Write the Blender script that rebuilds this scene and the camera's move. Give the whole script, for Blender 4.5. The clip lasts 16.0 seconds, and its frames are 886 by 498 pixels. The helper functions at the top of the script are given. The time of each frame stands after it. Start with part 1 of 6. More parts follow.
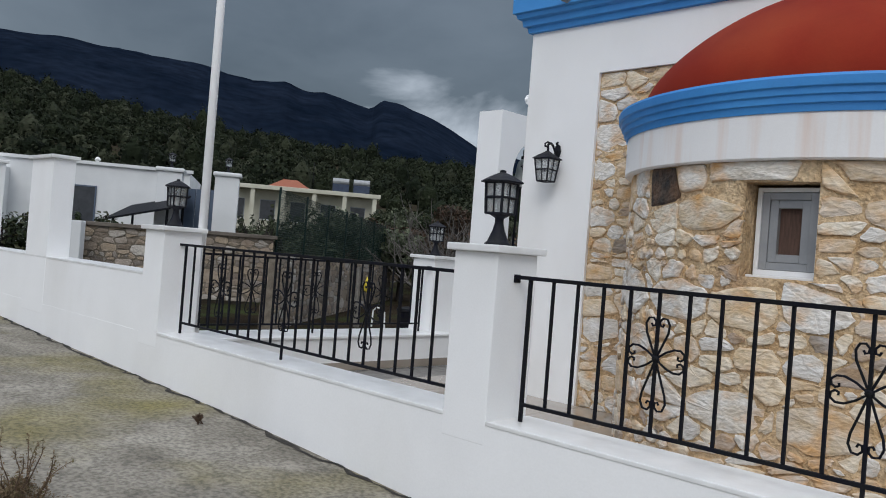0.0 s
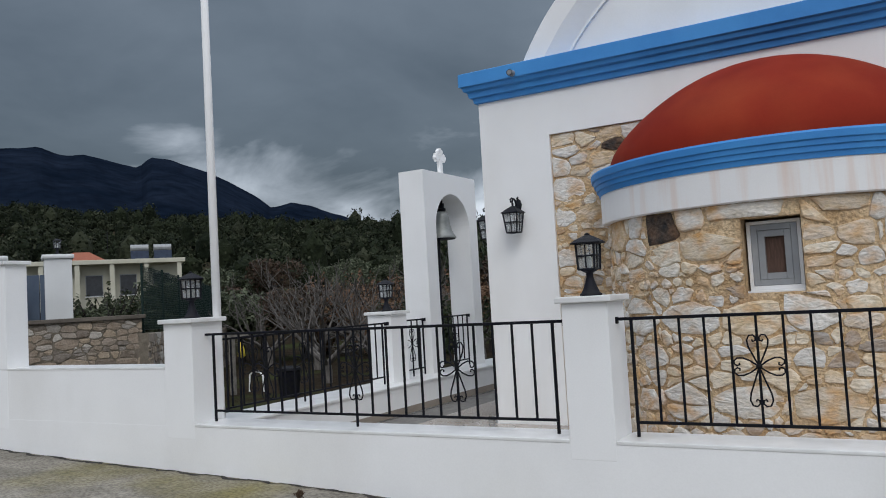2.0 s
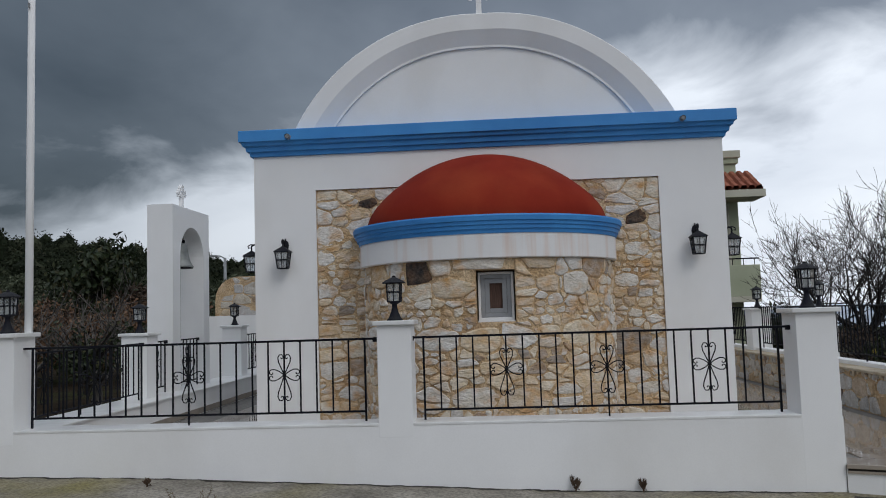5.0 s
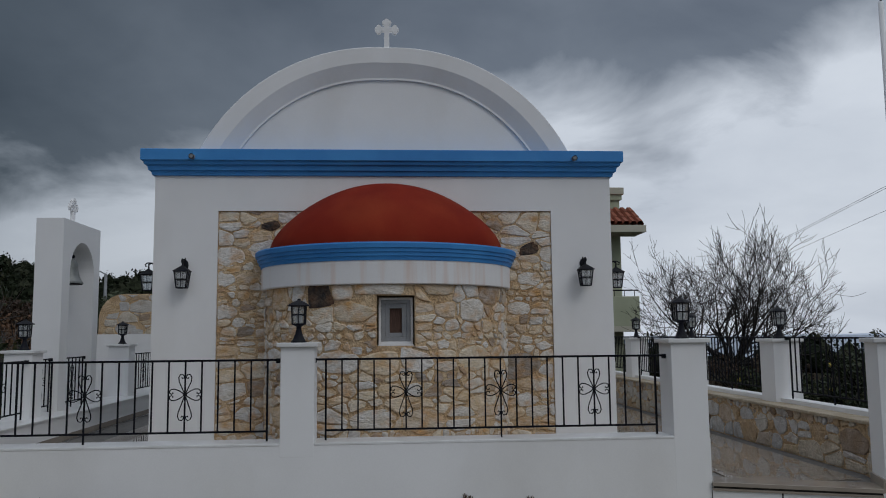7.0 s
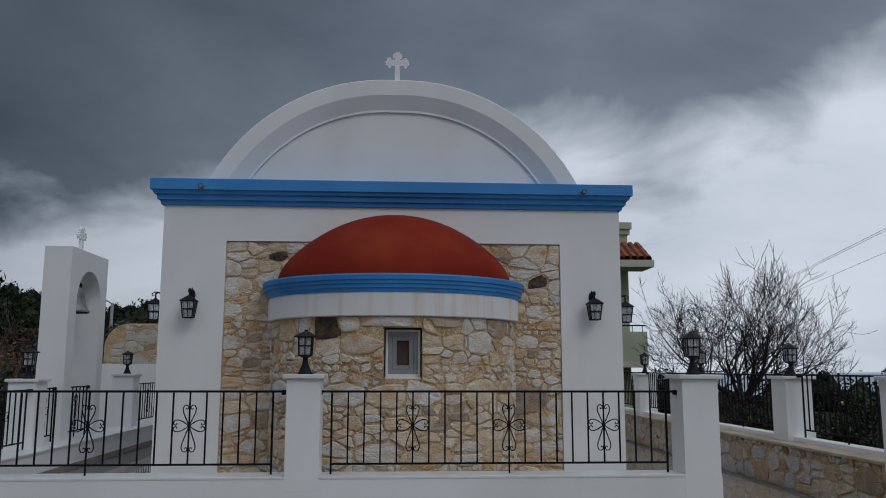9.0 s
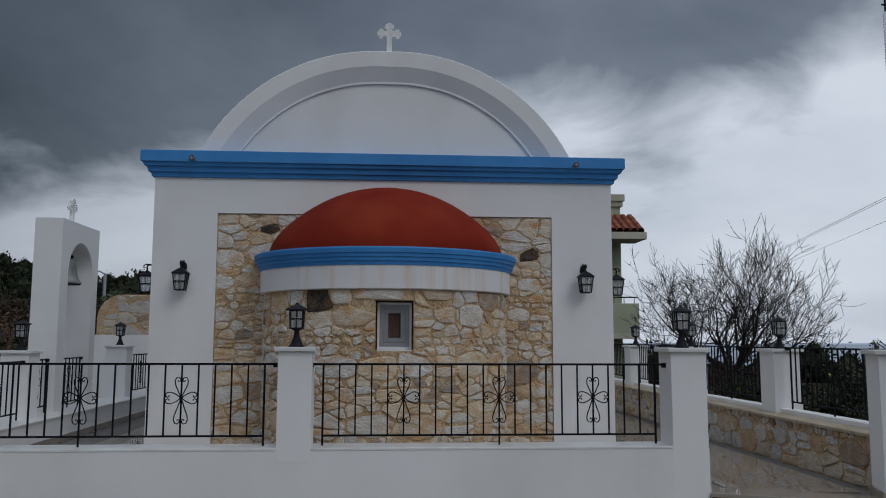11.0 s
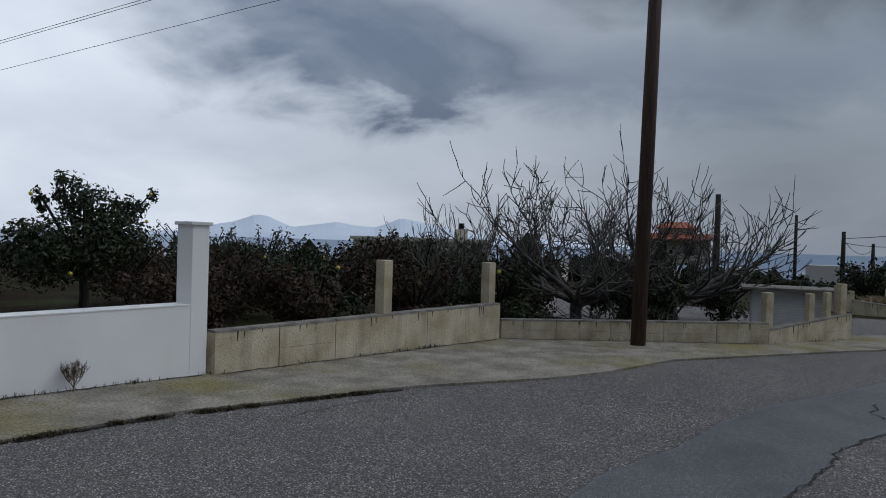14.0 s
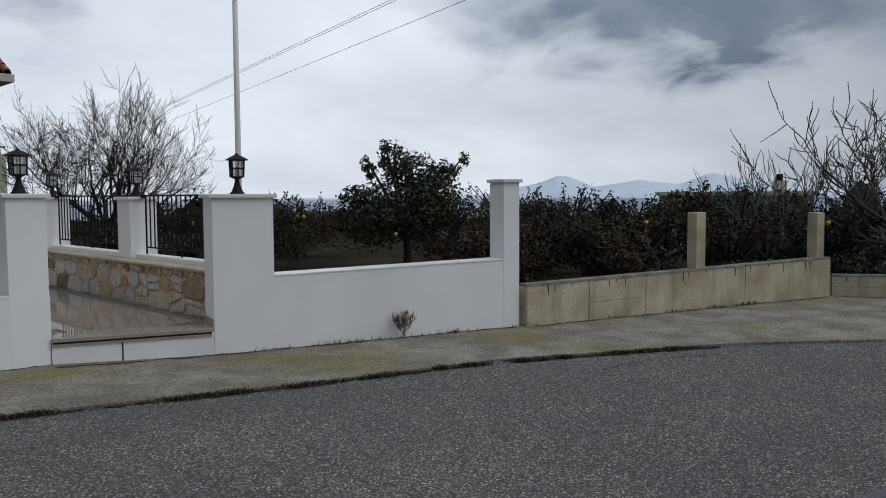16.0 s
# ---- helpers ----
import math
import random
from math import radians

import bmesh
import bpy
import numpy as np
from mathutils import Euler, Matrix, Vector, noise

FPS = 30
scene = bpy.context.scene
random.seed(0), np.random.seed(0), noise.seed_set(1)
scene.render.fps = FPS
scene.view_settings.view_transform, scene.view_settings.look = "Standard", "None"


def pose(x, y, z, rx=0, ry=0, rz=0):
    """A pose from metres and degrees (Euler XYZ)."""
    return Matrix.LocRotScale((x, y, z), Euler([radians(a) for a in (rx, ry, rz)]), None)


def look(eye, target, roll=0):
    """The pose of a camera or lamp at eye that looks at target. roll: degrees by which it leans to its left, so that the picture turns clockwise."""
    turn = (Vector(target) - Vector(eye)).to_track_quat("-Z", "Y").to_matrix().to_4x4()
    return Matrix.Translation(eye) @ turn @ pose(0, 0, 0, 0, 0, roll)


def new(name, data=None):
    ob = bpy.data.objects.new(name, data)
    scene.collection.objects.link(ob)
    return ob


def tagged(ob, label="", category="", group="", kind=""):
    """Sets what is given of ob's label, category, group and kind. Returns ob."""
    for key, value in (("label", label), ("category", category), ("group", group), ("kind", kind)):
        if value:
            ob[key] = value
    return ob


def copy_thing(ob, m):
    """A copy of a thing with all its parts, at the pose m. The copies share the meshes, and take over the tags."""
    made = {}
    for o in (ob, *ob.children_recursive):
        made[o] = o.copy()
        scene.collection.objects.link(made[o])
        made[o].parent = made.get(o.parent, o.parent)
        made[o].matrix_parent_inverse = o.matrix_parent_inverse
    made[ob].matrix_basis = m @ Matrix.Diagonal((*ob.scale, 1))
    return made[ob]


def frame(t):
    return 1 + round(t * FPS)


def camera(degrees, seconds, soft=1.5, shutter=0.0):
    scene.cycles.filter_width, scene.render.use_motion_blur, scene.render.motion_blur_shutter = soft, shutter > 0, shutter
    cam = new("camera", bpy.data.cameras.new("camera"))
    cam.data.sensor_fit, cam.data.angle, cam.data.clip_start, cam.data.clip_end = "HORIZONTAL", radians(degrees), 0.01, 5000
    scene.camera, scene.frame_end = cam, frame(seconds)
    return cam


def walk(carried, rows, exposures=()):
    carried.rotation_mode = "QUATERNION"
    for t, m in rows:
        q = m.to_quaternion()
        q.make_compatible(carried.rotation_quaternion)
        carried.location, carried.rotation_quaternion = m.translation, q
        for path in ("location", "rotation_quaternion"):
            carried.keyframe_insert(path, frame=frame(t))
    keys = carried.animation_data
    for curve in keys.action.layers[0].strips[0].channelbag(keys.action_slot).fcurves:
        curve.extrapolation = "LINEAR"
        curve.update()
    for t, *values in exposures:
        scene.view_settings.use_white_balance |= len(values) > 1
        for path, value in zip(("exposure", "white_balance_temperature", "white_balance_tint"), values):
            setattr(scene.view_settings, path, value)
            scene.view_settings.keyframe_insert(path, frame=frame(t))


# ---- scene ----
cam = camera(57.5, 16.0, soft=1.0)
PATH = [
    (0, (2.073, -6.121, 1.27), (0.662, -4.703, 1.285), 4.5),
    (0.5, (1.8, -6.436, 1.313), (0.596, -4.84, 1.377), 5.0),
    (1, (1.502, -6.885, 1.323), (0.423, -5.203, 1.401), 4.9),
    (1.5, (1.248, -7.461, 1.347), (0.25, -5.731, 1.453), 1.6),
    (2, (1.017, -7.887, 1.385), (0.015, -6.16, 1.506), -3.3),
    (2.5, (0.849, -8.377, 1.38), (-0.147, -6.654, 1.578), -3.3),
    (3, (0.708, -8.815, 1.356), (-0.217, -7.053, 1.554), -3.0),
    (3.5, (0.621, -9.251, 1.365), (-0.145, -7.415, 1.565), -2.6),
    (4, (0.4, -9.664, 1.344), (-0.197, -7.765, 1.539), -0.2),
    (4.5, (0.248, -10.01, 1.373), (-0.263, -8.085, 1.555), -0.5),
    (5, (0.132, -10.24, 1.396), (-0.002, -8.251, 1.555), -1.8),
    (7.5, (-0.009, -10.579, 1.4), (0.136, -8.602, 1.664), -0.5),
    (8, (-0.028, -10.578, 1.387), (0.12, -8.608, 1.704), -0.3),
    (8.5, (-0.045, -10.557, 1.388), (0.094, -8.586, 1.697), -0.0),
    (9, (-0.019, -10.521, 1.394), (0.103, -8.547, 1.688), 0.1),
    (11.5, (0.023, -10.545, 1.422), (0.176, -8.563, 1.637), 0.2),
    (12, (0.197, -10.562, 1.408), (0.786, -8.664, 1.634), 0.5),
    (12.5, (0.199, -10.597, 1.393), (1.358, -8.982, 1.616), 1.2),
    (13, (0.264, -10.688, 1.407), (1.663, -9.268, 1.574), 1.4),
    (13.5, (0.332, -10.772, 1.387), (1.89, -9.527, 1.534), 1.4),
    (14, (0.386, -10.857, 1.381), (2.215, -10.048, 1.358), 1.8),
    (14.5, (0.395, -10.933, 1.351), (2.341, -10.489, 1.231), 2.3),
    (15, (0.413, -10.983, 1.348), (2.393, -10.734, 1.222), 1.8),
    (15.5, (0.436, -10.919, 1.346), (2.309, -10.231, 1.216), 0.7),
    (16, (0.394, -10.782, 1.308), (1.803, -9.368, 1.176), -0.3),
]
EXPOSURES = [(0, 0.78, 6500, 10), (1.5, 0.70, 6500, 10), (3.5, 0.60, 6550, 10), (5, 0.16, 6500, 10), (7.5, -0.40, 6350, 10), (9, -0.36, 6300, 10), (11.5, -0.36, 6300, 10), (12.5, -0.40, 6250, 10), (13.5, -0.40, 6200, 10), (14.5, 0.24, 6250, 10), (15, 0.36, 6250, 10), (15.5, 0.24, 6300, 10), (16, -0.04, 6450, 10)]
walk(cam, [(t, look(eye, target, roll)) for t, eye, target, roll in PATH], EXPOSURES)

# ---- light ----
world = bpy.data.worlds.new("world")
scene.world = world
world.use_nodes = True
wn, wl = world.node_tree.nodes, world.node_tree.links
wn.clear()


def wnode(kind, **props):
    n = wn.new(kind)
    for key, value in props.items():
        if key == "operation":
            n.operation = value
        elif key == "blend_type":
            n.blend_type = value
        elif key == "data_type":
            n.data_type = value
    return n


def wmath(op, a, b=None, clamp=False):
    n = wnode("ShaderNodeMath", operation=op)
    n.use_clamp = clamp
    for i, v in enumerate((a, b)):
        if v is None:
            continue
        if isinstance(v, (int, float)):
            n.inputs[i].default_value = v
        else:
            wl.new(v, n.inputs[i])
    return n.outputs[0]


def wmix(fac, a, b):
    n = wnode("ShaderNodeMix", data_type="RGBA")
    for sock, v in ((n.inputs[0], fac), (n.inputs[6], a), (n.inputs[7], b)):
        if isinstance(v, (int, float)):
            sock.default_value = v
        elif isinstance(v, tuple):
            sock.default_value = (*v, 1)
        else:
            wl.new(v, sock)
    return n.outputs[2]


SUN_AZ, SUN_EL = 145.0, 42.0   # degrees clockwise from +y, above the horizon
sky = wn.new("ShaderNodeTexSky")
sky.sky_type, sky.sun_disc = "NISHITA", False
sky.sun_elevation, sky.sun_rotation = radians(SUN_EL), radians(SUN_AZ)
sky.air_density, sky.dust_density = 1.5, 2.0
coord = wn.new("ShaderNodeTexCoord")
sep = wn.new("ShaderNodeSeparateXYZ")
wl.new(coord.outputs["Generated"], sep.inputs[0])
dx, dy, dz = sep.outputs
# clouds lie on a flat deck: the direction is spread by its height
deck = wmath("MAXIMUM", wmath("ADD", dz, 0.30), 0.05)
comb = wn.new("ShaderNodeCombineXYZ")
wl.new(wmath("DIVIDE", dx, deck), comb.inputs[0])
wl.new(wmath("DIVIDE", dy, deck), comb.inputs[1])


def wnoise(scale, detail, rough, offset, distortion=0.0):
    m = wn.new("ShaderNodeMapping")
    m.inputs["Location"].default_value = offset
    wl.new(comb.outputs[0], m.inputs[0])
    n = wn.new("ShaderNodeTexNoise")
    n.inputs["Scale"].default_value, n.inputs["Detail"].default_value = scale, detail
    n.inputs["Roughness"].default_value, n.inputs["Distortion"].default_value = rough, distortion
    wl.new(m.outputs[0], n.inputs["Vector"])
    return n.outputs["Fac"]


big = wnoise(0.95, 6, 0.50, (3.1, 1.4, 0.0), 0.3)
fine = wnoise(2.6, 7, 0.55, (0.7, 5.2, 0.0), 0.4)
cloud = wmath("ADD", wmath("MULTIPLY", big, 0.72), wmath("MULTIPLY", fine, 0.28))
# the deck's lower edge, in degrees over the horizon, by bearing: low over the mountains, high over the sea
EDGE = [(-180, 16), (-90, 6), (-60, 6), (-50, 8.6), (-44.6, 9.8), (-38, 9.0), (-32, 8.2), (-27, 8.0), (-21, 8.4), (-15, 9.4), (-8, 10.6), (2, 13.5), (9, 16.8), (13, 15.8), (18, 14.6), (25, 16.8), (34, 18.2), (42, 19.5), (60, 22), (78, 17.5), (90, 13.5), (108, 14.0), (140, 22), (180, 16)]
turn = wmath("DIVIDE", wmath("ADD", wmath("ARCTAN2", dx, dy), math.pi), 2 * math.pi)
edge_ramp = wn.new("ShaderNodeValToRGB")
wl.new(turn, edge_ramp.inputs[0])
ee = edge_ramp.color_ramp.elements
ee[0].position, ee[0].color = 0.0, (EDGE[0][1] / 40,) * 3 + (1,)
ee[1].position, ee[1].color = 1.0, (EDGE[-1][1] / 40,) * 3 + (1,)
for az_, el_ in EDGE[1:-1]:
    e = ee.new((az_ + 180) / 360)
    e.color = (el_ / 40,) * 3 + (1,)
edge = wmath("MULTIPLY", edge_ramp.outputs[0], radians(40))
elev = wmath("ARCSINE", dz)
rough_edge = wmath("ADD", wmath("MULTIPLY", wmath("SUBTRACT", big, 0.5), 0.32), wmath("MULTIPLY", wmath("SUBTRACT", fine, 0.5), 0.24))
cover = wmath("ADD", wmath("MULTIPLY", wmath("ADD", wmath("SUBTRACT", elev, edge), rough_edge), 9.0), 0.5, True)
# how far the bearing turns to the light side (north-east)
lee = wmath("MULTIPLY", wmath("SUBTRACT", wmath("ADD", wmath("MULTIPLY", dx, 0.50), wmath("MULTIPLY", dy, 0.87)), 0.55), 2.4, True)
tex = wmath("MULTIPLY", wmath("SUBTRACT", cloud, 0.32), 2.6, True)
dark_w = wmix(tex, (0.112, 0.138, 0.170), (0.029, 0.042, 0.060))
dark_e = wmix(tex, (0.36, 0.41, 0.48), (0.085, 0.110, 0.160))
to_west = wmath("SUBTRACT", 0.5, wmath("MULTIPLY", dx, 2.0), True)
light_w = wmix(to_west, wmix(tex, (0.47, 0.52, 0.585), (0.24, 0.275, 0.33)), wmix(tex, (0.54, 0.59, 0.66), (0.28, 0.32, 0.38)))
light_e = wmix(tex, (0.96, 1.02, 1.10), (0.62, 0.68, 0.78))
dark = wmix(lee, dark_w, dark_e)
light = wmix(lee, light_w, light_e)
lit = wmix(cover, light, dark)
# single heavy clouds that hang below the deck over the bay: bearing, height, half widths in degrees, density
bearing = wmath("ADD", wmath("MULTIPLY", wmath("SUBTRACT", turn, 0.5), 360.0), wmath("MULTIPLY", wmath("SUBTRACT", big, 0.5), 26.0))
height = wmath("ADD", wmath("MULTIPLY", elev, 57.3), wmath("ADD", wmath("MULTIPLY", wmath("SUBTRACT", fine, 0.5), 9.0), wmath("MULTIPLY", wmath("SUBTRACT", big, 0.5), 5.0)))
heavy = None
for az_, el_, wa_, we_, much in ((57, 13.4, 15, 4.2, 1.15), (63, 11.2, 8, 2.2, 0.8), (47, 17.5, 8, 3.2, 0.5), (82, 10.5, 13, 2.6, 0.62), (98, 13.0, 10, 3.0, 0.5)):
    u_ = wmath("POWER", wmath("ABSOLUTE", wmath("DIVIDE", wmath("SUBTRACT", bearing, az_), wa_)), 2.0)
    v_ = wmath("POWER", wmath("ABSOLUTE", wmath("DIVIDE", wmath("SUBTRACT", height, el_), we_)), 2.0)
    g_ = wmath("MULTIPLY", wmath("EXPONENT", wmath("MULTIPLY", wmath("ADD", u_, v_), -1.0)), much)
    heavy = g_ if heavy is None else wmath("ADD", heavy, g_)
heavy = wmath("MULTIPLY", wmath("MULTIPLY", wmath("SUBTRACT", heavy, 0.20), 1.35, True), wmath("ADD", wmath("MULTIPLY", fine, 0.9), 0.50), True)
lit = wmix(heavy, lit, wmix(tex, (0.21, 0.26, 0.36), (0.115, 0.150, 0.225)))
# the overcast thickens towards the south-east
thick = wmath("MULTIPLY", wmath("SUBTRACT", wmath("MULTIPLY", turn, 360.0), 222.0), 0.022, True)
lit = wmix(wmath("MULTIPLY", thick, 0.42), lit, (0.16, 0.19, 0.23))
# above and behind, the overcast is thinner
upper = wmath("MULTIPLY", wmath("SUBTRACT", dz, 0.50), 3.0, True)
south = wmath("MULTIPLY", wmath("SUBTRACT", wmath("MULTIPLY", dy, -1.0), 0.35), 1.8, True)
lit = wmix(south, lit, wmix(tex, (0.48, 0.53, 0.61), (0.36, 0.40, 0.47)))
lit = wmix(upper, lit, (0.80, 0.86, 0.97))
bg_cloud = wn.new("ShaderNodeBackground")
wl.new(lit, bg_cloud.inputs[0])
bg_cloud.inputs[1].default_value = 1.0
bg_sky = wn.new("ShaderNodeBackground")
wl.new(sky.outputs[0], bg_sky.inputs[0])
bg_sky.inputs[1].default_value = 0.05
both = wn.new("ShaderNodeMixShader")
both.inputs[0].default_value = 0.10
wl.new(bg_cloud.outputs[0], both.inputs[1])
wl.new(bg_sky.outputs[0], both.inputs[2])
wout = wn.new("ShaderNodeOutputWorld")
wl.new(both.outputs[0], wout.inputs[0])

sun = new("sun", bpy.data.lights.new("sun", "SUN"))
sun.data.energy, sun.data.angle, sun.data.color = 0.6, radians(30), (1.0, 0.99, 0.97)
away = Vector((math.sin(radians(SUN_AZ)) * math.cos(radians(SUN_EL)), math.cos(radians(SUN_AZ)) * math.cos(radians(SUN_EL)), math.sin(radians(SUN_EL))))
sun.matrix_world = look(away * 50, (0, 0, 0))


# ---- materials ----
def material(name, c1, c2, scale=6.0, rough=0.75, bump=0.15, fine=60.0, metal=0.0, detail=5.0, spread=(0.35, 0.65), stretch=(1, 1, 1), vary=None, stain=None, rough2=None, dist=0.01, grain=(0.3, 0.7), shine=0.5):
    """Two colours mixed by noise at two scales, with a fine relief. vary: 'object' or 'island' adds piece-to-piece colour from a list of stops."""
    m = bpy.data.materials.new(name)
    m.use_nodes = True
    nt = m.node_tree
    n, l = nt.nodes, nt.links
    b = n["Principled BSDF"]
    tc = n.new("ShaderNodeTexCoord")
    mp = n.new("ShaderNodeMapping")
    mp.inputs["Scale"].default_value = stretch
    l.new(tc.outputs["Object"], mp.inputs[0])
    n1 = n.new("ShaderNodeTexNoise")
    n1.inputs["Scale"].default_value, n1.inputs["Detail"].default_value = scale, detail
    n2 = n.new("ShaderNodeTexNoise")
    n2.inputs["Scale"].default_value, n2.inputs["Detail"].default_value = fine, 4
    for k in (n1, n2):
        l.new(mp.outputs[0], k.inputs["Vector"])
    r = n.new("ShaderNodeValToRGB")
    r.color_ramp.elements[0].position, r.color_ramp.elements[1].position = spread
    r.color_ramp.elements[0].color, r.color_ramp.elements[1].color = (*c1, 1), (*c2, 1)
    l.new(n1.outputs["Fac"], r.inputs[0])
    col = r.outputs[0]
    if vary:
        src, stops, amount = vary
        if src == "object":
            rnd = n.new("ShaderNodeObjectInfo").outputs["Random"]
        else:
            rnd = n.new("ShaderNodeNewGeometry").outputs["Random Per Island"]
        vr = n.new("ShaderNodeValToRGB")
        vr.color_ramp.interpolation = "LINEAR"
        e = vr.color_ramp.elements
        e[0].position, e[0].color = stops[0][0], (*stops[0][1], 1)
        e[1].position, e[1].color = stops[-1][0], (*stops[-1][1], 1)
        for p, c in stops[1:-1]:
            k = e.new(p)
            k.color = (*c, 1)
        l.new(rnd, vr.inputs[0])
        mx = n.new("ShaderNodeMix")
        mx.data_type = "RGBA"
        mx.inputs[0].default_value = amount
        l.new(col, mx.inputs[6])
        l.new(vr.outputs[0], mx.inputs[7])
        col = mx.outputs[2]
    if stain:
        sc, sscale, sstretch, amt = stain
        mp2 = n.new("ShaderNodeMapping")
        mp2.inputs["Scale"].default_value = sstretch
        l.new(tc.outputs["Object"], mp2.inputs[0])
        n3 = n.new("ShaderNodeTexNoise")
        n3.inputs["Scale"].default_value, n3.inputs["Detail"].default_value = sscale, 6
        l.new(mp2.outputs[0], n3.inputs["Vector"])
        sr = n.new("ShaderNodeValToRGB")
        sr.color_ramp.elements[0].position, sr.color_ramp.elements[1].position = 0.5, 0.72
        sr.color_ramp.elements[0].color, sr.color_ramp.elements[1].color = (0, 0, 0, 1), (amt, amt, amt, 1)
        l.new(n3.outputs["Fac"], sr.inputs[0])
        mx = n.new("ShaderNodeMix")
        mx.data_type = "RGBA"
        l.new(sr.outputs[0], mx.inputs[0])
        l.new(col, mx.inputs[6])
        mx.inputs[7].default_value = (*sc, 1)
        col = mx.outputs[2]
    # fine grain
    g = n.new("ShaderNodeMix")
    g.data_type, g.blend_type = "RGBA", "MULTIPLY"
    g.inputs[0].default_value = 1.0
    gr = n.new("ShaderNodeValToRGB")
    gr.color_ramp.elements[0].position, gr.color_ramp.elements[1].position = grain
    lo = 1.0 - min(0.75, bump)
    gr.color_ramp.elements[0].color, gr.color_ramp.elements[1].color = (lo, lo, lo, 1), (1, 1, 1, 1)
    l.new(n2.outputs["Fac"], gr.inputs[0])
    l.new(col, g.inputs[6])
    l.new(gr.outputs[0], g.inputs[7])
    l.new(g.outputs[2], b.inputs["Base Color"])
    b.inputs["Metallic"].default_value = metal
    b.inputs["Roughness"].default_value = rough
    b.inputs["Specular IOR Level"].default_value = shine
    if rough2 is not None:
        rr = n.new("ShaderNodeMapRange")
        rr.inputs["From Min"].default_value, rr.inputs["From Max"].default_value = spread
        rr.inputs["To Min"].default_value, rr.inputs["To Max"].default_value = rough, rough2
        l.new(n1.outputs["Fac"], rr.inputs[0])
        l.new(rr.outputs[0], b.inputs["Roughness"])
    if bump:
        bp = n.new("ShaderNodeBump")
        bp.inputs["Strength"].default_value, bp.inputs["Distance"].default_value = min(1, bump * 2), dist
        l.new(n2.outputs["Fac"], bp.inputs["Height"])
        l.new(bp.outputs[0], b.inputs["Normal"])
    return m


STONE_STOPS = [(0.0, (0.80, 0.78, 0.74)), (0.22, (0.62, 0.61, 0.60)), (0.36, (0.82, 0.74, 0.60)), (0.52, (0.78, 0.58, 0.34)),
               (0.64, (0.62, 0.40, 0.19)), (0.74, (0.74, 0.73, 0.71)), (0.88, (0.80, 0.67, 0.47)), (0.95, (0.27, 0.145, 0.068)), (1.0, (0.12, 0.075, 0.05))]
WHITE = material("white_render", (0.845, 0.845, 0.84), (0.885, 0.885, 0.88), 1.3, 0.85, 0.03, 90, stain=((0.66, 0.64, 0.60), 0.9, (1, 1, 0.5), 0.35))
WHITE_STREAK = material("streaked_white_render", (0.80, 0.79, 0.78), (0.84, 0.83, 0.82), 1.3, 0.85, 0.03, 90, stain=((0.68, 0.46, 0.34), 2.6, (2.2, 2.2, 0.14), 0.75))
MARBLE = material("white_marble", (0.72, 0.72, 0.71), (0.82, 0.82, 0.81), 5, 0.3, 0.02, 50, stain=((0.5, 0.48, 0.44), 3, (1, 1, 1), 0.3))
BLUE = material("blue_paint", (0.036, 0.235, 0.60), (0.052, 0.285, 0.67), 2.0, 0.6, 0.05, 70, stain=((0.085, 0.28, 0.66), 1.5, (1, 1, 2), 0.4))
RED = material("red_dome_paint", (0.205, 0.017, 0.007), (0.255, 0.025, 0.010), 1.6, 0.8, 0.05, 60, stain=((0.31, 0.055, 0.018), 1.2, (1, 1, 0.6), 0.5), shine=0.12)
MORTAR = material("sandy_mortar", (0.60, 0.40, 0.21), (0.84, 0.645, 0.415), 6, 0.95, 0.40, 38, dist=0.04, stain=((0.40, 0.20, 0.075), 3.0, (1, 1, 1), 0.55))
STONE = material("rubble_stone", (0.62, 0.49, 0.33), (0.96, 0.93, 0.88), 8, 0.9, 0.24, 30, stretch=(1, 1, 1.8), vary=("object", STONE_STOPS, 0.62), stain=((0.66, 0.36, 0.125), 4.2, (1, 1, 1.5), 0.9), dist=0.03)
STONE_BLACK = material("dark_slaty_stone", (0.028, 0.026, 0.026), (0.15, 0.10, 0.07), 11, 0.85, 0.4, 30, stain=((0.22, 0.11, 0.05), 6.0, (1, 1, 1), 0.7), dist=0.03)
STONE_GARDEN = material("garden_wall_stone", (0.24, 0.20, 0.16), (0.54, 0.49, 0.44), 7, 0.9, 0.3, 30, vary=("island", [(0.0, (0.62, 0.58, 0.52)), (0.3, (0.28, 0.21, 0.15)), (0.6, (0.44, 0.34, 0.23)), (0.8, (0.13, 0.095, 0.07)), (1.0, (0.36, 0.33, 0.29))], 0.75), dist=0.02)
MORTAR_DARK = material("dull_mortar", (0.15, 0.125, 0.095), (0.24, 0.205, 0.16), 7, 0.95, 0.3, 45)
STONE_ISLE = material("rubble_stone_small", (0.24, 0.205, 0.17), (0.52, 0.50, 0.47), 7, 0.9, 0.3, 38, vary=("island", STONE_STOPS, 0.7), stain=((0.34, 0.23, 0.12), 6, (1, 1, 1), 0.6), dist=0.02)
IRON = material("black_iron", (0.006, 0.0065, 0.013), (0.011, 0.0115, 0.0115), 9, 0.6, 0.1, 120, shine=0.12)
IRON_GREEN = material("green_black_iron", (0.008, 0.020, 0.017), (0.014, 0.030, 0.026), 9, 0.45, 0.1, 120, shine=0.12)
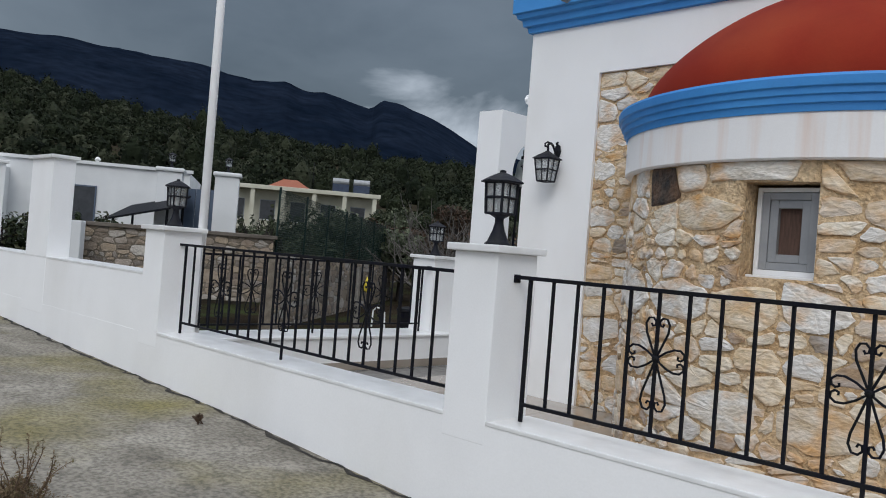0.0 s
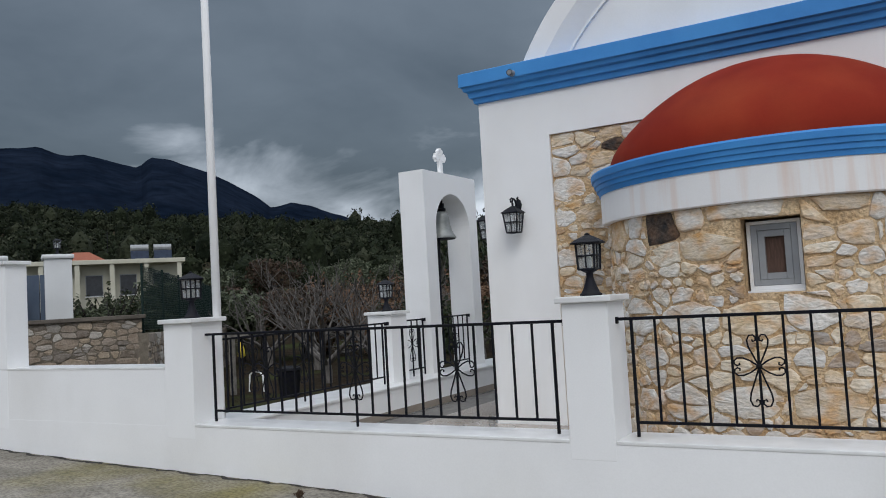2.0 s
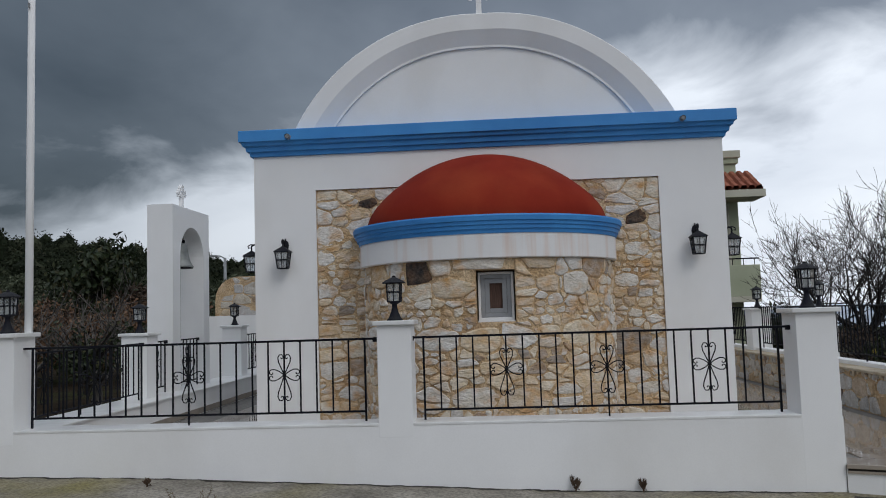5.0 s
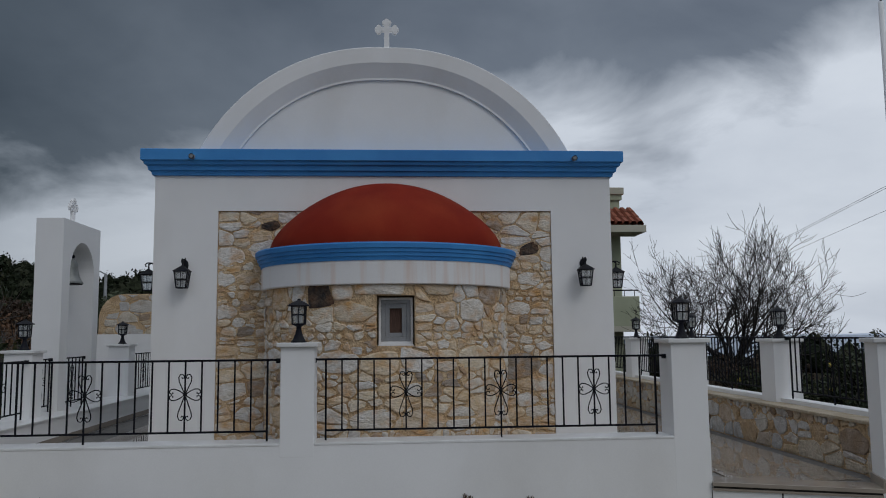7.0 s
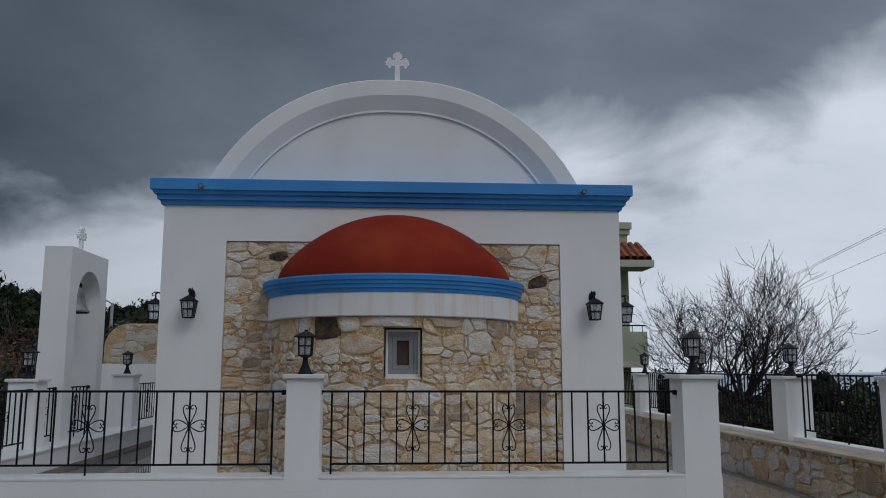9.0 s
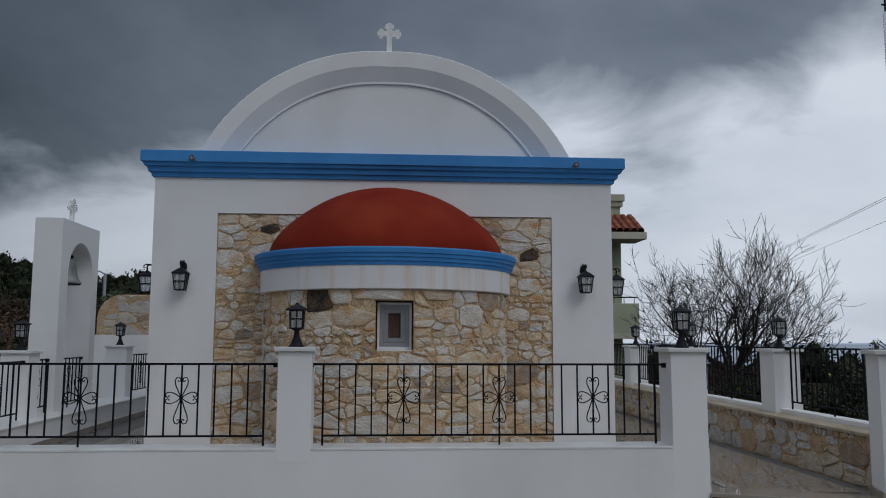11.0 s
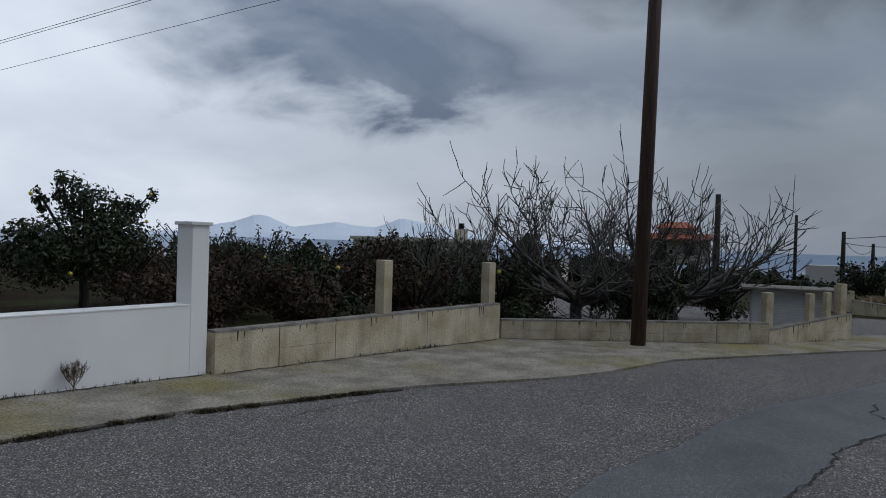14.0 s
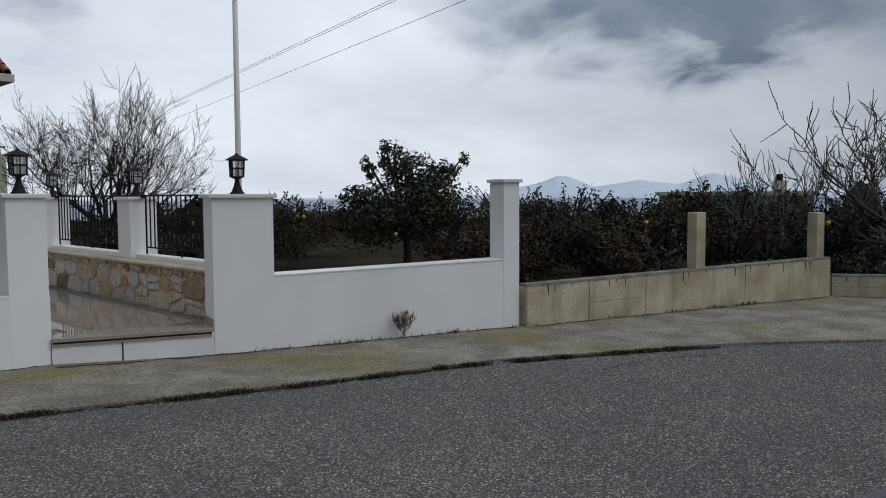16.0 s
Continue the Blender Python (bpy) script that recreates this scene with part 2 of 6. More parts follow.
CASTING = material("black_lamp_casting", (0.006, 0.0065, 0.015), (0.015, 0.016, 0.018), 9, 0.6, 0.2, 90, shine=0.2)
LAMP_GLASS = material("frosted_lamp_glass", (0.72, 0.75, 0.76), (0.82, 0.85, 0.86), 14, 0.2, 0.05, 60)
LAMP_GLASS.node_tree.nodes["Principled BSDF"].inputs["Transmission Weight"].default_value = 0.75
BULB = material("white_bulb", (0.8, 0.8, 0.78), (0.84, 0.84, 0.82), 8, 0.3, 0.0, 60)
BRONZE = material("grey_bell_metal", (0.20, 0.215, 0.21), (0.34, 0.355, 0.34), 6, 0.5, 0.1, 40, metal=0.4)
ALU = material("grey_aluminium", (0.27, 0.28, 0.29), (0.34, 0.35, 0.36), 5, 0.4, 0.03, 80, metal=0.2)
ALU_WHITE = material("white_sill_paint", (0.74, 0.74, 0.74), (0.80, 0.80, 0.80), 5, 0.5, 0.03, 80)
PIPE = material("grey_plastic_pipe", (0.20, 0.21, 0.22), (0.28, 0.29, 0.30), 6, 0.5, 0.05, 60)
CURTAIN = material("brown_curtain", (0.085, 0.048, 0.036), (0.13, 0.075, 0.055), 12, 0.9, 0.2, 60, stretch=(8, 1, 1))
TILE = material("polished_beige_tile", (0.27, 0.225, 0.18), (0.38, 0.325, 0.27), 3, 0.02, 0.0, 40, shine=1.0, rough2=0.06, vary=("object", [(0.0, (0.27, 0.23, 0.185)), (1.0, (0.38, 0.33, 0.275))], 0.4), dist=0.002)
GROUT = material("dark_grout", (0.16, 0.15, 0.14), (0.22, 0.21, 0.19), 10, 0.9, 0.2, 60)
CONCRETE = material("mossy_concrete", (0.20, 0.18, 0.145), (0.36, 0.33, 0.275), 2.4, 0.9, 0.45, 34, detail=10.0, stain=((0.23, 0.195, 0.05), 0.75, (1, 1, 1), 0.8), dist=0.02, grain=(0.36, 0.6), shine=0.3)


def chip_surface(name, binder, stops, size, tint, big, rough, depth):
    """A road surface of stone chips in a binder: each chip has its own tone, with wide worn and damp areas."""
    m = bpy.data.materials.new(name)
    m.use_nodes = True
    n, l = m.node_tree.nodes, m.node_tree.links
    b = n["Principled BSDF"]
    tc = n.new("ShaderNodeTexCoord")
    warp = n.new("ShaderNodeTexNoise")
    warp.inputs["Scale"].default_value = size * 0.7
    l.new(tc.outputs["Object"], warp.inputs["Vector"])
    bend = n.new("ShaderNodeVectorMath")
    bend.operation = "MULTIPLY_ADD"
    bend.inputs[1].default_value = (0.6 / size,) * 3
    l.new(warp.outputs["Color"], bend.inputs[0])
    l.new(tc.outputs["Object"], bend.inputs[2])
    v = n.new("ShaderNodeTexVoronoi")
    v.inputs["Scale"].default_value = size
    l.new(bend.outputs[0], v.inputs["Vector"])
    tone = n.new("ShaderNodeSeparateColor")
    l.new(v.outputs["Color"], tone.inputs[0])
    ramp = n.new("ShaderNodeValToRGB")
    e = ramp.color_ramp.elements
    e[0].position, e[0].color = stops[0][0], (*stops[0][1], 1)
    e[1].position, e[1].color = stops[-1][0], (*stops[-1][1], 1)
    for p, c in stops[1:-1]:
        e.new(p).color = (*c, 1)
    l.new(tone.outputs[0], ramp.inputs[0])
    gap = n.new("ShaderNodeMapRange")
    gap.inputs["From Min"].default_value, gap.inputs["From Max"].default_value = 0.42, 0.66
    l.new(v.outputs["Distance"], gap.inputs[0])
    mix = n.new("ShaderNodeMix")
    mix.data_type = "RGBA"
    l.new(gap.outputs[0], mix.inputs[0])
    l.new(ramp.outputs[0], mix.inputs[6])
    mix.inputs[7].default_value = (*binder, 1)
    wide = n.new("ShaderNodeTexNoise")
    wide.inputs["Scale"].default_value, wide.inputs["Detail"].default_value = big, 9
    wide.inputs["Roughness"].default_value = 0.62
    l.new(tc.outputs["Object"], wide.inputs["Vector"])
    wr = n.new("ShaderNodeValToRGB")
    wr.color_ramp.elements[0].position, wr.color_ramp.elements[1].position = 0.36, 0.66
    wr.color_ramp.elements[0].color, wr.color_ramp.elements[1].color = (*tint[0], 1), (*tint[1], 1)
    l.new(wide.outputs["Fac"], wr.inputs[0])
    mul = n.new("ShaderNodeMix")
    mul.data_type, mul.blend_type = "RGBA", "MULTIPLY"
    mul.inputs[0].default_value = 1.0
    l.new(mix.outputs[2], mul.inputs[6])
    l.new(wr.outputs[0], mul.inputs[7])
    l.new(mul.outputs[2], b.inputs["Base Color"])
    rr = n.new("ShaderNodeMapRange")
    rr.inputs["From Min"].default_value, rr.inputs["From Max"].default_value = 0.35, 0.65
    rr.inputs["To Min"].default_value, rr.inputs["To Max"].default_value = rough
    l.new(wide.outputs["Fac"], rr.inputs[0])
    l.new(rr.outputs[0], b.inputs["Roughness"])
    b.inputs["Specular IOR Level"].default_value = 0.35
    bp = n.new("ShaderNodeBump")
    bp.invert = True
    bp.inputs["Strength"].default_value, bp.inputs["Distance"].default_value = 0.8, depth
    l.new(v.outputs["Distance"], bp.inputs["Height"])
    l.new(bp.outputs[0], b.inputs["Normal"])
    return m


ASPHALT = chip_surface("asphalt", (0.055, 0.052, 0.050), [(0.0, (0.055, 0.053, 0.052)), (0.35, (0.125, 0.118, 0.114)), (0.70, (0.215, 0.203, 0.195)), (0.90, (0.34, 0.32, 0.305)), (1.0, (0.60, 0.57, 0.54))], 74, ((0.74, 0.73, 0.72), (1.12, 1.095, 1.07)), 1.1, (0.62, 0.85), 0.006)
PATCH = chip_surface("smooth_asphalt_patch", (0.072, 0.074, 0.076), [(0.0, (0.068, 0.070, 0.072)), (0.5, (0.110, 0.113, 0.116)), (0.85, (0.150, 0.152, 0.154)), (1.0, (0.25, 0.25, 0.25))], 85, ((0.80, 0.81, 0.82), (1.16, 1.17, 1.18)), 1.6, (0.42, 0.68), 0.003)
CRACK = material("crack_dirt", (0.018, 0.016, 0.014), (0.045, 0.038, 0.03), 8, 0.95, 0.3, 60)
OLDWALL = material("weathered_concrete_wall", (0.46, 0.385, 0.25), (0.66, 0.59, 0.44), 2.6, 0.93, 0.22, 35, detail=9.0, stain=((0.15, 0.13, 0.10), 1.2, (3.0, 3.0, 0.6), 0.5), dist=0.02)
OLDWALL_TOP = material("dark_wall_top", (0.14, 0.13, 0.115), (0.27, 0.25, 0.22), 5, 0.95, 0.3, 40)
WOOD_POLE = material("brown_pole_wood", (0.045, 0.026, 0.019), (0.10, 0.058, 0.042), 6, 0.85, 0.3, 30, stretch=(6, 6, 0.35), dist=0.02)
EARTH = material("dark_earth", (0.022, 0.016, 0.010), (0.042, 0.031, 0.020), 2.5, 0.97, 0.35, 20, shine=0.05, stain=((0.05, 0.07, 0.022), 0.5, (1, 1, 1), 0.8), dist=0.05)


# ---- mesh helpers ----
def mesh_from(name, verts, faces, mats, smooth=False):
    me = bpy.data.meshes.new(name)
    me.from_pydata([tuple(v) for v in verts], [], [tuple(f) for f in faces])
    for m in (mats if isinstance(mats, (list, tuple)) else [mats]):
        me.materials.append(m)
    if smooth:
        me.shade_smooth()
    me.update()
    return me


def part(name, bm, mat, parent=None, label="", smooth=False):
    """One mesh object out of a bmesh or a (verts, faces) pair, under its parent."""
    if isinstance(bm, tuple):
        me = mesh_from(name, bm[0], bm[1], mat, smooth)
    else:
        me = bpy.data.meshes.new(name)
        bm.normal_update()
        bm.to_mesh(me)
        bm.free()
        me.materials.append(mat)
        if smooth:
            me.shade_smooth()
    ob = new(name, me)
    if parent is not None:
        ob.parent = parent
    if label:
        tagged(ob, label)
    return ob


def thing(name, place, label, category, group="", kind="", turn=0.0):
    ob = new(name)
    ob.empty_display_size = 0.2
    ob.matrix_world = pose(*place, 0, 0, turn)
    return tagged(ob, label, category, group, kind)


def add_box(bm, x0, x1, y0, y1, z0, z1, bevel=0.0, m=None):
    made = bmesh.ops.create_cube(bm, size=1.0)["verts"]
    bmesh.ops.transform(bm, verts=made, matrix=Matrix.Translation(((x0 + x1) / 2, (y0 + y1) / 2, (z0 + z1) / 2)) @ Matrix.Diagonal((x1 - x0, y1 - y0, z1 - z0, 1)))
    if bevel:
        edges = list({e for v in made for e in v.link_edges})
        made = [v for v in bmesh.ops.bevel(bm, geom=edges, offset=bevel, segments=2, profile=0.6, affect="EDGES")["verts"]]
        made = list({v for v in made})
    if m is not None:
        bmesh.ops.transform(bm, verts=made, matrix=m)
    return made


def box(x0, x1, y0, y1, z0, z1, bevel=0.0):
    bm = bmesh.new()
    add_box(bm, x0, x1, y0, y1, z0, z1, bevel)
    return bm


def add_tube(bm, points, radius, sides=8, caps=True):
    """A round bar along the points; radius one number or one for each point."""
    pts = [Vector(p) for p in points]
    rads = radius if isinstance(radius, (list, tuple)) else [radius] * len(pts)
    rings, side = [], None
    for i, p in enumerate(pts):
        d = (pts[min(i + 1, len(pts) - 1)] - pts[max(i - 1, 0)]).normalized()
        if side is None:
            side = d.cross(Vector((0, 0, 1)) if abs(d.z) < 0.9 else Vector((1, 0, 0))).normalized()
        else:
            side = (side - d * side.dot(d)).normalized()
        up = d.cross(side)
        rings.append([bm.verts.new(p + (side * math.cos(a) + up * math.sin(a)) * rads[i]) for a in [2 * math.pi * k / sides for k in range(sides)]])
    for a, b in zip(rings, rings[1:]):
        for k in range(sides):
            bm.faces.new((a[k], a[(k + 1) % sides], b[(k + 1) % sides], b[k]))
    if caps:
        bm.faces.new(rings[0][::-1])
        bm.faces.new(rings[-1])


def tube(points, radius, sides=8):
    bm = bmesh.new()
    add_tube(bm, points, radius, sides)
    return bm


def lathe(profile, sides=20, squash=(1, 1), turn=0.0):
    """A turned body out of (radius, height) pairs."""
    bm = bmesh.new()
    rings = [[bm.verts.new((r * math.cos(a) * squash[0], r * math.sin(a) * squash[1], z)) for a in [turn + 2 * math.pi * k / sides for k in range(sides)]] for r, z in profile]
    for a, b in zip(rings, rings[1:]):
        for k in range(sides):
            bm.faces.new((a[k], a[(k + 1) % sides], b[(k + 1) % sides], b[k]))
    bm.faces.new(rings[0][::-1])
    bm.faces.new(rings[-1])
    return bm


def prism(outline, z0, z1):
    """An upright body over an outline in x and y (counter-clockwise)."""
    n = len(outline)
    verts = [(x, y, z0) for x, y in outline] + [(x, y, z1) for x, y in outline]
    faces = [tuple(range(n))[::-1], tuple(range(n, 2 * n))] + [(i, (i + 1) % n, n + (i + 1) % n, n + i) for i in range(n)]
    return verts, faces


# ---- ground ----
def road_z(x):
    """The lane falls gently from the hill side to the gate and then runs level."""
    return float(np.interp(x, [-14, -6.5, -3, 0.6, 4.4, 9, 40], [0.30, 0.035, -0.05, -0.215, -0.30, -0.30, -0.30]))


HILL = [(-180, 3.0), (-110, 6.5), (-73, 8.5), (-60, 7.0), (-51, 6.2), (-44, 5.7), (-35, 5.3), (-28, 4.5), (-23, 4.0), (-17, 3.3), (-8, 2.0), (0, 0.9), (6, 0.1), (14, -0.35), (60, -0.4), (140, -0.4), (180, 2.0)]


def land_z(x, y):
    """Height of the land: the lane near by, wooded hill to the north-west, plain down to the sea on the east."""
    dx_, dy_ = x - 0.2, y + 10.5
    r, az = math.hypot(dx_, dy_), math.degrees(math.atan2(dx_, dy_))
    crest = math.tan(radians(np.interp(az, [a for a, _ in HILL], [e for _, e in HILL]))) * 420
    near = min(road_z(x), -0.02 if y > -2.9 else 9) - 0.06
    # the yard beside the court lies lower
    near -= 0.75 * min(1, max(0, (-5.4 - x) / 1.5)) * min(1, max(0, (y + 0.5) / 2.0)) * min(1, max(0, (30 - y) / 8))
    s = min(1.0, max(0.0, (r - 38) / 382.0))
    up = s ** 1.25 if crest > 0 else min(1, s * 1.2)
    z = near * (1 - s) + (crest + 1.35 * s if crest > 0 else -17.0) * up
    if crest > 0 and r > 60:
        z += 2.0 * s * noise.noise((x * 0.012, y * 0.012, 0.3)) * min(1, (r - 60) / 60)
    if r > 420:
        z = z + (-30 - z) * min(1, (r - 420) / 150)
    return z


def polar_ground():
    radii = [0.0] + [1.5 * 1.085 ** k for k in range(100)]
    radii = [r for r in radii if r < 4600] + [4600]
    n = 150
    verts, faces = [(0.2, -10.5, road_z(0.2) - 0.06)], []
    for r in radii[1:]:
        for k in range(n):
            a = 2 * math.pi * k / n
            x, y = 0.2 + r * math.sin(a), -10.5 + r * math.cos(a)
            verts.append((x, y, land_z(x, y)))
    for k in range(n):
        faces.append((0, 1 + (k + 1) % n, 1 + k))
    for i in range(len(radii) - 2):
        for k in range(n):
            a, b = 1 + i * n + k, 1 + i * n + (k + 1) % n
            faces.append((a, b, b + n, a + n))
    return verts, faces


ground = part("ground", polar_ground(), EARTH, None, smooth=True)
tagged(ground, "dark earth and rough grass under the trees, rising to a hill", "ground", kind="structure")


def strip(name, outline, lift, mat, label, category, thick=0.2):
    """A slab over an outline, laid on the lane; finely cut along x so that it follows the fall."""
    bm = bmesh.new()
    vs = [bm.verts.new((x, y, 0)) for x, y in outline]
    bm.faces.new(vs)
    xs = [v[0] for v in outline]
    for cut in (-14, -6.5, -3, 0.6, 4.4, 9):
        if min(xs) < cut < max(xs):
            bmesh.ops.bisect_plane(bm, geom=bm.verts[:] + bm.edges[:] + bm.faces[:], plane_co=(cut, 0, 0), plane_no=(1, 0, 0))
    if bm.faces[:][0].normal.z < 0:
        bmesh.ops.reverse_faces(bm, faces=bm.faces[:])
    top = bm.faces[:]
    made = bmesh.ops.extrude_face_region(bm, geom=top)
    lower = {v for v in made["geom"] if isinstance(v, bmesh.types.BMVert)}
    for v in bm.verts:
        v.co.z = road_z(v.co.x) + lift - (thick if v not in lower else 0)
    bmesh.ops.recalc_face_normals(bm, faces=bm.faces[:])
    ob = part(name, bm, mat)
    return tagged(ob, label, category, kind="structure")


strip("road", [(-30, -30), (5.3, -12.3), (9.2, -12.85), (14.5, -14.3), (20.0, -17.2), (30, -24), (34, -20), (24.0, -15.0), (23.6, -12.2), (26, 2), (22, 4), (17.5, -8), (8, -3.5), (-30, -3.2)], 0.0, ASPHALT,
      "worn grey asphalt lane with patches and cracks", "road")
strip("concrete_apron", [(-30, -5.6), (-6, -4.9), (2.1, -4.6), (3.7, -5.0), (5.75, -5.55), (6.3, -5.72), (8.6, -6.95), (10.0, -8.1), (10.9, -8.6), (12.6, -9.2), (15.5, -11.6), (17.0, -13.0), (17.7, -13.35), (19.0, -12.6), (18.2, -11.6), (15.9, -10.2), (13.7, -6.0), (7.9, -4.2), (4.4, -3.1), (2.9, -2.7), (-30, -2.7)], 0.03, CONCRETE,
      "stained concrete apron with yellow moss along the wall", "pavement", thick=0.12)
strip("asphalt_patch", [(2.5, -9.0), (3.6, -9.22), (4.6, -9.28), (5.4, -9.50), (6.2, -9.57), (7.4, -9.98), (8.6, -10.22), (9.8, -10.62), (11.0, -11.30), (12.1, -11.80), (13.2, -12.47), (16.6, -14.6), (16.4, -14.9), (12.1, -12.85), (10.45, -12.03), (9.3, -11.8), (8.0, -11.22), (7.5, -11.15), (6.0, -10.75), (4.8, -10.7), (2.5, -10.8)], 0.006, PATCH,
      "smoother lighter asphalt repair strip", "road patch", thick=0.05)


# ---- chapel ----
chapel = thing("chapel", (0, 0, 0), "whitewashed chapel with blue cornice and dark red half dome", "chapel")
vv = [(-3, 0, -0.3), (-2.19, 0, -0.3), (-2.19, 0, 3.04), (2.19, 0, 3.04), (2.19, 0, -0.3), (3, 0, -0.3), (3, 0, 3.75), (-3, 0, 3.75)]
vv += [(x, 0.08, z) for x, _, z in vv[1:5]] + [(3, 8, -0.3), (3, 8, 3.75), (-3, 8, 3.75), (-3, 8, -0.3)]
part("wall", (vv, [(0, 1, 2, 7), (7, 2, 3, 6), (3, 4, 5, 6), (1, 8, 9, 2), (2, 9, 10, 3), (3, 10, 11, 4), (8, 11, 10, 9), (5, 12, 13, 6), (12, 15, 14, 13), (15, 0, 7, 14), (6, 13, 14, 7)]), WHITE, chapel)
part("stone_backing", box(-2.189, 2.189, 0.032, 0.075, -0.3, 3.039), MORTAR, chapel, "sandy mortar bed between the stones")


def ring_loft(profile, x0, x1, y0, y1):
    """A moulding that runs round a rectangle: (offset, height) pairs from the bottom up."""
    verts, faces = [], []
    for o, z in profile:
        verts += [(x0 - o, y0 - o, z), (x1 + o, y0 - o, z), (x1 + o, y1 + o, z), (x0 - o, y1 + o, z)]
    for i in range(len(profile) - 1):
        for k in range(4):
            a, b = 4 * i + k, 4 * i + (k + 1) % 4
            faces.append((a, b, b + 4, a + 4))
    n = 4 * (len(profile) - 1)
    faces += [(n, n + 1, n + 2, n + 3), (3, 2, 1, 0)]
    return verts, faces


part("cornice", ring_loft([(0.003, 3.50), (0.035, 3.505), (0.045, 3.555), (0.075, 3.565), (0.085, 3.62), (0.118, 3.635), (0.128, 3.672), (0.156, 3.684), (0.156, 3.822), (0.150, 3.828)], -3.0, 3.0, 0.0, 8.0), BLUE, chapel, "blue painted stepped cornice")


def arc_pts(r, zc, floor, n=48):
    """Points of an arch of radius r round (0, zc), from its left foot on the floor to the right one."""
    a0 = math.asin((floor - zc) / r)
    full = [r * (1 + 0.014 * abs(math.sin(2 * math.pi * k / n))) for k in range(n + 1)]
    return [(-q * math.cos(a0 + (math.pi - 2 * a0) * k / n), zc + q * math.sin(a0 + (math.pi - 2 * a0) * k / n)) for k, q in enumerate(full)]


ZF = 3.82
loops = [(2.80, 2.455, 8.0), (2.825, 2.455, 0.03), (2.815, 2.455, 0.02), (2.61, 2.455, 0.02), (2.435, 2.445, 0.11), (2.412, 2.438, 0.11), (2.412, 2.438, 0.14)]
verts, faces = [], []
for r, zc, y in loops:
    verts += [(x, y, z) for x, z in arc_pts(r, zc, ZF)]
n = 49
for i in range(len(loops) - 1):
    for k in range(n - 1):
        a = i * n + k
        faces.append((a, a + n, a + n + 1, a + 1))
last = (len(loops) - 1) * n
faces.append(tuple(range(last + n - 1, last - 1, -1)))
faces.append(tuple(range(n)))
gable = part("gable_arch", (verts, faces), WHITE, chapel, "round white gable with a recessed field", smooth=False)


def trefoil_cross(h, w):
    """A flat cross with clover ends, its foot at the origin."""
    t, zc, r = 0.035, h * 0.68, 0.034

    def clover(end):
        """Half bar, side lobe, end lobe, side lobe, half bar, along +v."""
        pts = [(t * 0.9, end - 0.085)]
        for cu, cv, a0, a1 in ((0.030, end - 0.045, -50, 75), (0.0, end - 0.024, 10, 170), (-0.030, end - 0.045, 105, 230)):
            for k in range(7):
                a = radians(a0 + (a1 - a0) * k / 6)
                pts.append((cu + r * math.cos(a), cv + r * math.sin(a)))
        return pts + [(-t * 0.9, end - 0.085)]

    outline = [(-t, -0.03), (t, -0.03), (t, zc - t)]
    outline += [(v, zc - u) for u, v in clover(w)]
    outline += [(t, zc + t)] + [(u, zc + v) for u, v in clover(h - zc)] + [(-t, zc + t)]
    outline += [(-v, zc + u) for u, v in clover(w)] + [(-t, zc - t)]
    bm = bmesh.new()
    front = [bm.verts.new((x, -0.027, z)) for x, z in outline]
    back = [bm.verts.new((x, 0.027, z)) for x, z in outline]
    n = len(outline)
    bm.faces.new(front)
    bm.faces.new(back[::-1])
    for k in range(n):
        bm.faces.new((front[(k + 1) % n], front[k], back[k], back[(k + 1) % n]))
    bmesh.ops.recalc_face_normals(bm, faces=bm.faces[:])
    bmesh.ops.triangulate(bm, faces=[f for f in bm.faces if len(f.verts) > 4])
    return bm


ob = part("cross", trefoil_cross(0.44, 0.155), WHITE, chapel, "white clover-ended cross")
ob.location = (0.005, 0.14, 5.27)
for x in (-2.495, 2.485):
    bm = bmesh.new()
    add_tube(bm, [(x, -0.10, 3.722), (x, -0.235, 3.715)], 0.034, 14, False)
    add_tube(bm, [(x, -0.235, 3.715), (x, -0.10, 3.722)], 0.026, 14, True)
    part("rain_spout", bm, PIPE, chapel, "short grey rain pipe")

# apse
RA = 1.545
AD = 0.90   # depth of the apse to its half width


def half_ring(profile, n=48, close=True):
    """A half-round body in front of the wall: (radius, height) pairs, turned from wall to wall."""
    verts, faces = [], []
    for r, z in profile:
        for k in range(n + 1):
            a = math.pi * k / n
            verts.append((-r * math.cos(a), 0.035 - AD * r * math.sin(a), z))
    w = n + 1
    for i in range(len(profile) - 1):
        for k in range(n):
            a = i * w + k
            faces.append((a, a + 1, a + w + 1, a + w))
    return verts, faces


# window hole in the half-round wall
WX0, WX1, WZ0, WZ1 = -0.115, 0.315, 1.285, 1.86


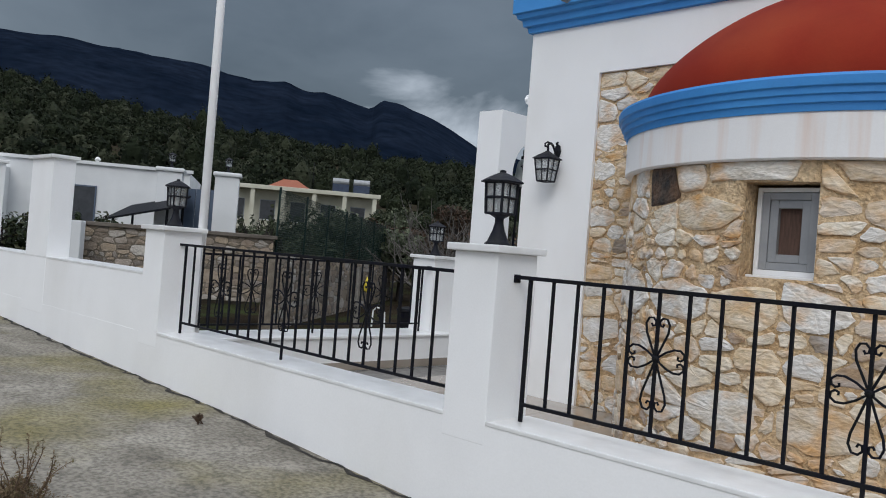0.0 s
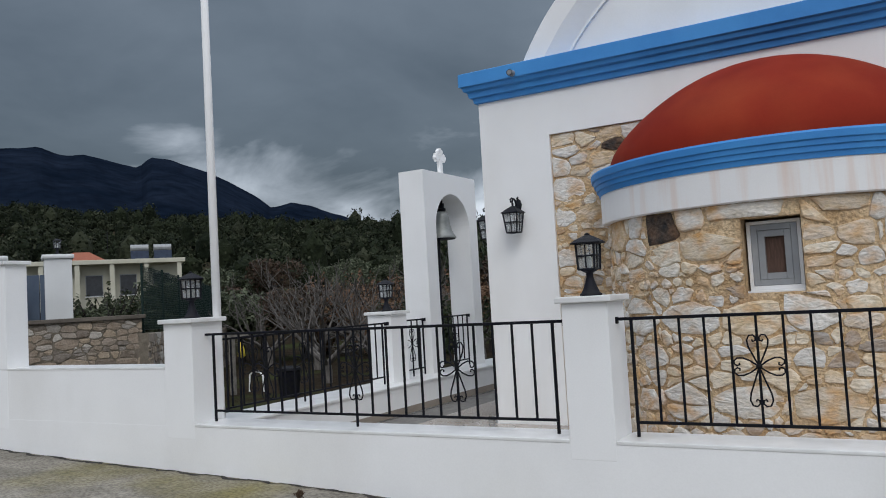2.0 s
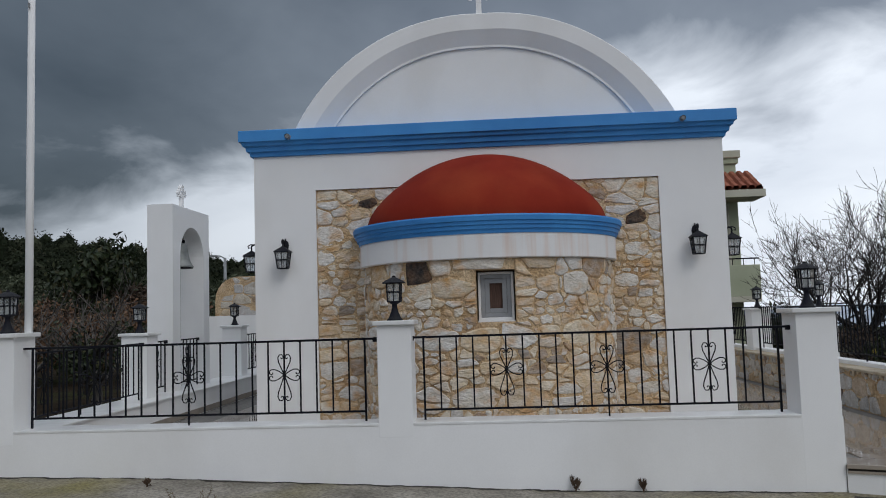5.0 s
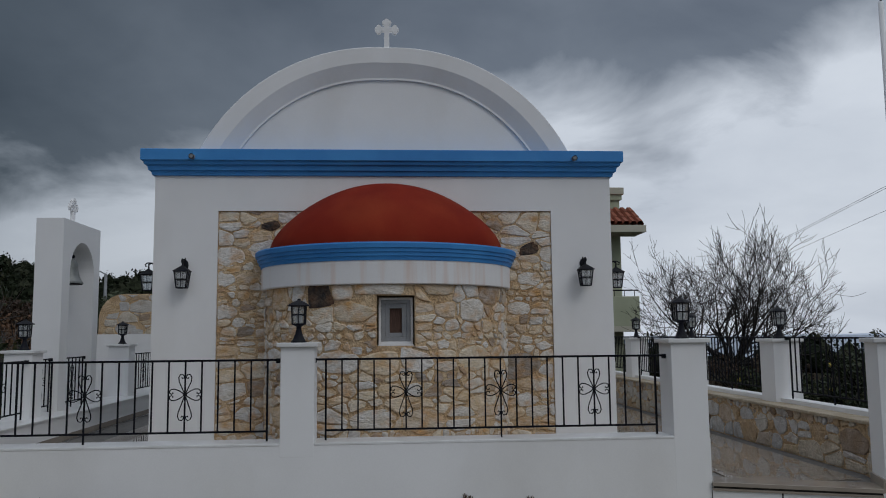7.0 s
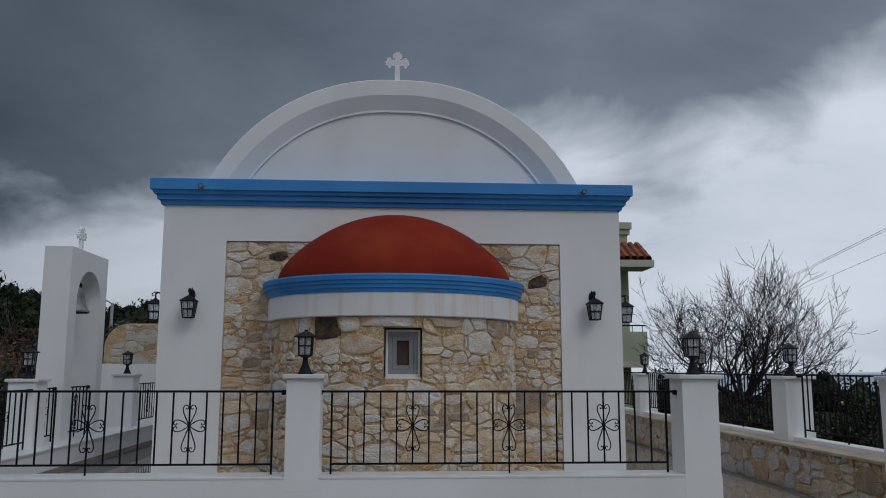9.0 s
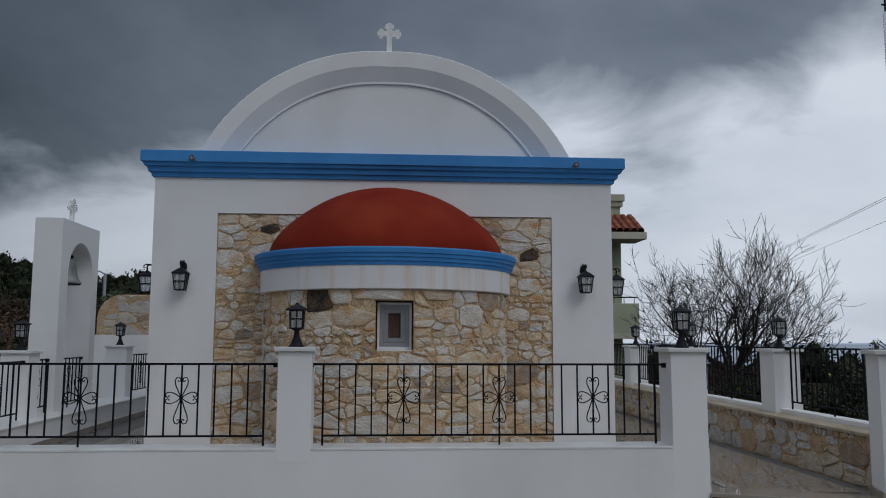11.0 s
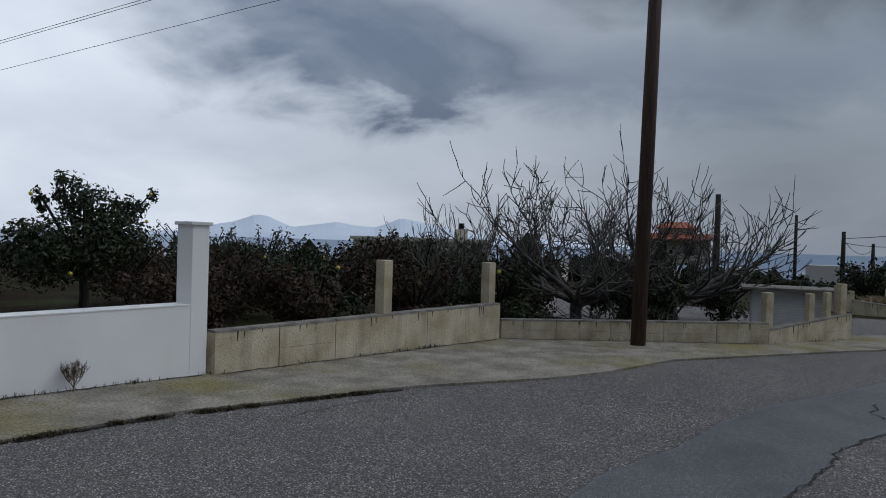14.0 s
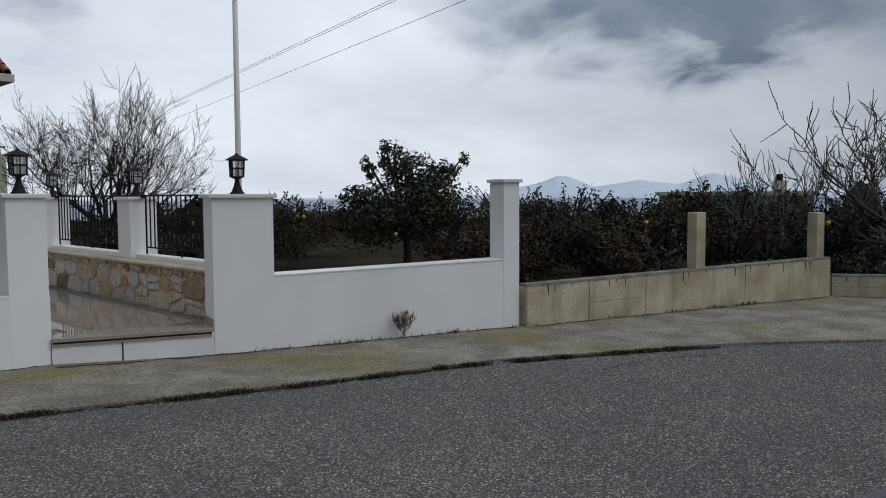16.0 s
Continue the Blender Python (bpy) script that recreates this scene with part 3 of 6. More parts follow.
def apse_shell():
    us = sorted({round(math.pi * k / 60, 5) for k in range(61)} | {math.acos(-WX0 / RA), math.acos(-WX1 / RA)})
    zs = [-0.3, WZ0, WZ1, 2.05]
    verts, faces = [], []
    for z in zs:
        for a in us:
            verts.append((-RA * math.cos(a), 0.035 - AD * RA * math.sin(a), z))
    w = len(us)
    hole0, hole1 = us.index(math.acos(-WX0 / RA)), us.index(math.acos(-WX1 / RA))
    for i in range(3):
        for k in range(w - 1):
            if i == 1 and hole0 <= k < hole1:
                continue
            a = i * w + k
            faces.append((a, a + 1, a + w + 1, a + w))
    # reveals of the opening
    depth = 0.30
    for k in range(hole0, hole1):
        for i in (1, 2):
            a = i * w + k
            p, q = Vector(verts[a]), Vector(verts[a + 1])
            b0 = len(verts)
            verts.extend([(p.x, p.y + depth, p.z), (q.x, q.y + depth, q.z)])
            faces.append((a, a + 1, b0 + 1, b0))
    for k in (hole0, hole1):
        a, b = w + k, 2 * w + k
        p, q = Vector(verts[a]), Vector(verts[b])
        b0 = len(verts)
        verts.extend([(p.x, p.y + depth, p.z), (q.x, q.y + depth, q.z)])
        faces.append((a, b, b0 + 1, b0))
    return verts, faces


part("apse_wall", apse_shell(), MORTAR, chapel, "half-round apse bedded in sandy mortar")
part("apse_band", half_ring([(1.50, 1.985), (1.60, 1.985), (1.612, 1.995), (1.612, 2.262), (1.50, 2.262)]), WHITE_STREAK, chapel, "white render band with rusty streaks", smooth=False)
part("apse_cornice", half_ring([(1.5, 2.255), (1.622, 2.258), (1.632, 2.30), (1.648, 2.306), (1.652, 2.345), (1.668, 2.352), (1.672, 2.388), (1.69, 2.396), (1.696, 2.445), (1.688, 2.462), (1.40, 2.475)]), BLUE, chapel, "blue painted stepped moulding")
dome = []
for k in range(25):
    a = math.pi / 2 * k / 24
    dome.append((1.515 * max(0.0, math.cos(a)) ** (2.05 - 0.95 * math.sin(a)) + 0.001, 2.466 + 0.925 * math.sin(a)))
part("half_dome", half_ring(dome, 56), RED, chapel, "dark red painted half dome", smooth=True)

# window
win = part("window", box(-0.098, 0.298, -1.265, -1.220, 1.30, 1.335, 0.004), ALU_WHITE, chapel, "small grey window with a drawn brown curtain")
bm = bmesh.new()
for x0, x1, z0, z1 in ((-0.098, -0.070, 1.335, 1.84), (0.270, 0.298, 1.335, 1.84), (-0.070, 0.270, 1.815, 1.84)):
    add_box(bm, x0, x1, -1.265, -1.220, z0, z1, 0.003)
part("outer_frame", bm, ALU_WHITE, win)


def frame_bm(x0, x1, z0, z1, w, y0, y1):
    bm = bmesh.new()
    for a, b, c, d in ((x0, x0 + w, z0, z1), (x1 - w, x1, z0, z1), (x0 + w, x1 - w, z0, z0 + w), (x0 + w, x1 - w, z1 - w, z1)):
        add_box(bm, a, b, y0, y1, c, d, 0.003)
    return bm


part("window_frame", frame_bm(-0.068, 0.268, 1.337, 1.813, 0.045, -1.255, -1.210), ALU, win)
part("sash", frame_bm(-0.021, 0.221, 1.384, 1.766, 0.05, -1.245, -1.205), ALU, win)
part("curtain", box(0.02, 0.18, -1.208, -1.200, 1.42, 1.73), CURTAIN, win)
part("window_backing", box(-0.11, 0.31, -1.199, -1.180, 1.29, 1.85), GROUT, win)
part("window_sill", box(-0.108, 0.308, -1.345, -1.220, 1.283, 1.30, 0.004), ALU_WHITE, win)
win.location.y = 0.055


# ---- rubble stones ----
def cells(width, height, size, seed, holes=()):
    """Irregular stones that fill a field: each a ring of points in the field's plane, with gaps between them."""
    rng = random.Random(seed)
    aspect = 1.6
    seeds, v, k = [], 0.0, size / 0.165

    def sow(x, y, w):
        if not any(h[0] - 0.02 < x < h[1] + 0.02 and h[2] - 0.02 < y < h[3] + 0.02 for h in holes) and -0.02 < y < height + 0.02:
            seeds.append((x, y, w / 2 / aspect))

    # loose courses of uneven height; some places hold two thin stones, some one upright stone
    while v < height:
        rh = k * rng.choice((0.075, 0.10, 0.13, 0.17, 0.21, 0.26)) * rng.uniform(0.9, 1.1)
        u = rng.uniform(-0.25, 0.0)
        while u < width:
            w = rh * rng.uniform(0.8, 2.3)
            x, y = u + w / 2, v + rh / 2 + rng.uniform(-0.22, 0.22) * rh
            kind = rng.random()
            if rh > 0.12 * k and kind < 0.34:
                cut = rng.uniform(0.3, 0.7)
                sow(x + rng.uniform(-0.1, 0.1) * w, v + rh * cut * 0.5, w * 0.6)
                sow(x + rng.uniform(-0.1, 0.1) * w, v + rh * (cut + 1) * 0.5, w * 0.6)
            else:
                sow(x, y, w)
                if kind > 0.70:
                    sow(u + w + 0.02, y + rng.uniform(-0.4, 0.4) * rh, 0.05)
            u += w
        v += rh
    out = []
    for i, (px, py, pr) in enumerate(seeds):
        poly = [(max(0, px - 1), max(0, py - 0.7)), (min(width, px + 1), max(0, py - 0.7)), (min(width, px + 1), min(height, py + 0.7)), (max(0, px - 1), min(height, py + 0.7))]

        def clip(poly, nx, ny, c):
            res = []
            for a, b in zip(poly, poly[1:] + poly[:1]):
                da, db = nx * a[0] + ny * a[1] - c, nx * b[0] + ny * b[1] - c
                if da <= 0:
                    res.append(a)
                if da * db < 0:
                    t = da / (da - db)
                    res.append((a[0] + t * (b[0] - a[0]), a[1] + t * (b[1] - a[1])))
            return res

        for j, (qx, qy, qr) in enumerate(seeds):
            if j == i or abs(qx - px) > 1.2 or abs(qy - py) > 0.9:
                continue
            ax, ay = (qx - px) / aspect ** 2, qy - py
            ln = math.hypot(ax, ay)
            # weighted border between the two stones
            w = 0.5 + 0.5 * (pr * pr - qr * qr) / (((qx - px) / aspect) ** 2 + (qy - py) ** 2)
            w = min(0.85, max(0.15, w))
            mx, my = px + (qx - px) * w, py + (qy - py) * w
            tilt = rng.uniform(-0.13, 0.13)
            nx_, ny_ = ax / ln - tilt * ay / ln, ay / ln + tilt * ax / ln
            nl = math.hypot(nx_, ny_)
            poly = clip(poly, nx_ / nl, ny_ / nl, (nx_ * mx + ny_ * my) / nl - rng.uniform(0.001, 0.017))
            if len(poly) < 3:
                break
        for h in holes:
            if len(poly) >= 3:
                if px < h[0] and h[2] < py < h[3]:
                    poly = clip(poly, 1, 0, h[0] - 0.005)
                elif px > h[1] and h[2] < py < h[3]:
                    poly = clip(poly, -1, 0, -h[1] - 0.005)
                elif py < h[2]:
                    poly = clip(poly, 0, 1, h[2] - 0.005) if h[0] - 0.3 < px < h[1] + 0.3 else poly
                elif h[0] - 0.3 < px < h[1] + 0.3:
                    poly = clip(poly, 0, -1, -h[3] - 0.005)
        if len(poly) < 3:
            continue
        area = abs(sum(a[0] * b[1] - b[0] * a[1] for a, b in zip(poly, poly[1:] + poly[:1]))) / 2
        if area < 0.0012:
            continue
        # drop tiny edges, round the corners once, roughen
        ring = [a for a, b in zip(poly, poly[1:] + poly[:1]) if math.hypot(a[0] - b[0], a[1] - b[1]) > 0.012]
        if len(ring) < 3:
            continue
        smooth = []
        for a, b in zip(ring, ring[1:] + ring[:1]):
            ln = math.hypot(b[0] - a[0], b[1] - a[1])
            k = min(0.3, rng.uniform(0.010, 0.032) / ln)
            steps = (k, 0.5, 1 - k) if ln > 0.09 else (k, 1 - k)
            smooth += [(a[0] + (b[0] - a[0]) * f + rng.uniform(-0.009, 0.009), a[1] + (b[1] - a[1]) * f + rng.uniform(-0.007, 0.007)) for f in steps]
        out.append(smooth)
    return out


def stone_mesh(ring, place, rng, proud=(0.006, 0.024)):
    """A stone: its ring set in the mortar, a rounded shoulder and an uneven face. place(u, v, out) gives the point in space."""
    n = len(ring)
    cx, cy = sum(p[0] for p in ring) / n, sum(p[1] for p in ring) / n
    h = rng.uniform(*proud)
    tx, ty = rng.uniform(-0.05, 0.05), rng.uniform(-0.05, 0.05)
    verts, faces = [], []
    for shrink, out in ((1.0, -0.02), (0.975, h * 0.65), (0.84, h)):
        for u, v in ring:
            du, dv = (u - cx) * shrink, (v - cy) * shrink
            o = out + (tx * du + ty * dv + rng.uniform(-0.005, 0.005) if out > 0 else 0)
            verts.append(place(cx + du, cy + dv, o))
    for i in range(2):
        for k in range(n):
            faces.append((i * n + k, i * n + (k + 1) % n, (i + 1) * n + (k + 1) % n, (i + 1) * n + k))
    verts.append(place(cx + rng.uniform(-0.02, 0.02), cy + rng.uniform(-0.02, 0.02), h + rng.uniform(0.0, 0.008)))
    faces += [(2 * n + k, 2 * n + (k + 1) % n, 3 * n) for k in range(n)]
    return verts, faces


def stones_as_parts(rings, place, parent, seed, dark=()):
    """dark: places in the field where the stone is a dark slaty one."""
    rng = random.Random(seed)
    for ring in rings:
        v, f = stone_mesh(ring, place, rng)
        us, vs = [p[0] for p in ring], [p[1] for p in ring]
        black = any(min(us) < du < max(us) and min(vs) < dv < max(vs) for du, dv in dark)
        new("stone", mesh_from("stone", v, f, STONE_BLACK if black else STONE)).parent = parent


def stones_as_stuff(rings, place, parent, seed, mat=None):
    rng = random.Random(seed)
    verts, faces = [], []
    for ring in rings:
        v, f = stone_mesh(ring, place, rng)
        o = len(verts)
        verts += v
        faces += [tuple(i + o for i in q) for q in f]
    ob = part("stone_facing", (verts, faces), mat or STONE_ISLE, parent)
    return tagged(ob, kind="stuff")


# ---- front wall, piers and railings ----
def pier(place, w, d, z0, z1, label, turn=0.0, cap=0.035):
    """A square rendered pier with a marble cap; place is the front left corner."""
    t = thing("pier", (place[0], place[1], 0), label, "pier", "rendered piers", turn=turn)
    part("shaft", box(0, w, 0, d, z0, z1 - 0.04, 0.006), WHITE, t)
    part("cap", box(-cap, w + cap, -cap, d + cap, z1 - 0.04, z1, 0.008), MARBLE, t, "thin white marble cap")
    return t


front = part("boundary_wall", box(-10.6, 3.06, -2.95, -2.62, -0.7, 0.405), WHITE)
tagged(front, "low white rendered boundary wall", "wall", kind="structure")
part("coping", box(-4.4, -0.985, -2.9535, -2.60, 0.405, 0.43, 0.006), MARBLE, front)
part("coping", box(-0.675, 2.71, -2.9535, -2.60, 0.405, 0.43, 0.006), MARBLE, front)
part("raised_wall", box(-10.6, -4.752, -2.948, -2.64, 0.405, 0.90), WHITE, front)
part("coping", box(-10.6, -4.752, -2.952, -2.63, 0.90, 0.92, 0.004), MARBLE, front)
PL = "white rendered pier with a marble cap on the boundary wall"
pier((-0.985, -2.951), 0.31, 0.33, 0.3, 1.345, PL)
pier((2.71, -2.951), 0.345, 0.35, -0.6, 1.345, PL)
pier((-4.75, -2.951), 0.35, 0.35, 0.3, 1.335, PL)
pier((-7.75, -2.951), 0.65, 0.24, 0.3, 2.03, "tall white rendered pier on the boundary wall")
pier((-10.6, -2.951), 0.5, 0.42, 0.3, 2.1, "tall white rendered pier on the boundary wall")


def ornament(bm):
    """Four pairs of scrolls round a knot, in the plane of the bars."""
    def stroke(pts, m):
        for sx in (-1, 1):
            add_tube(bm, [m @ Vector((sx * x, 0, z)) for x, z in pts], 0.0055, 6)
    up = [(0.0, 0.0), (0.03, 0.065), (0.055, 0.12), (0.060, 0.160), (0.046, 0.186), (0.024, 0.188), (0.010, 0.172), (0.012, 0.154), (0.026, 0.150), (0.032, 0.162)]
    down = [(0.0, 0.0), (0.030, -0.085), (0.058, -0.160), (0.064, -0.200), (0.050, -0.232), (0.026, -0.236), (0.010, -0.220), (0.012, -0.200), (0.026, -0.196), (0.032, -0.208)]
    across = [(0.0, 0.0), (0.035, 0.050), (0.052, 0.090), (0.052, 0.122), (0.036, 0.142), (0.016, 0.140), (0.006, 0.124), (0.012, 0.110), (0.024, 0.112)]
    stroke(up, Matrix.Identity(4))
    stroke(down, Matrix.Identity(4))
    stroke(across, pose(0, 0, 0, 0, 90, 0))
    stroke(across, pose(0, 0, 0, 0, -90, 0))
    made = bmesh.ops.create_icosphere(bm, subdivisions=2, radius=0.019)["verts"]
    bmesh.ops.transform(bm, verts=made, matrix=Matrix.Diagonal((1, 0.8, 1, 1)))


ORN = bmesh.new()
ornament(ORN)
ORN_MESH = bpy.data.meshes.new("ornament")
ORN.to_mesh(ORN_MESH)
ORN.free()
ORN_MESH.materials.append(IRON)
BAR_MESH = bpy.data.meshes.new("bar")
b_ = box(-0.007, 0.007, -0.007, 0.007, 0.0, 0.665)
b_.to_mesh(BAR_MESH)
b_.free()
BAR_MESH.materials.append(IRON)


def railing(a, b, foot, n, hearts, label="black wrought-iron railing with heart scrolls", over=(0.11, 0.10)):
    """A railing from a to b (x, y), its bottom rail 0.1 over the foot; n gaps; scrolls on the bars named."""
    a, b = Vector((*a, 0)), Vector((*b, 0))
    ln = (b - a).length
    t = thing("railing", (a.x, a.y, foot), label, "railing", "iron railings", turn=math.degrees(math.atan2(b.y - a.y, b.x - a.x)))
    part("top_rail", box(-over[0], ln + over[1], -0.018, 0.018, 0.742, 0.762, 0.003), IRON, t)
    part("bottom_rail", box(0, ln, -0.010, 0.010, 0.082, 0.10, 0.002), IRON, t)
    for x in ([-over[0]] if over[0] else []) + ([ln + over[1]] if over[1] else []):
        part("end_block", box(x - 0.022, x + 0.022, -0.025, 0.025, 0.722, 0.766, 0.004), IRON, t)
    for i in range(n + 1):
        bar = new("bar", BAR_MESH)
        bar.parent = t
        bar.location = (ln * i / n, 0, 0.085)
        bar.scale = (1, 1, 0.993)
    for x in (0, ln):
        part("end_post", box(x - 0.009, x + 0.009, -0.0085, 0.0085, 0.0, 0.742), IRON, t)
    if hearts:
        x = ln * hearts[len(hearts) // 2] / n
        part("foot", box(x - 0.007, x + 0.007, -0.008, 0.008, -0.005, 0.085), IRON, t)
    for i in hearts:
        o = new("ornament", ORN_MESH)
        o.parent = t
        o.location = (ln * i / n, 0, 0.44)
    return t


railing((-4.315, -2.785), (-1.125, -2.785), 0.432, 21, (4, 10, 16))
railing((-0.579, -2.785), (2.60, -2.785), 0.432, 21, (5, 11, 17))


# ---- lamps ----
def lantern_cage(parent, z0, z1, w0, w1, bar=0.008, shift=(0, 0, 0)):
    """Four leaning corner bars with rails and a cross on every side, each a bar of its own."""
    cs, o = [(-1, -1), (1, -1), (1, 1), (-1, 1)], Vector(shift)

    def rod(a, b, r):
        part("cage_bar", tube([Vector(a) + o, Vector(b) + o], r, 6), CASTING, parent)

    for (ax, ay), (bx, by) in zip(cs, cs[1:] + cs[:1]):
        rod((ax * w0, ay * w0, z0), (ax * w1, ay * w1, z1), bar)
        for f in (0.0, 0.52, 1.0):
            w, z = w0 + (w1 - w0) * f, z0 + (z1 - z0) * f
            rod((ax * w, ay * w, z), (bx * w, by * w, z), bar * 0.9)
        mx, my = (ax + bx) / 2, (ay + by) / 2
        rod((mx * w0, my * w0, z0), (mx * w1, my * w1, z1), bar * 0.6)


def post_lantern():
    t = thing("post_lantern", (0, 0, -20), "black cast lantern with frosted panes on a pier cap", "lantern", "pier lanterns")
    part("base", lathe([(0.072, 0), (0.074, 0.012), (0.060, 0.022), (0.050, 0.045), (0.034, 0.085), (0.024, 0.125), (0.024, 0.150), (0.045, 0.162), (0.062, 0.172)], 18), CASTING, t, smooth=True)
    lantern_cage(t, 0.176, 0.345, 0.056, 0.062)
    part("glass", lathe([(0.072, 0.180), (0.081, 0.340)], 4, turn=math.pi / 4), LAMP_GLASS, t, "frosted panes")
    part("bulb", lathe([(0.012, 0.176), (0.028, 0.20), (0.03, 0.25), (0.012, 0.28)], 10), BULB, t)
    part("roof", lathe([(0.118, 0.345), (0.120, 0.352), (0.075, 0.378), (0.030, 0.398), (0.018, 0.402), (0.018, 0.412), (0.006, 0.418)], 6, turn=math.pi / 6), CASTING, t)
    return t


LANTERN = post_lantern()


def put_lantern(x, y, z, turn=0.0):
    return copy_thing(LANTERN, pose(x, y, z, 0, 0, turn))


LANTERN.matrix_world = pose(-0.838, -2.776, 1.344)
for x, y, z in ((2.883, -2.776, 1.344), (-4.575, -2.776, 1.334)):
    put_lantern(x, y, z)


def wall_lantern(x, y, z, turn, label="black wall lantern on a scrolled bracket"):
    """Hangs from a scroll; local -y is out of the wall, z the pane's lower edge."""
    t = thing("wall_lantern", (x, y, z), label, "lantern", "wall lanterns", turn=turn)
    part("back_plate", lathe([(0.002, -0.06), (0.03, -0.05), (0.042, 0.0), (0.03, 0.05), (0.002, 0.07)], 12, (1, 0.35)), CASTING, t).location = (0, -0.008, 0.30)
    bm = bmesh.new()
    add_tube(bm, [(0, 0.0, 0.26), (0, -0.05, 0.30), (0, -0.085, 0.345), (0, -0.12, 0.362), (0, -0.155, 0.345), (0, -0.16, 0.31)], 0.011, 8)
    add_tube(bm, [(0, -0.12, 0.362), (0, -0.17, 0.366), (0, -0.205, 0.345), (0, -0.20, 0.318), (0, -0.182, 0.325)], 0.008, 8)
    add_tube(bm, [(0, -0.01, 0.345), (0, -0.03, 0.375), (0, -0.012, 0.385)], 0.010, 8)
    part("bracket", bm, CASTING, t)
    body = Vector((0, -0.155, 0))
    lantern_cage(t, 0.0, 0.205, 0.058, 0.082, shift=body)
    g = part("glass", lathe([(0.076, 0.004), (0.108, 0.20)], 4, turn=math.pi / 4), LAMP_GLASS, t, "frosted panes")
    g.location = body
    r = part("roof", lathe([(0.138, 0.205), (0.140, 0.212), (0.085, 0.245), (0.035, 0.272), (0.012, 0.285), (0.012, 0.315)], 4, turn=math.pi / 4), CASTING, t)
    r.location = body
    return t


wall_lantern(-2.59, 0.0, 2.03, 0)
wall_lantern(2.60, 0.0, 2.03, 0)
wall_lantern(-3.0, 0.36, 2.03, -90)
wall_lantern(3.0, 0.36, 2.03, 90)

# ---- west side: parapet, bell arch ----
part_w = part("west_parapet", box(-5.05, -4.47, -2.62, 8.6, -1.4, 0.335), WHITE)
tagged(part_w, "low white parapet along the court", "wall", kind="structure")
part("coping", box(-5.06, -4.45, -2.60, 8.6, 0.335, 0.36, 0.005), MARBLE, part_w)
part("skirting", box(-4.47, -4.455, -2.6, 8.6, 0.0, 0.085), TILE, part_w)
PB = "white rendered pier with a marble cap on the parapet"
pier((-5.05, 0.55), 0.36, 0.36, 0.3, 1.256, PB)
pier((-5.05, 4.6), 0.36, 0.36, 0.3, 1.30, PB)
put_lantern(-4.87, 0.73, 1.255)
put_lantern(-4.87, 4.78, 1.299)
railing((-4.75, -2.45), (-4.75, 0.43), 0.36, 19, (4, 9, 15))
railing((-4.88, 1.02), (-4.88, 1.60), 0.36, 4, (2,), over=(0.08, 0.03))
railing((-4.88, 2.02), (-4.88, 2.88), 0.36, 6, (3,), over=(0.05, 0.05))
railing((-4.75, 5.1), (-4.75, 8.0), 0.36, 19, (4, 9, 15))
north = part("court_back_wall", box(-7.2, -2.9, 8.6, 8.85, -1.4, 1.50), WHITE)
tagged(north, "white rendered wall that closes the court", "wall", kind="structure")

# bell arch: the opening looks east
bell_arch = thing("bell_arch", (-4.97, 2.4, 0.0), "white free-standing bell arch with a cross", "bell tower")


def arch_slab(x0, x1, y0, y1, z0, z1, oy0, oy1, spring):
    """A slab across y with a round-headed opening."""
    r, yc = (oy1 - oy0) / 2, (oy0 + oy1) / 2
    n = 24
    inner = [(oy0, z0)] + [(yc - r * math.cos(math.pi * k / n), spring + r * math.sin(math.pi * k / n)) for k in range(n + 1)] + [(oy1, z0)]
    outer = [(y0, z0)] + [(y0, spring)] + [(y0 + (y1 - y0) * k / n, z1) for k in range(1, n)] + [(y1, spring)] + [(y1, z0)]
    outer[2], outer[-3] = (y0, z1), (y1, z1)
    verts, faces, m = [], [], len(inner)
    for x in (x0, x1):
        verts += [(x, y, z) for y, z in inner] + [(x, y, z) for y, z in outer]
    for k in range(m - 1):
        i, o = k, m + k
        faces += [(i, i + 1, o + 1, o), (2 * m + i, 2 * m + o, 2 * m + o + 1, 2 * m + i + 1)]
        faces += [(i, 2 * m + i, 2 * m + i + 1, i + 1), (o, o + 1, 2 * m + o + 1, 2 * m + o)]
    bm = bmesh.new()
    vs = [bm.verts.new(v) for v in verts]
    for f in faces:
        bm.faces.new([vs[i] for i in f])
    bmesh.ops.recalc_face_normals(bm, faces=bm.faces[:])
    return bm


bm = arch_slab(-5.17, -4.77, 1.643, 3.17, 0.30, 3.19, 1.93, 2.93, 2.40)
bmesh.ops.translate(bm, verts=bm.verts[:], vec=(4.97, -2.4, 0))
part("arch_wall", bm, WHITE, bell_arch)
bm = trefoil_cross(0.42, 0.14)
bmesh.ops.transform(bm, verts=bm.verts[:], matrix=pose(0, 0.08, 3.19, 0, 0, 90))
part("cross", bm, WHITE, bell_arch, "small white clover-ended cross")
bell = thing("bell", (-4.97, 2.43, 2.26), "grey metal bell hung in the arch", "bell")
part("bell_body", lathe([(0.205, 0.0), (0.212, 0.012), (0.185, 0.05), (0.150, 0.12), (0.128, 0.22), (0.118, 0.31), (0.105, 0.36), (0.07, 0.395), (0.03, 0.405)], 28), BRONZE, bell, smooth=True)
# the body is solid: a black disc stands for its shaded hollow
part("mouth_shade_disc", lathe([(0.195, -0.012), (0.20, 0.004)], 28), IRON, bell, "black disc for the shade inside the bell")
bm = bmesh.new()
add_box(bm, -0.07, 0.07, -0.03, 0.03, 0.40, 0.45, 0.01)
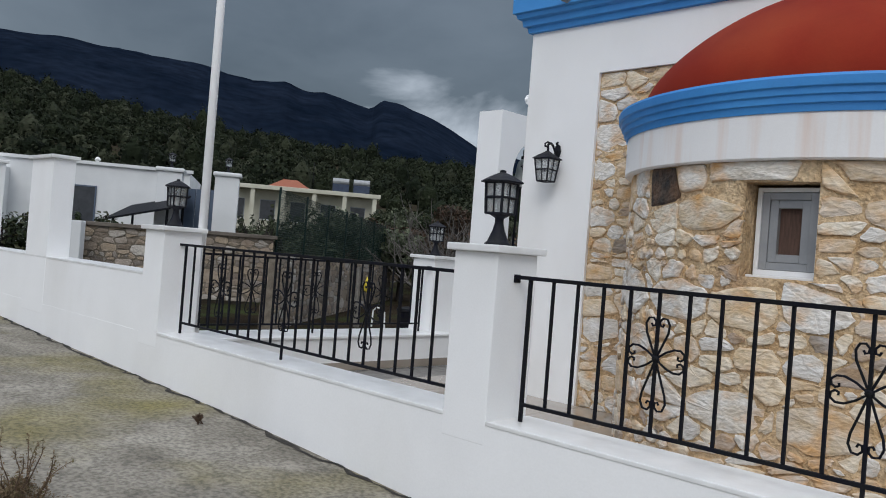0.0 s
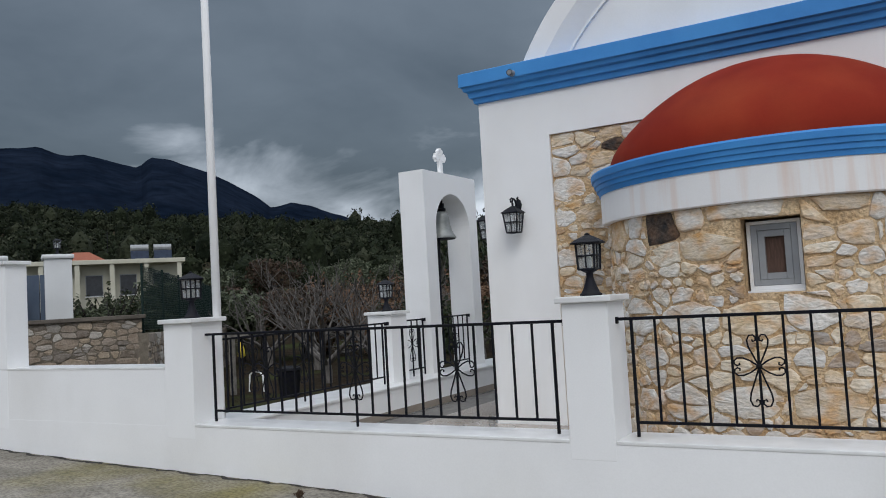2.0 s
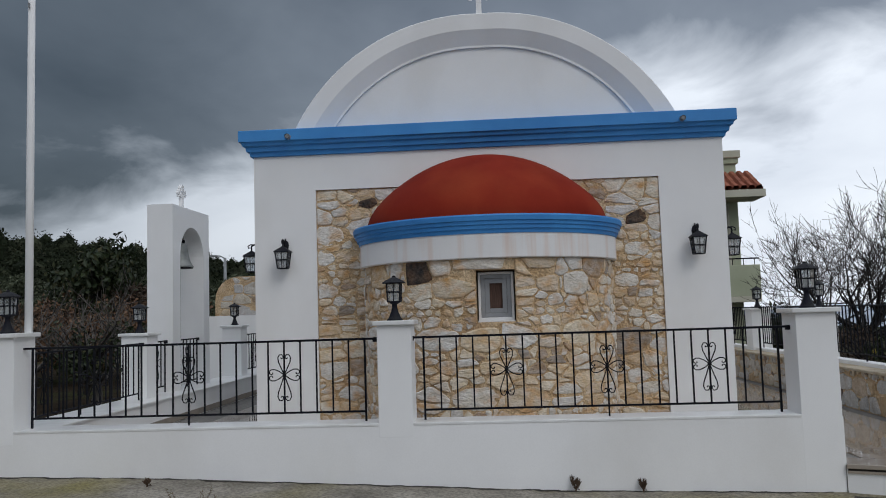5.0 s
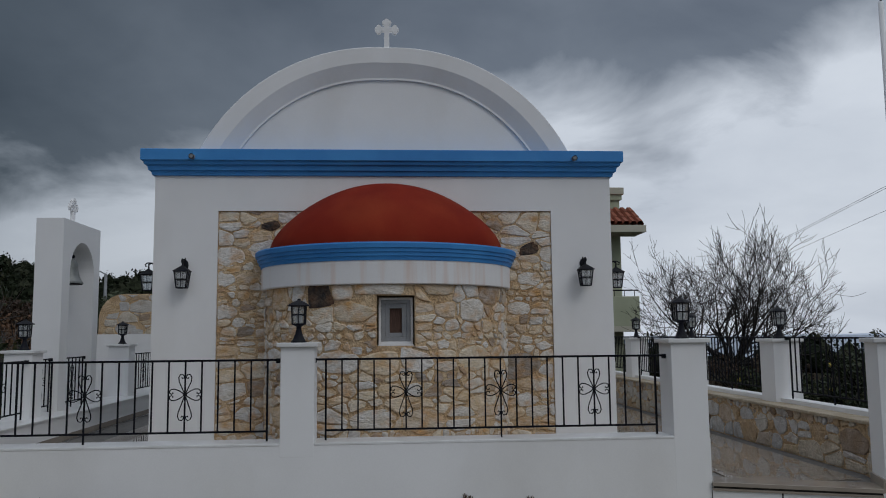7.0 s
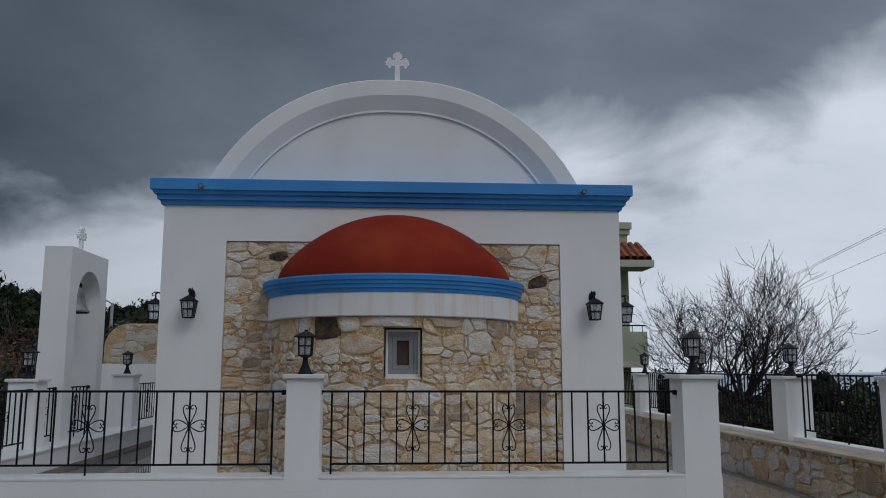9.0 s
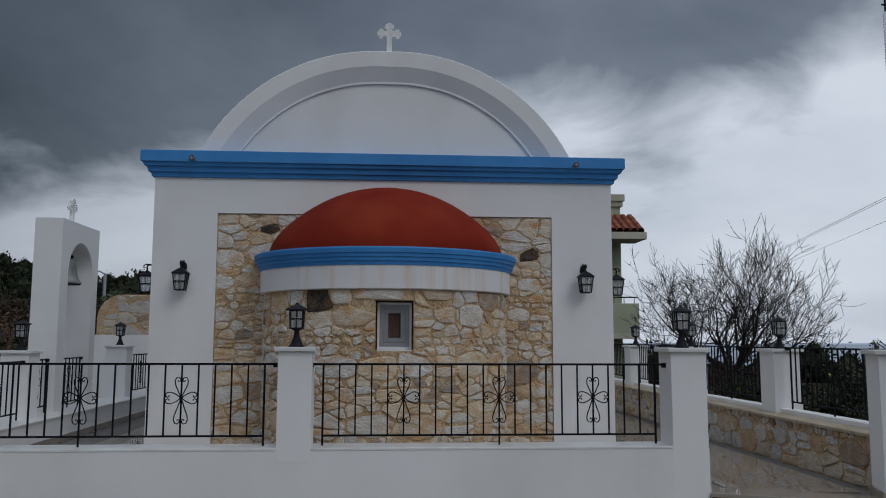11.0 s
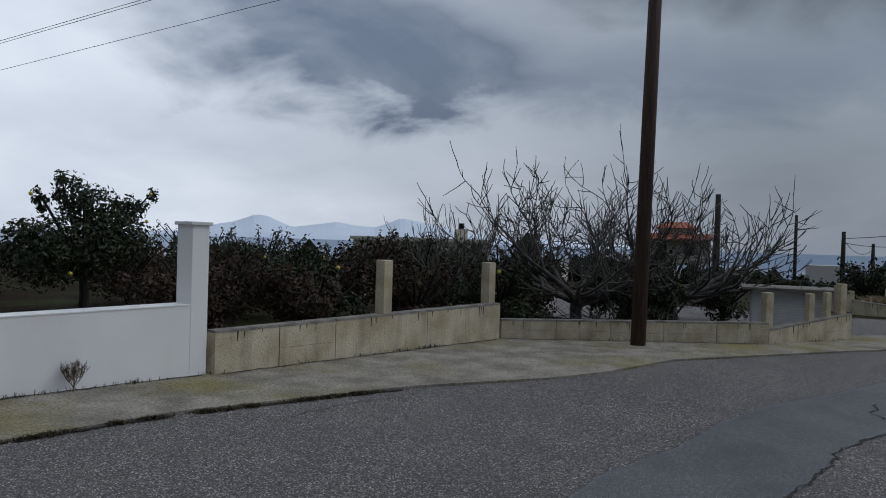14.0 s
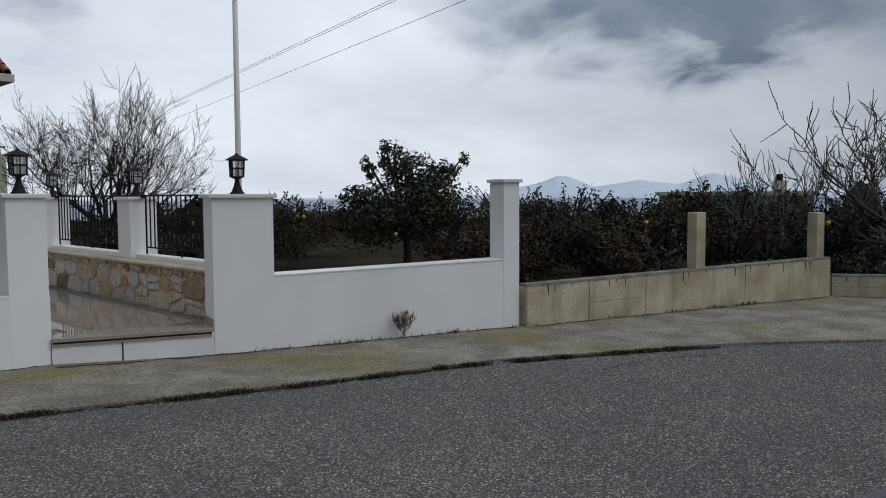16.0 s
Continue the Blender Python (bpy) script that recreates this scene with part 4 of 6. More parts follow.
add_box(bm, -0.05, 0.05, -0.025, 0.025, 0.45, 0.53, 0.015)
add_box(bm, -0.03, 0.03, -0.02, 0.02, 0.53, 0.64, 0.008)
part("headstock", bm, IRON, bell, "black iron headstock")
part("rope", tube([(0.0, -0.10, 0.0), (0.0, -0.14, -0.6), (0.01, -0.16, -1.2), (0.0, -0.17, -1.85)], 0.018, 6), IRON, bell)

# ---- east side: gate, stone parapet ----
GD = -17.2   # bearing of the wall east of the gate
gate_pier = pier((4.42, -3.50), 0.62, 0.42, -0.6, 1.335, "broad white gate pier with a marble cap", turn=GD)
part("plinth", box(-0.02, 0.0, -0.005, 0.42, -0.3, 0.085, 0.003), TILE, gate_pier)
put_lantern(4.77, -3.40, 1.334, GD)
wall_e = thing("east_wall", (4.42, -3.50, 0), "low white rendered wall beside the gate", "wall", kind="structure", turn=GD)
for name_, bm, mat_ in (("wall_body", box(0.62, 3.40, 0.004, 0.30, -0.7, 0.535), WHITE), ("coping", box(0.62, 3.40, -0.002, 0.31, 0.535, 0.552, 0.004), MARBLE)):
    for v_ in bm.verts:
        if v_.co.z > 0.3:   # the top rises towards the end pier
            v_.co.z -= 0.05 * (3.40 - v_.co.x) / 2.78
    part(name_, bm, mat_, wall_e)
ex, ey = 4.42 + 3.40 * math.cos(radians(GD)), -3.50 + 3.40 * math.sin(radians(GD))
pier((ex, ey), 0.22, 0.32, -0.7, 1.50, "white rendered pier that ends the wall", turn=GD, cap=0.03)

# gate step and court floor
verts, faces = prism([(3.05, -2.95), (4.47, -3.50), (4.85, -2.2), (4.62, 9.2), (-4.46, 9.2), (-4.46, -2.62), (3.0, -2.62)], -0.62, -0.012)
court = part("court_floor", (verts, faces), GROUT)
tagged(court, "polished beige tiles wet with rain", "floor", kind="structure")
step = thing("gate_step", (3.045, -2.955, 0), "pale marble threshold on a white riser", "step", kind="structure")
sd = math.degrees(math.atan2(-0.545, 1.375))
bm = box(0.012, 1.46, -0.03, 0.30, -0.035, 0.004, 0.005)
bmesh.ops.transform(bm, verts=bm.verts[:], matrix=pose(0, 0, 0, 0, 0, sd))
part("threshold", bm, TILE, step)
bm = box(0.012, 1.475, -0.008, 0.05, -0.6, -0.036)
bmesh.ops.transform(bm, verts=bm.verts[:], matrix=pose(0, 0, 0, 0, 0, sd))
part("riser", bm, WHITE, step)
# dark strip between the slabs paints the edge's dirt and the nosing's shadow
for name_, args_, mat_ in (("riser_joint", (0.615, 0.63, -0.0095, 0.0, -0.30, -0.04), CRACK), ("slab_edge", (0.02, 1.45, -0.018, -0.008, -0.052, -0.036), CRACK), ("lower_slab", (0.015, 1.455, -0.022, -0.008, -0.075, -0.053), TILE)):
    bm = box(*args_)
    bmesh.ops.transform(bm, verts=bm.verts[:], matrix=pose(0, 0, 0, 0, 0, sd))
    part(name_, bm, mat_, step)

parapet_e = part("east_parapet", box(4.70, 4.98, -3.05, 8.6, -0.5, 0.49), MORTAR)
tagged(parapet_e, "low rubble stone parapet with white coping", "wall", kind="structure")
COPING_STONE = material("pale_stone_coping", (0.42, 0.34, 0.23), (0.56, 0.48, 0.36), 5, 0.85, 0.2, 40)
for k in range(14):
    part("coping_slab", box(4.655, 4.93, -3.0 + k * 0.83, -3.0 + k * 0.83 + 0.82, 0.49, 0.525, 0.008), COPING_STONE, parapet_e)
part("kerb", box(4.93, 5.12, -3.0, 8.6, -0.4, 0.575, 0.006), WHITE, parapet_e)
for y in (-0.62, 2.4, 5.4):
    pier((4.86, y), 0.36, 0.38, 0.52, 1.315, PB)
    put_lantern(5.04, y + 0.19, 1.314)
for a, b in ((-2.75, -0.74), (-0.1, 2.28), (2.92, 5.28), (5.92, 8.4)):
    railing((5.02, a), (5.02, b), 0.575, max(4, round((b - a) / 0.115)), (round((b - a) / 0.23),), "black iron railing with a heart scroll", over=(0.08, 0.08))

# flag poles
def flag_pole(x, y, z0, z1, r, label, cross):
    t = thing("flag_pole", (x, y, z0), label, "flag pole", "flag poles")
    h = z1 - z0
    part("pole", tube([(0, 0, 0), (0, 0, h * 0.5), (0, 0, h)], [r, r * 0.92, r * 0.75], 14), WHITE, t, smooth=True)
    part("base_plate", lathe([(r * 2.6, 0), (r * 2.6, 0.015), (r * 1.3, 0.03)], 14), WHITE, t)
    part("cleat", box(-0.008, 0.008, -r - 0.02, -r + 0.002, h * 0.72, h * 0.72 + 0.05, 0.003), PIPE, t)
    if cross:
        bm = box(-0.008, 0.008, -0.006, 0.006, h, h + 0.14)
        add_box(bm, -0.04, 0.04, -0.005, 0.005, h + 0.075, h + 0.092)
        part("cross", bm, IRON, t)
    return t


flag_pole(-4.50, -2.55, 0.0, 6.4, 0.040, "tall white flag pole behind the front wall", False)
flag_pole(5.13, -2.83, 0.0, 4.80, 0.034, "slim white flag pole with a small cross on top", True)


# ---- far land ----
SEA = material("sea", (0.10, 0.17, 0.27), (0.13, 0.21, 0.32), 0.002, 0.35, 0.0, 0.01)
# the haze over the bay is painted into this pale blue
HAZE_BLUE = material("far_mountain_haze", (0.62, 0.69, 0.79), (0.68, 0.75, 0.84), 0.002, 1.0, 0.0, 0.01, shine=0.0)
# dark navy base colour carries the blue of the distant air
MOUNTAIN = material("mountain_distance_blue", (0.006, 0.011, 0.021), (0.013, 0.020, 0.035), 0.006, 1.0, 0.45, 0.035, detail=8, shine=0.0)


def ridge(name, profile, dist, depth, mat, base, rough, label, seed):
    """A mountain range round the place: bearings and heights in degrees, at that distance."""
    azs = np.arange(profile[0][0], profile[-1][0] + 0.01, 0.35)
    verts, faces = [], []
    rows = 7
    for j in range(rows):
        f = j / (rows - 1)
        for a in azs:
            el = np.interp(a, [p for p, _ in profile], [e for _, e in profile])
            rr = dist - depth * (1 - f)
            top = math.tan(radians(el)) * dist
            wob = noise.fractal((a * 0.35 + seed, j * 0.7, seed), 0.9, 2.1, 5) * rough * dist * 0.01 * (0.4 + f)
            verts.append((0.2 + rr * math.sin(radians(a)), -10.5 + rr * math.cos(radians(a)), base + (top - base) * f ** 0.8 + wob))
    n = len(azs)
    for j in range(rows - 1):
        for k in range(n - 1):
            a = j * n + k
            faces.append((a, a + 1, a + n + 1, a + n))
    return tagged(part(name, (verts, faces), mat), label, "mountains", kind="structure")


ridge("mountain_backdrop", [(-140, 8), (-110, 11), (-80, 11.7), (-74.5, 11.6), (-71, 11.9), (-67, 11.7), (-64.5, 11.65), (-60.8, 11.2), (-58.9, 10.9), (-56.6, 11.05), (-55.2, 10.6), (-54.0, 10.6), (-52.3, 10.2), (-51.2, 9.9), (-50.6, 9.75), (-49.8, 10.5), (-48.5, 10.4), (-47.1, 9.95), (-45.5, 9.2), (-43.4, 8.05), (-42.0, 7.1), (-40.6, 7.25), (-39.3, 6.95), (-37.8, 6.4), (-36.3, 5.9), (-33, 4.8), (-29, 3.6), (-24, 2.0), (-18, 0.5)], 2200, 1200, MOUNTAIN, -20, 0.22, "mountain range under the storm clouds, distance haze painted in as dark blue", 3.1)
ridge("distance_backdrop", [(20, -0.2), (33, -0.15), (40, -0.1), (46, 0.0), (48.6, 0.15), (50.3, 0.6), (51.6, 0.85), (53.0, 1.38), (53.8, 1.3), (54.8, 0.85), (55.5, 0.55), (57.2, 0.8), (58.6, 1.05), (59.8, 0.85), (61.2, 0.72), (62.2, 1.05), (63.2, 1.45), (64.4, 1.2), (65.6, 1.0), (68.2, 0.45), (72, 0.3), (78, 0.05), (84, -0.2), (97, -0.3)], 4400, 250, HAZE_BLUE, -16, 0.05, "far mountains across the bay, pale blue haze painted in", 8.7)
sea = part("sea", ([(250, -2600, -16), (4850, -2600, -16), (4850, 4700, -16), (-300, 4700, -16), (250, 500, -16)], [(0, 1, 2, 3, 4)]), SEA)
tagged(sea, "grey-blue sea out to the horizon", "sea", kind="structure")


# ---- plants ----
LEAF_DARK = material("citrus_leaf", (0.013, 0.023, 0.009), (0.038, 0.056, 0.018), 3, 0.55, 0.1, 30, vary=("island", [(0.0, (0.007, 0.012, 0.005)), (0.7, (0.024, 0.038, 0.012)), (1.0, (0.075, 0.062, 0.025))], 0.7), shine=0.3)
LEAF_OLIVE = material("olive_leaf", (0.042, 0.055, 0.030), (0.095, 0.112, 0.066), 2, 0.8, 0.1, 30, vary=("island", [(0.0, (0.018, 0.027, 0.013)), (1.0, (0.135, 0.150, 0.098))], 0.7), shine=0.2)
LEAF_BROWN = material("brown_scrub", (0.034, 0.022, 0.013), (0.062, 0.036, 0.021), 2, 0.85, 0.1, 30, vary=("island", [(0.0, (0.018, 0.014, 0.008)), (0.5, (0.070, 0.036, 0.020)), (1.0, (0.044, 0.042, 0.020))], 0.7))
PINE = material("pine_wood", (0.009, 0.014, 0.008), (0.034, 0.042, 0.022), 0.05, 0.95, 0.4, 1.4, vary=("island", [(0.0, (0.006, 0.010, 0.005)), (0.7, (0.024, 0.032, 0.016)), (1.0, (0.085, 0.090, 0.058))], 0.55), dist=0.5, shine=0.1)
BARK_GREY = material("grey_bark", (0.075, 0.066, 0.060), (0.16, 0.146, 0.132), 12, 0.9, 0.3, 50, stretch=(1, 1, 0.3))
# grey bark again, with the dark of backlit limbs put into its colour
BARK_BACKLIT = material("backlit_grey_bark", (0.045, 0.040, 0.037), (0.105, 0.096, 0.088), 12, 0.9, 0.3, 50, stretch=(1, 1, 0.3))
BARK_DARK = material("dark_bark", (0.016, 0.013, 0.012), (0.034, 0.028, 0.025), 12, 0.9, 0.3, 50, stretch=(1, 1, 0.3))
BARK_BROWN = material("dry_stem", (0.075, 0.045, 0.028), (0.14, 0.09, 0.055), 12, 0.9, 0.2, 50)
GRASS = material("green_grass", (0.045, 0.092, 0.016), (0.100, 0.165, 0.036), 1.5, 0.7, 0.1, 30, vary=("island", [(0.0, (0.020, 0.050, 0.009)), (0.65, (0.090, 0.165, 0.030)), (1.0, (0.26, 0.27, 0.13))], 0.65), shine=0.2)
DRYGRASS = material("dry_grass", (0.17, 0.125, 0.06), (0.26, 0.20, 0.105), 3, 0.8, 0.1, 30, vary=("island", [(0.0, (0.12, 0.09, 0.045)), (1.0, (0.28, 0.22, 0.12))], 0.6))
DRYGRASS_DARK = material("withered_weed", (0.035, 0.026, 0.016), (0.075, 0.055, 0.032), 3, 0.9, 0.1, 30, vary=("island", [(0.0, (0.03, 0.022, 0.014)), (0.8, (0.08, 0.06, 0.03)), (1.0, (0.06, 0.08, 0.025))], 0.6))
FRUIT = material("yellow_fruit", (0.55, 0.42, 0.05), (0.62, 0.50, 0.08), 8, 0.5, 0.05, 40)


def leaves(blobs, count, size, seed, long=1.7, up=0.3):
    """Small folded leaves in a shell through the given (x, y, z, rx, ry, rz) bodies."""
    rng = np.random.default_rng(seed)
    vol = np.array([b[3] * b[4] * b[5] for b in blobs]) ** 0.67
    pick = rng.choice(len(blobs), count, p=vol / vol.sum())
    bl = np.array(blobs)[pick]
    d = rng.normal(size=(count, 3))
    d /= np.linalg.norm(d, axis=1)[:, None]
    rad = rng.uniform(0.35, 1.0, count) ** 0.5 * rng.uniform(0.75, 1.12, count)
    c = bl[:, :3] + d * bl[:, 3:] * rad[:, None]
    nrm = d + rng.normal(scale=0.7, size=(count, 3)) + [0, 0, up]
    nrm /= np.linalg.norm(nrm, axis=1)[:, None]
    a = np.cross(nrm, rng.normal(size=(count, 3)))
    a /= np.linalg.norm(a, axis=1)[:, None]
    b = np.cross(nrm, a)
    s = size * rng.uniform(0.6, 1.3, count)[:, None]
    tip, tail = c + a * s * long * 0.5, c - a * s * long * 0.5
    l, r = c + b * s * 0.42 + nrm * s * 0.12, c - b * s * 0.42 + nrm * s * 0.12
    verts = np.stack([tail, r, tip, l], 1).reshape(-1, 3)
    i = np.arange(count) * 4
    faces = np.concatenate([np.stack([i, i + 1, i + 2], 1), np.stack([i, i + 2, i + 3], 1)])
    return verts.tolist(), faces.tolist()


def branch_mesh(bm, start, direction, length, radius, depth, rng, spread=0.6, lift=0.15, twigs=3, sides=6, bend=0.25, ratio=0.72, least=0.006):
    """A limb that bends, tapers and forks."""
    pts, rads = [Vector(start)], [radius]
    d = Vector(direction).normalized()
    n = 5
    for i in range(n):
        d = (d + Vector((rng.uniform(-bend, bend), rng.uniform(-bend, bend), rng.uniform(-bend, bend) + lift)) * 0.5).normalized()
        pts.append(pts[-1] + d * length / n)
        rads.append(max(least * 0.6, radius * (1 - (i + 1) / n * (1 - ratio * 0.8))))
    add_tube(bm, pts, rads, sides, caps=False)
    if depth <= 0:
        return
    for k in range(twigs):
        at = rng.uniform(0.3, 0.95) if k else 1.0
        i = min(n - 1, int(at * n))
        p = pts[i].lerp(pts[i + 1], at * n - i) if at < 1 else pts[-1]
        ax = Vector((rng.uniform(-1, 1), rng.uniform(-1, 1), rng.uniform(-0.6, 0.9)))
        nd = (d + ax.normalized() * spread * (0.5 if k == 0 else 1.3)).normalized()
        branch_mesh(bm, p, nd, length * rng.uniform(0.55, 0.85), max(least, rads[i] * 0.68), depth - 1, rng, spread, lift, twigs, max(3, sides - 1), bend, ratio, least)


def bare_tree(name, place, height, limbs, label, mat, seed, lean=(0, 0), trunk_r=0.12, trunk_h=0.8, spread=0.6, lift=0.2, depth=4, out=0.8, twigs=3, least=0.006):
    rng = random.Random(seed)
    t = thing(name, place, label, "tree")
    bm = bmesh.new()
    top = Vector((lean[0], lean[1], trunk_h))
    add_tube(bm, [(0, 0, -0.25), (0, 0, 0.05), top * 0.5 + Vector((0.03, 0.02, 0)), top], [trunk_r * 1.5, trunk_r * 1.15, trunk_r, trunk_r * 0.92], 10)
    part("trunk", bm, mat, t, smooth=True)
    for i in range(limbs):
        o = out[i % 3] if isinstance(out, tuple) else out
        a = 2 * math.pi * (i + rng.uniform(-0.3, 0.3)) / limbs
        bm = bmesh.new()
        branch_mesh(bm, top * rng.uniform(0.75, 1.0), (math.cos(a) * o, math.sin(a) * o, rng.uniform(0.5, 1.0)), height * rng.uniform(0.33, 0.42), trunk_r * 0.55, depth, rng, spread, lift, twigs, 6, 0.3, 0.7, least)
        part("limb", bm, mat, t, smooth=True)
    return t


def leafy_tree(name, place, blobs, count, size, mat, label, seed, trunk=(0.09, 1.0), category="tree", bark=None, fruit=0):
    rng = random.Random(seed)
    t = thing(name, place, label, category)
    bm = bmesh.new()
    add_tube(bm, [(0, 0, -0.3), (0.02, 0, trunk[1] * 0.5), (0, 0.03, trunk[1])], [trunk[0] * 1.3, trunk[0], trunk[0] * 0.8], 8)
    for b in blobs:
        add_tube(bm, [(0, 0.02, trunk[1] * 0.8), (b[0] * 0.5, b[1] * 0.5, (trunk[1] + b[2]) * 0.52), (b[0], b[1], b[2] + b[5] * 0.5)], [trunk[0] * 0.6, trunk[0] * 0.4, 0.01], 6)
    part("trunk", bm, bark or BARK_DARK, t)
    part("crown", leaves(blobs, count, size, seed), mat, t)
    for _ in range(fruit):
        b = rng.choice(blobs)
        a, z = rng.uniform(0, 6.28), rng.uniform(-0.6, 0.5)
        bm = bmesh.new()
        bmesh.ops.create_icosphere(bm, subdivisions=1, radius=0.045)
        f = part("fruit", bm, FRUIT, t, smooth=True)
        f.location = (b[0] + b[3] * math.cos(a) * 0.97, b[1] + b[4] * math.sin(a) * 0.97, b[2] + b[5] * z)
    return t


# wooded hill: crowns past counting, one body of stuff
def wood_body(count, seed, spot, size, per, core=0.72):
    """Lumpy dark crowns wrapped in loose tufts; spot(rng) gives a foot (x, y, r)."""
    rng = random.Random(seed)
    nr = np.random.default_rng(seed)
    ico = bmesh.new()
    bmesh.ops.create_icosphere(ico, subdivisions=1, radius=1.0)
    base = np.array([v.co[:] for v in ico.verts])
    tri = np.array([[v.index for v in f.verts] for f in ico.faces])
    ico.free()
    V, F, o = [], [], 0
    for _ in range(count):
        foot = spot(rng)
        if foot is None:
            continue
        x, y, r = foot
        s = rng.uniform(*size) * (0.7 + r / 500)
        tall = rng.uniform(0.75, 1.2) + (0.8 if rng.random() < 0.10 else 0)
        c = np.array((x, y, land_z(x, y) + s * tall * 0.55))
        ext = np.array([s, s, s * tall])
        V.append(base * ext * core + c)
        F.append(tri + o)
        o += len(base)
        d = nr.normal(size=(per, 3))
        d /= np.linalg.norm(d, axis=1)[:, None]
        d[:, 2] = np.abs(d[:, 2]) * 0.9 + d[:, 2] * 0.1
        p = c + d * ext * nr.uniform(0.7, 1.12, (per, 1))
        u = nr.normal(size=(per, 3))
        w = np.cross(d + 0.6 * nr.normal(size=(per, 3)), u)
        k = s * 0.13 * nr.uniform(0.5, 1.3, (per, 1))
        u *= k / np.linalg.norm(u, axis=1)[:, None]
        w *= k / np.linalg.norm(w, axis=1)[:, None]
        V.append(np.stack([p - u, p + w * 0.8, p + u * 1.1, p - w * 0.7], 1).reshape(-1, 3))
        i = o + np.arange(per) * 4
        F.append(np.concatenate([np.stack([i, i + 1, i + 2], 1), np.stack([i, i + 2, i + 3], 1)]))
        o += per * 4
    return np.concatenate(V).tolist(), np.concatenate(F).tolist()


def hill_spot(rng):
    az, r = radians(rng.uniform(-112, 4)), 80 + 350 * rng.random() ** 0.75
    return 0.2 + r * math.sin(az), -10.5 + r * math.cos(az), r


wood = part("hillside_wood", wood_body(3400, 5, hill_spot, (1.3, 2.9), 110, 0.84), PINE, None)
tagged(wood, "dark pine and scrub wood covering the hillside", "woods", kind="stuff")

# olive and scrub belt in front of the hill
OL = []
for i, (mat, cat) in enumerate(((LEAF_OLIVE, "olive"), (LEAF_OLIVE, "olive"), (LEAF_BROWN, "brown"), (LEAF_DARK, "dark"))):
    rng = random.Random(40 + i)
    blobs = [(rng.uniform(-1.2, 1.2), rng.uniform(-1.2, 1.2), rng.uniform(1.7, 3.0), rng.uniform(0.7, 1.2), rng.uniform(0.7, 1.2), rng.uniform(0.5, 0.9)) for _ in range(9)]
    lab = {"olive": "grey-green olive tree on the rising ground", "brown": "rust-brown leafless scrub tree", "dark": "dark green tree on the slope"}[cat]
    name = {"olive": "olive_tree", "brown": "scrub_tree", "dark": "dark_tree"}[cat]
    OL.append(leafy_tree(name, (-14 + 5 * i, 34 + 3 * i, land_z(-14 + 5 * i, 34 + 3 * i) - 0.1), blobs, 2200, 0.17, mat, lab, 70 + i, (0.14, 1.4)))
rng = random.Random(11)
for i in range(86):
    az, r = radians(rng.uniform(-66, 3)), rng.uniform(34, 92)
    x, y = 0.2 + r * math.sin(az), -10.5 + r * math.cos(az)
    if (-58 < math.degrees(az) < -46 and r > 44) or (x < -13 and y < 12):
        continue
    brown = -45 < math.degrees(az) < -20 and r < 66
    src = OL[2] if brown and rng.random() < 0.6 else OL[rng.choice((0, 1, 0, 1, 3))]
    k = rng.uniform(0.75, 1.15)
    c = copy_thing(src, pose(x, y, land_z(x, y) - 0.1, 0, 0, rng.uniform(0, 360)))
    c.scale = (k, k, k * rng.uniform(0.8, 1.05))

big_dark = copy_thing(OL[3], pose(-22.5, 33.5, land_z(-22.5, 33.5) - 0.1, 0, 0, 40))
big_dark.scale = (1.25, 1.25, 1.7)

# bare trees west of the court
rng = random.Random(21)
for i, (az, r, h) in enumerate(((-38.5, 33, 3.6), (-35, 30, 3.6), (-33.5, 25, 3.8), (-31, 28, 3.8), (-27, 25, 3.4), (-24, 29, 3.6))):
    x, y = 0.2 + r * math.sin(radians(az)), -10.5 + r * math.cos(radians(az))
    bare_tree("fig_tree", (x, y, land_z(x, y)), h, 5, "leafless pale-barked fig tree beyond the court", BARK_GREY, 300 + i, trunk_r=0.13, trunk_h=0.6, spread=0.75, lift=0.1, depth=3, out=1.0, least=0.012)

# bare tree beyond the east parapet
bare_tree("bare_tree", (8.7, 9.6, -0.3), 3.7, 15, "wide leafless tree with many fine twigs", BARK_DARK, 5, trunk_r=0.10, trunk_h=0.95, spread=0.78, lift=0.09, depth=5, out=(0.8, 3.0, 1.7), least=0.0060)

# citrus and bushes behind the east walls
def bush(name, x, y, z, w, h, count, size, mat, label, seed, fruit=0, deep=None):
    rng = random.Random(seed)
    deep = deep or w
    blobs = [(rng.uniform(-w, w) * 0.6, rng.uniform(-deep, deep) * 0.6, h * rng.uniform(0.25, 0.78), w * rng.uniform(0.3, 0.5), deep * rng.uniform(0.3, 0.5), h * rng.uniform(0.18, 0.28)) for _ in range(9)]
    # loose shoots that break the outline
    blobs += [(rng.uniform(-w, w) * 0.8, rng.uniform(-deep, deep) * 0.8, h * rng.uniform(0.75, 1.0), 0.09, 0.09, h * 0.16) for _ in range(16)]
    return leafy_tree(name, (x, y, z), blobs, count, size, mat, label, seed, (0.06, h * 0.35), "bush", fruit=fruit)


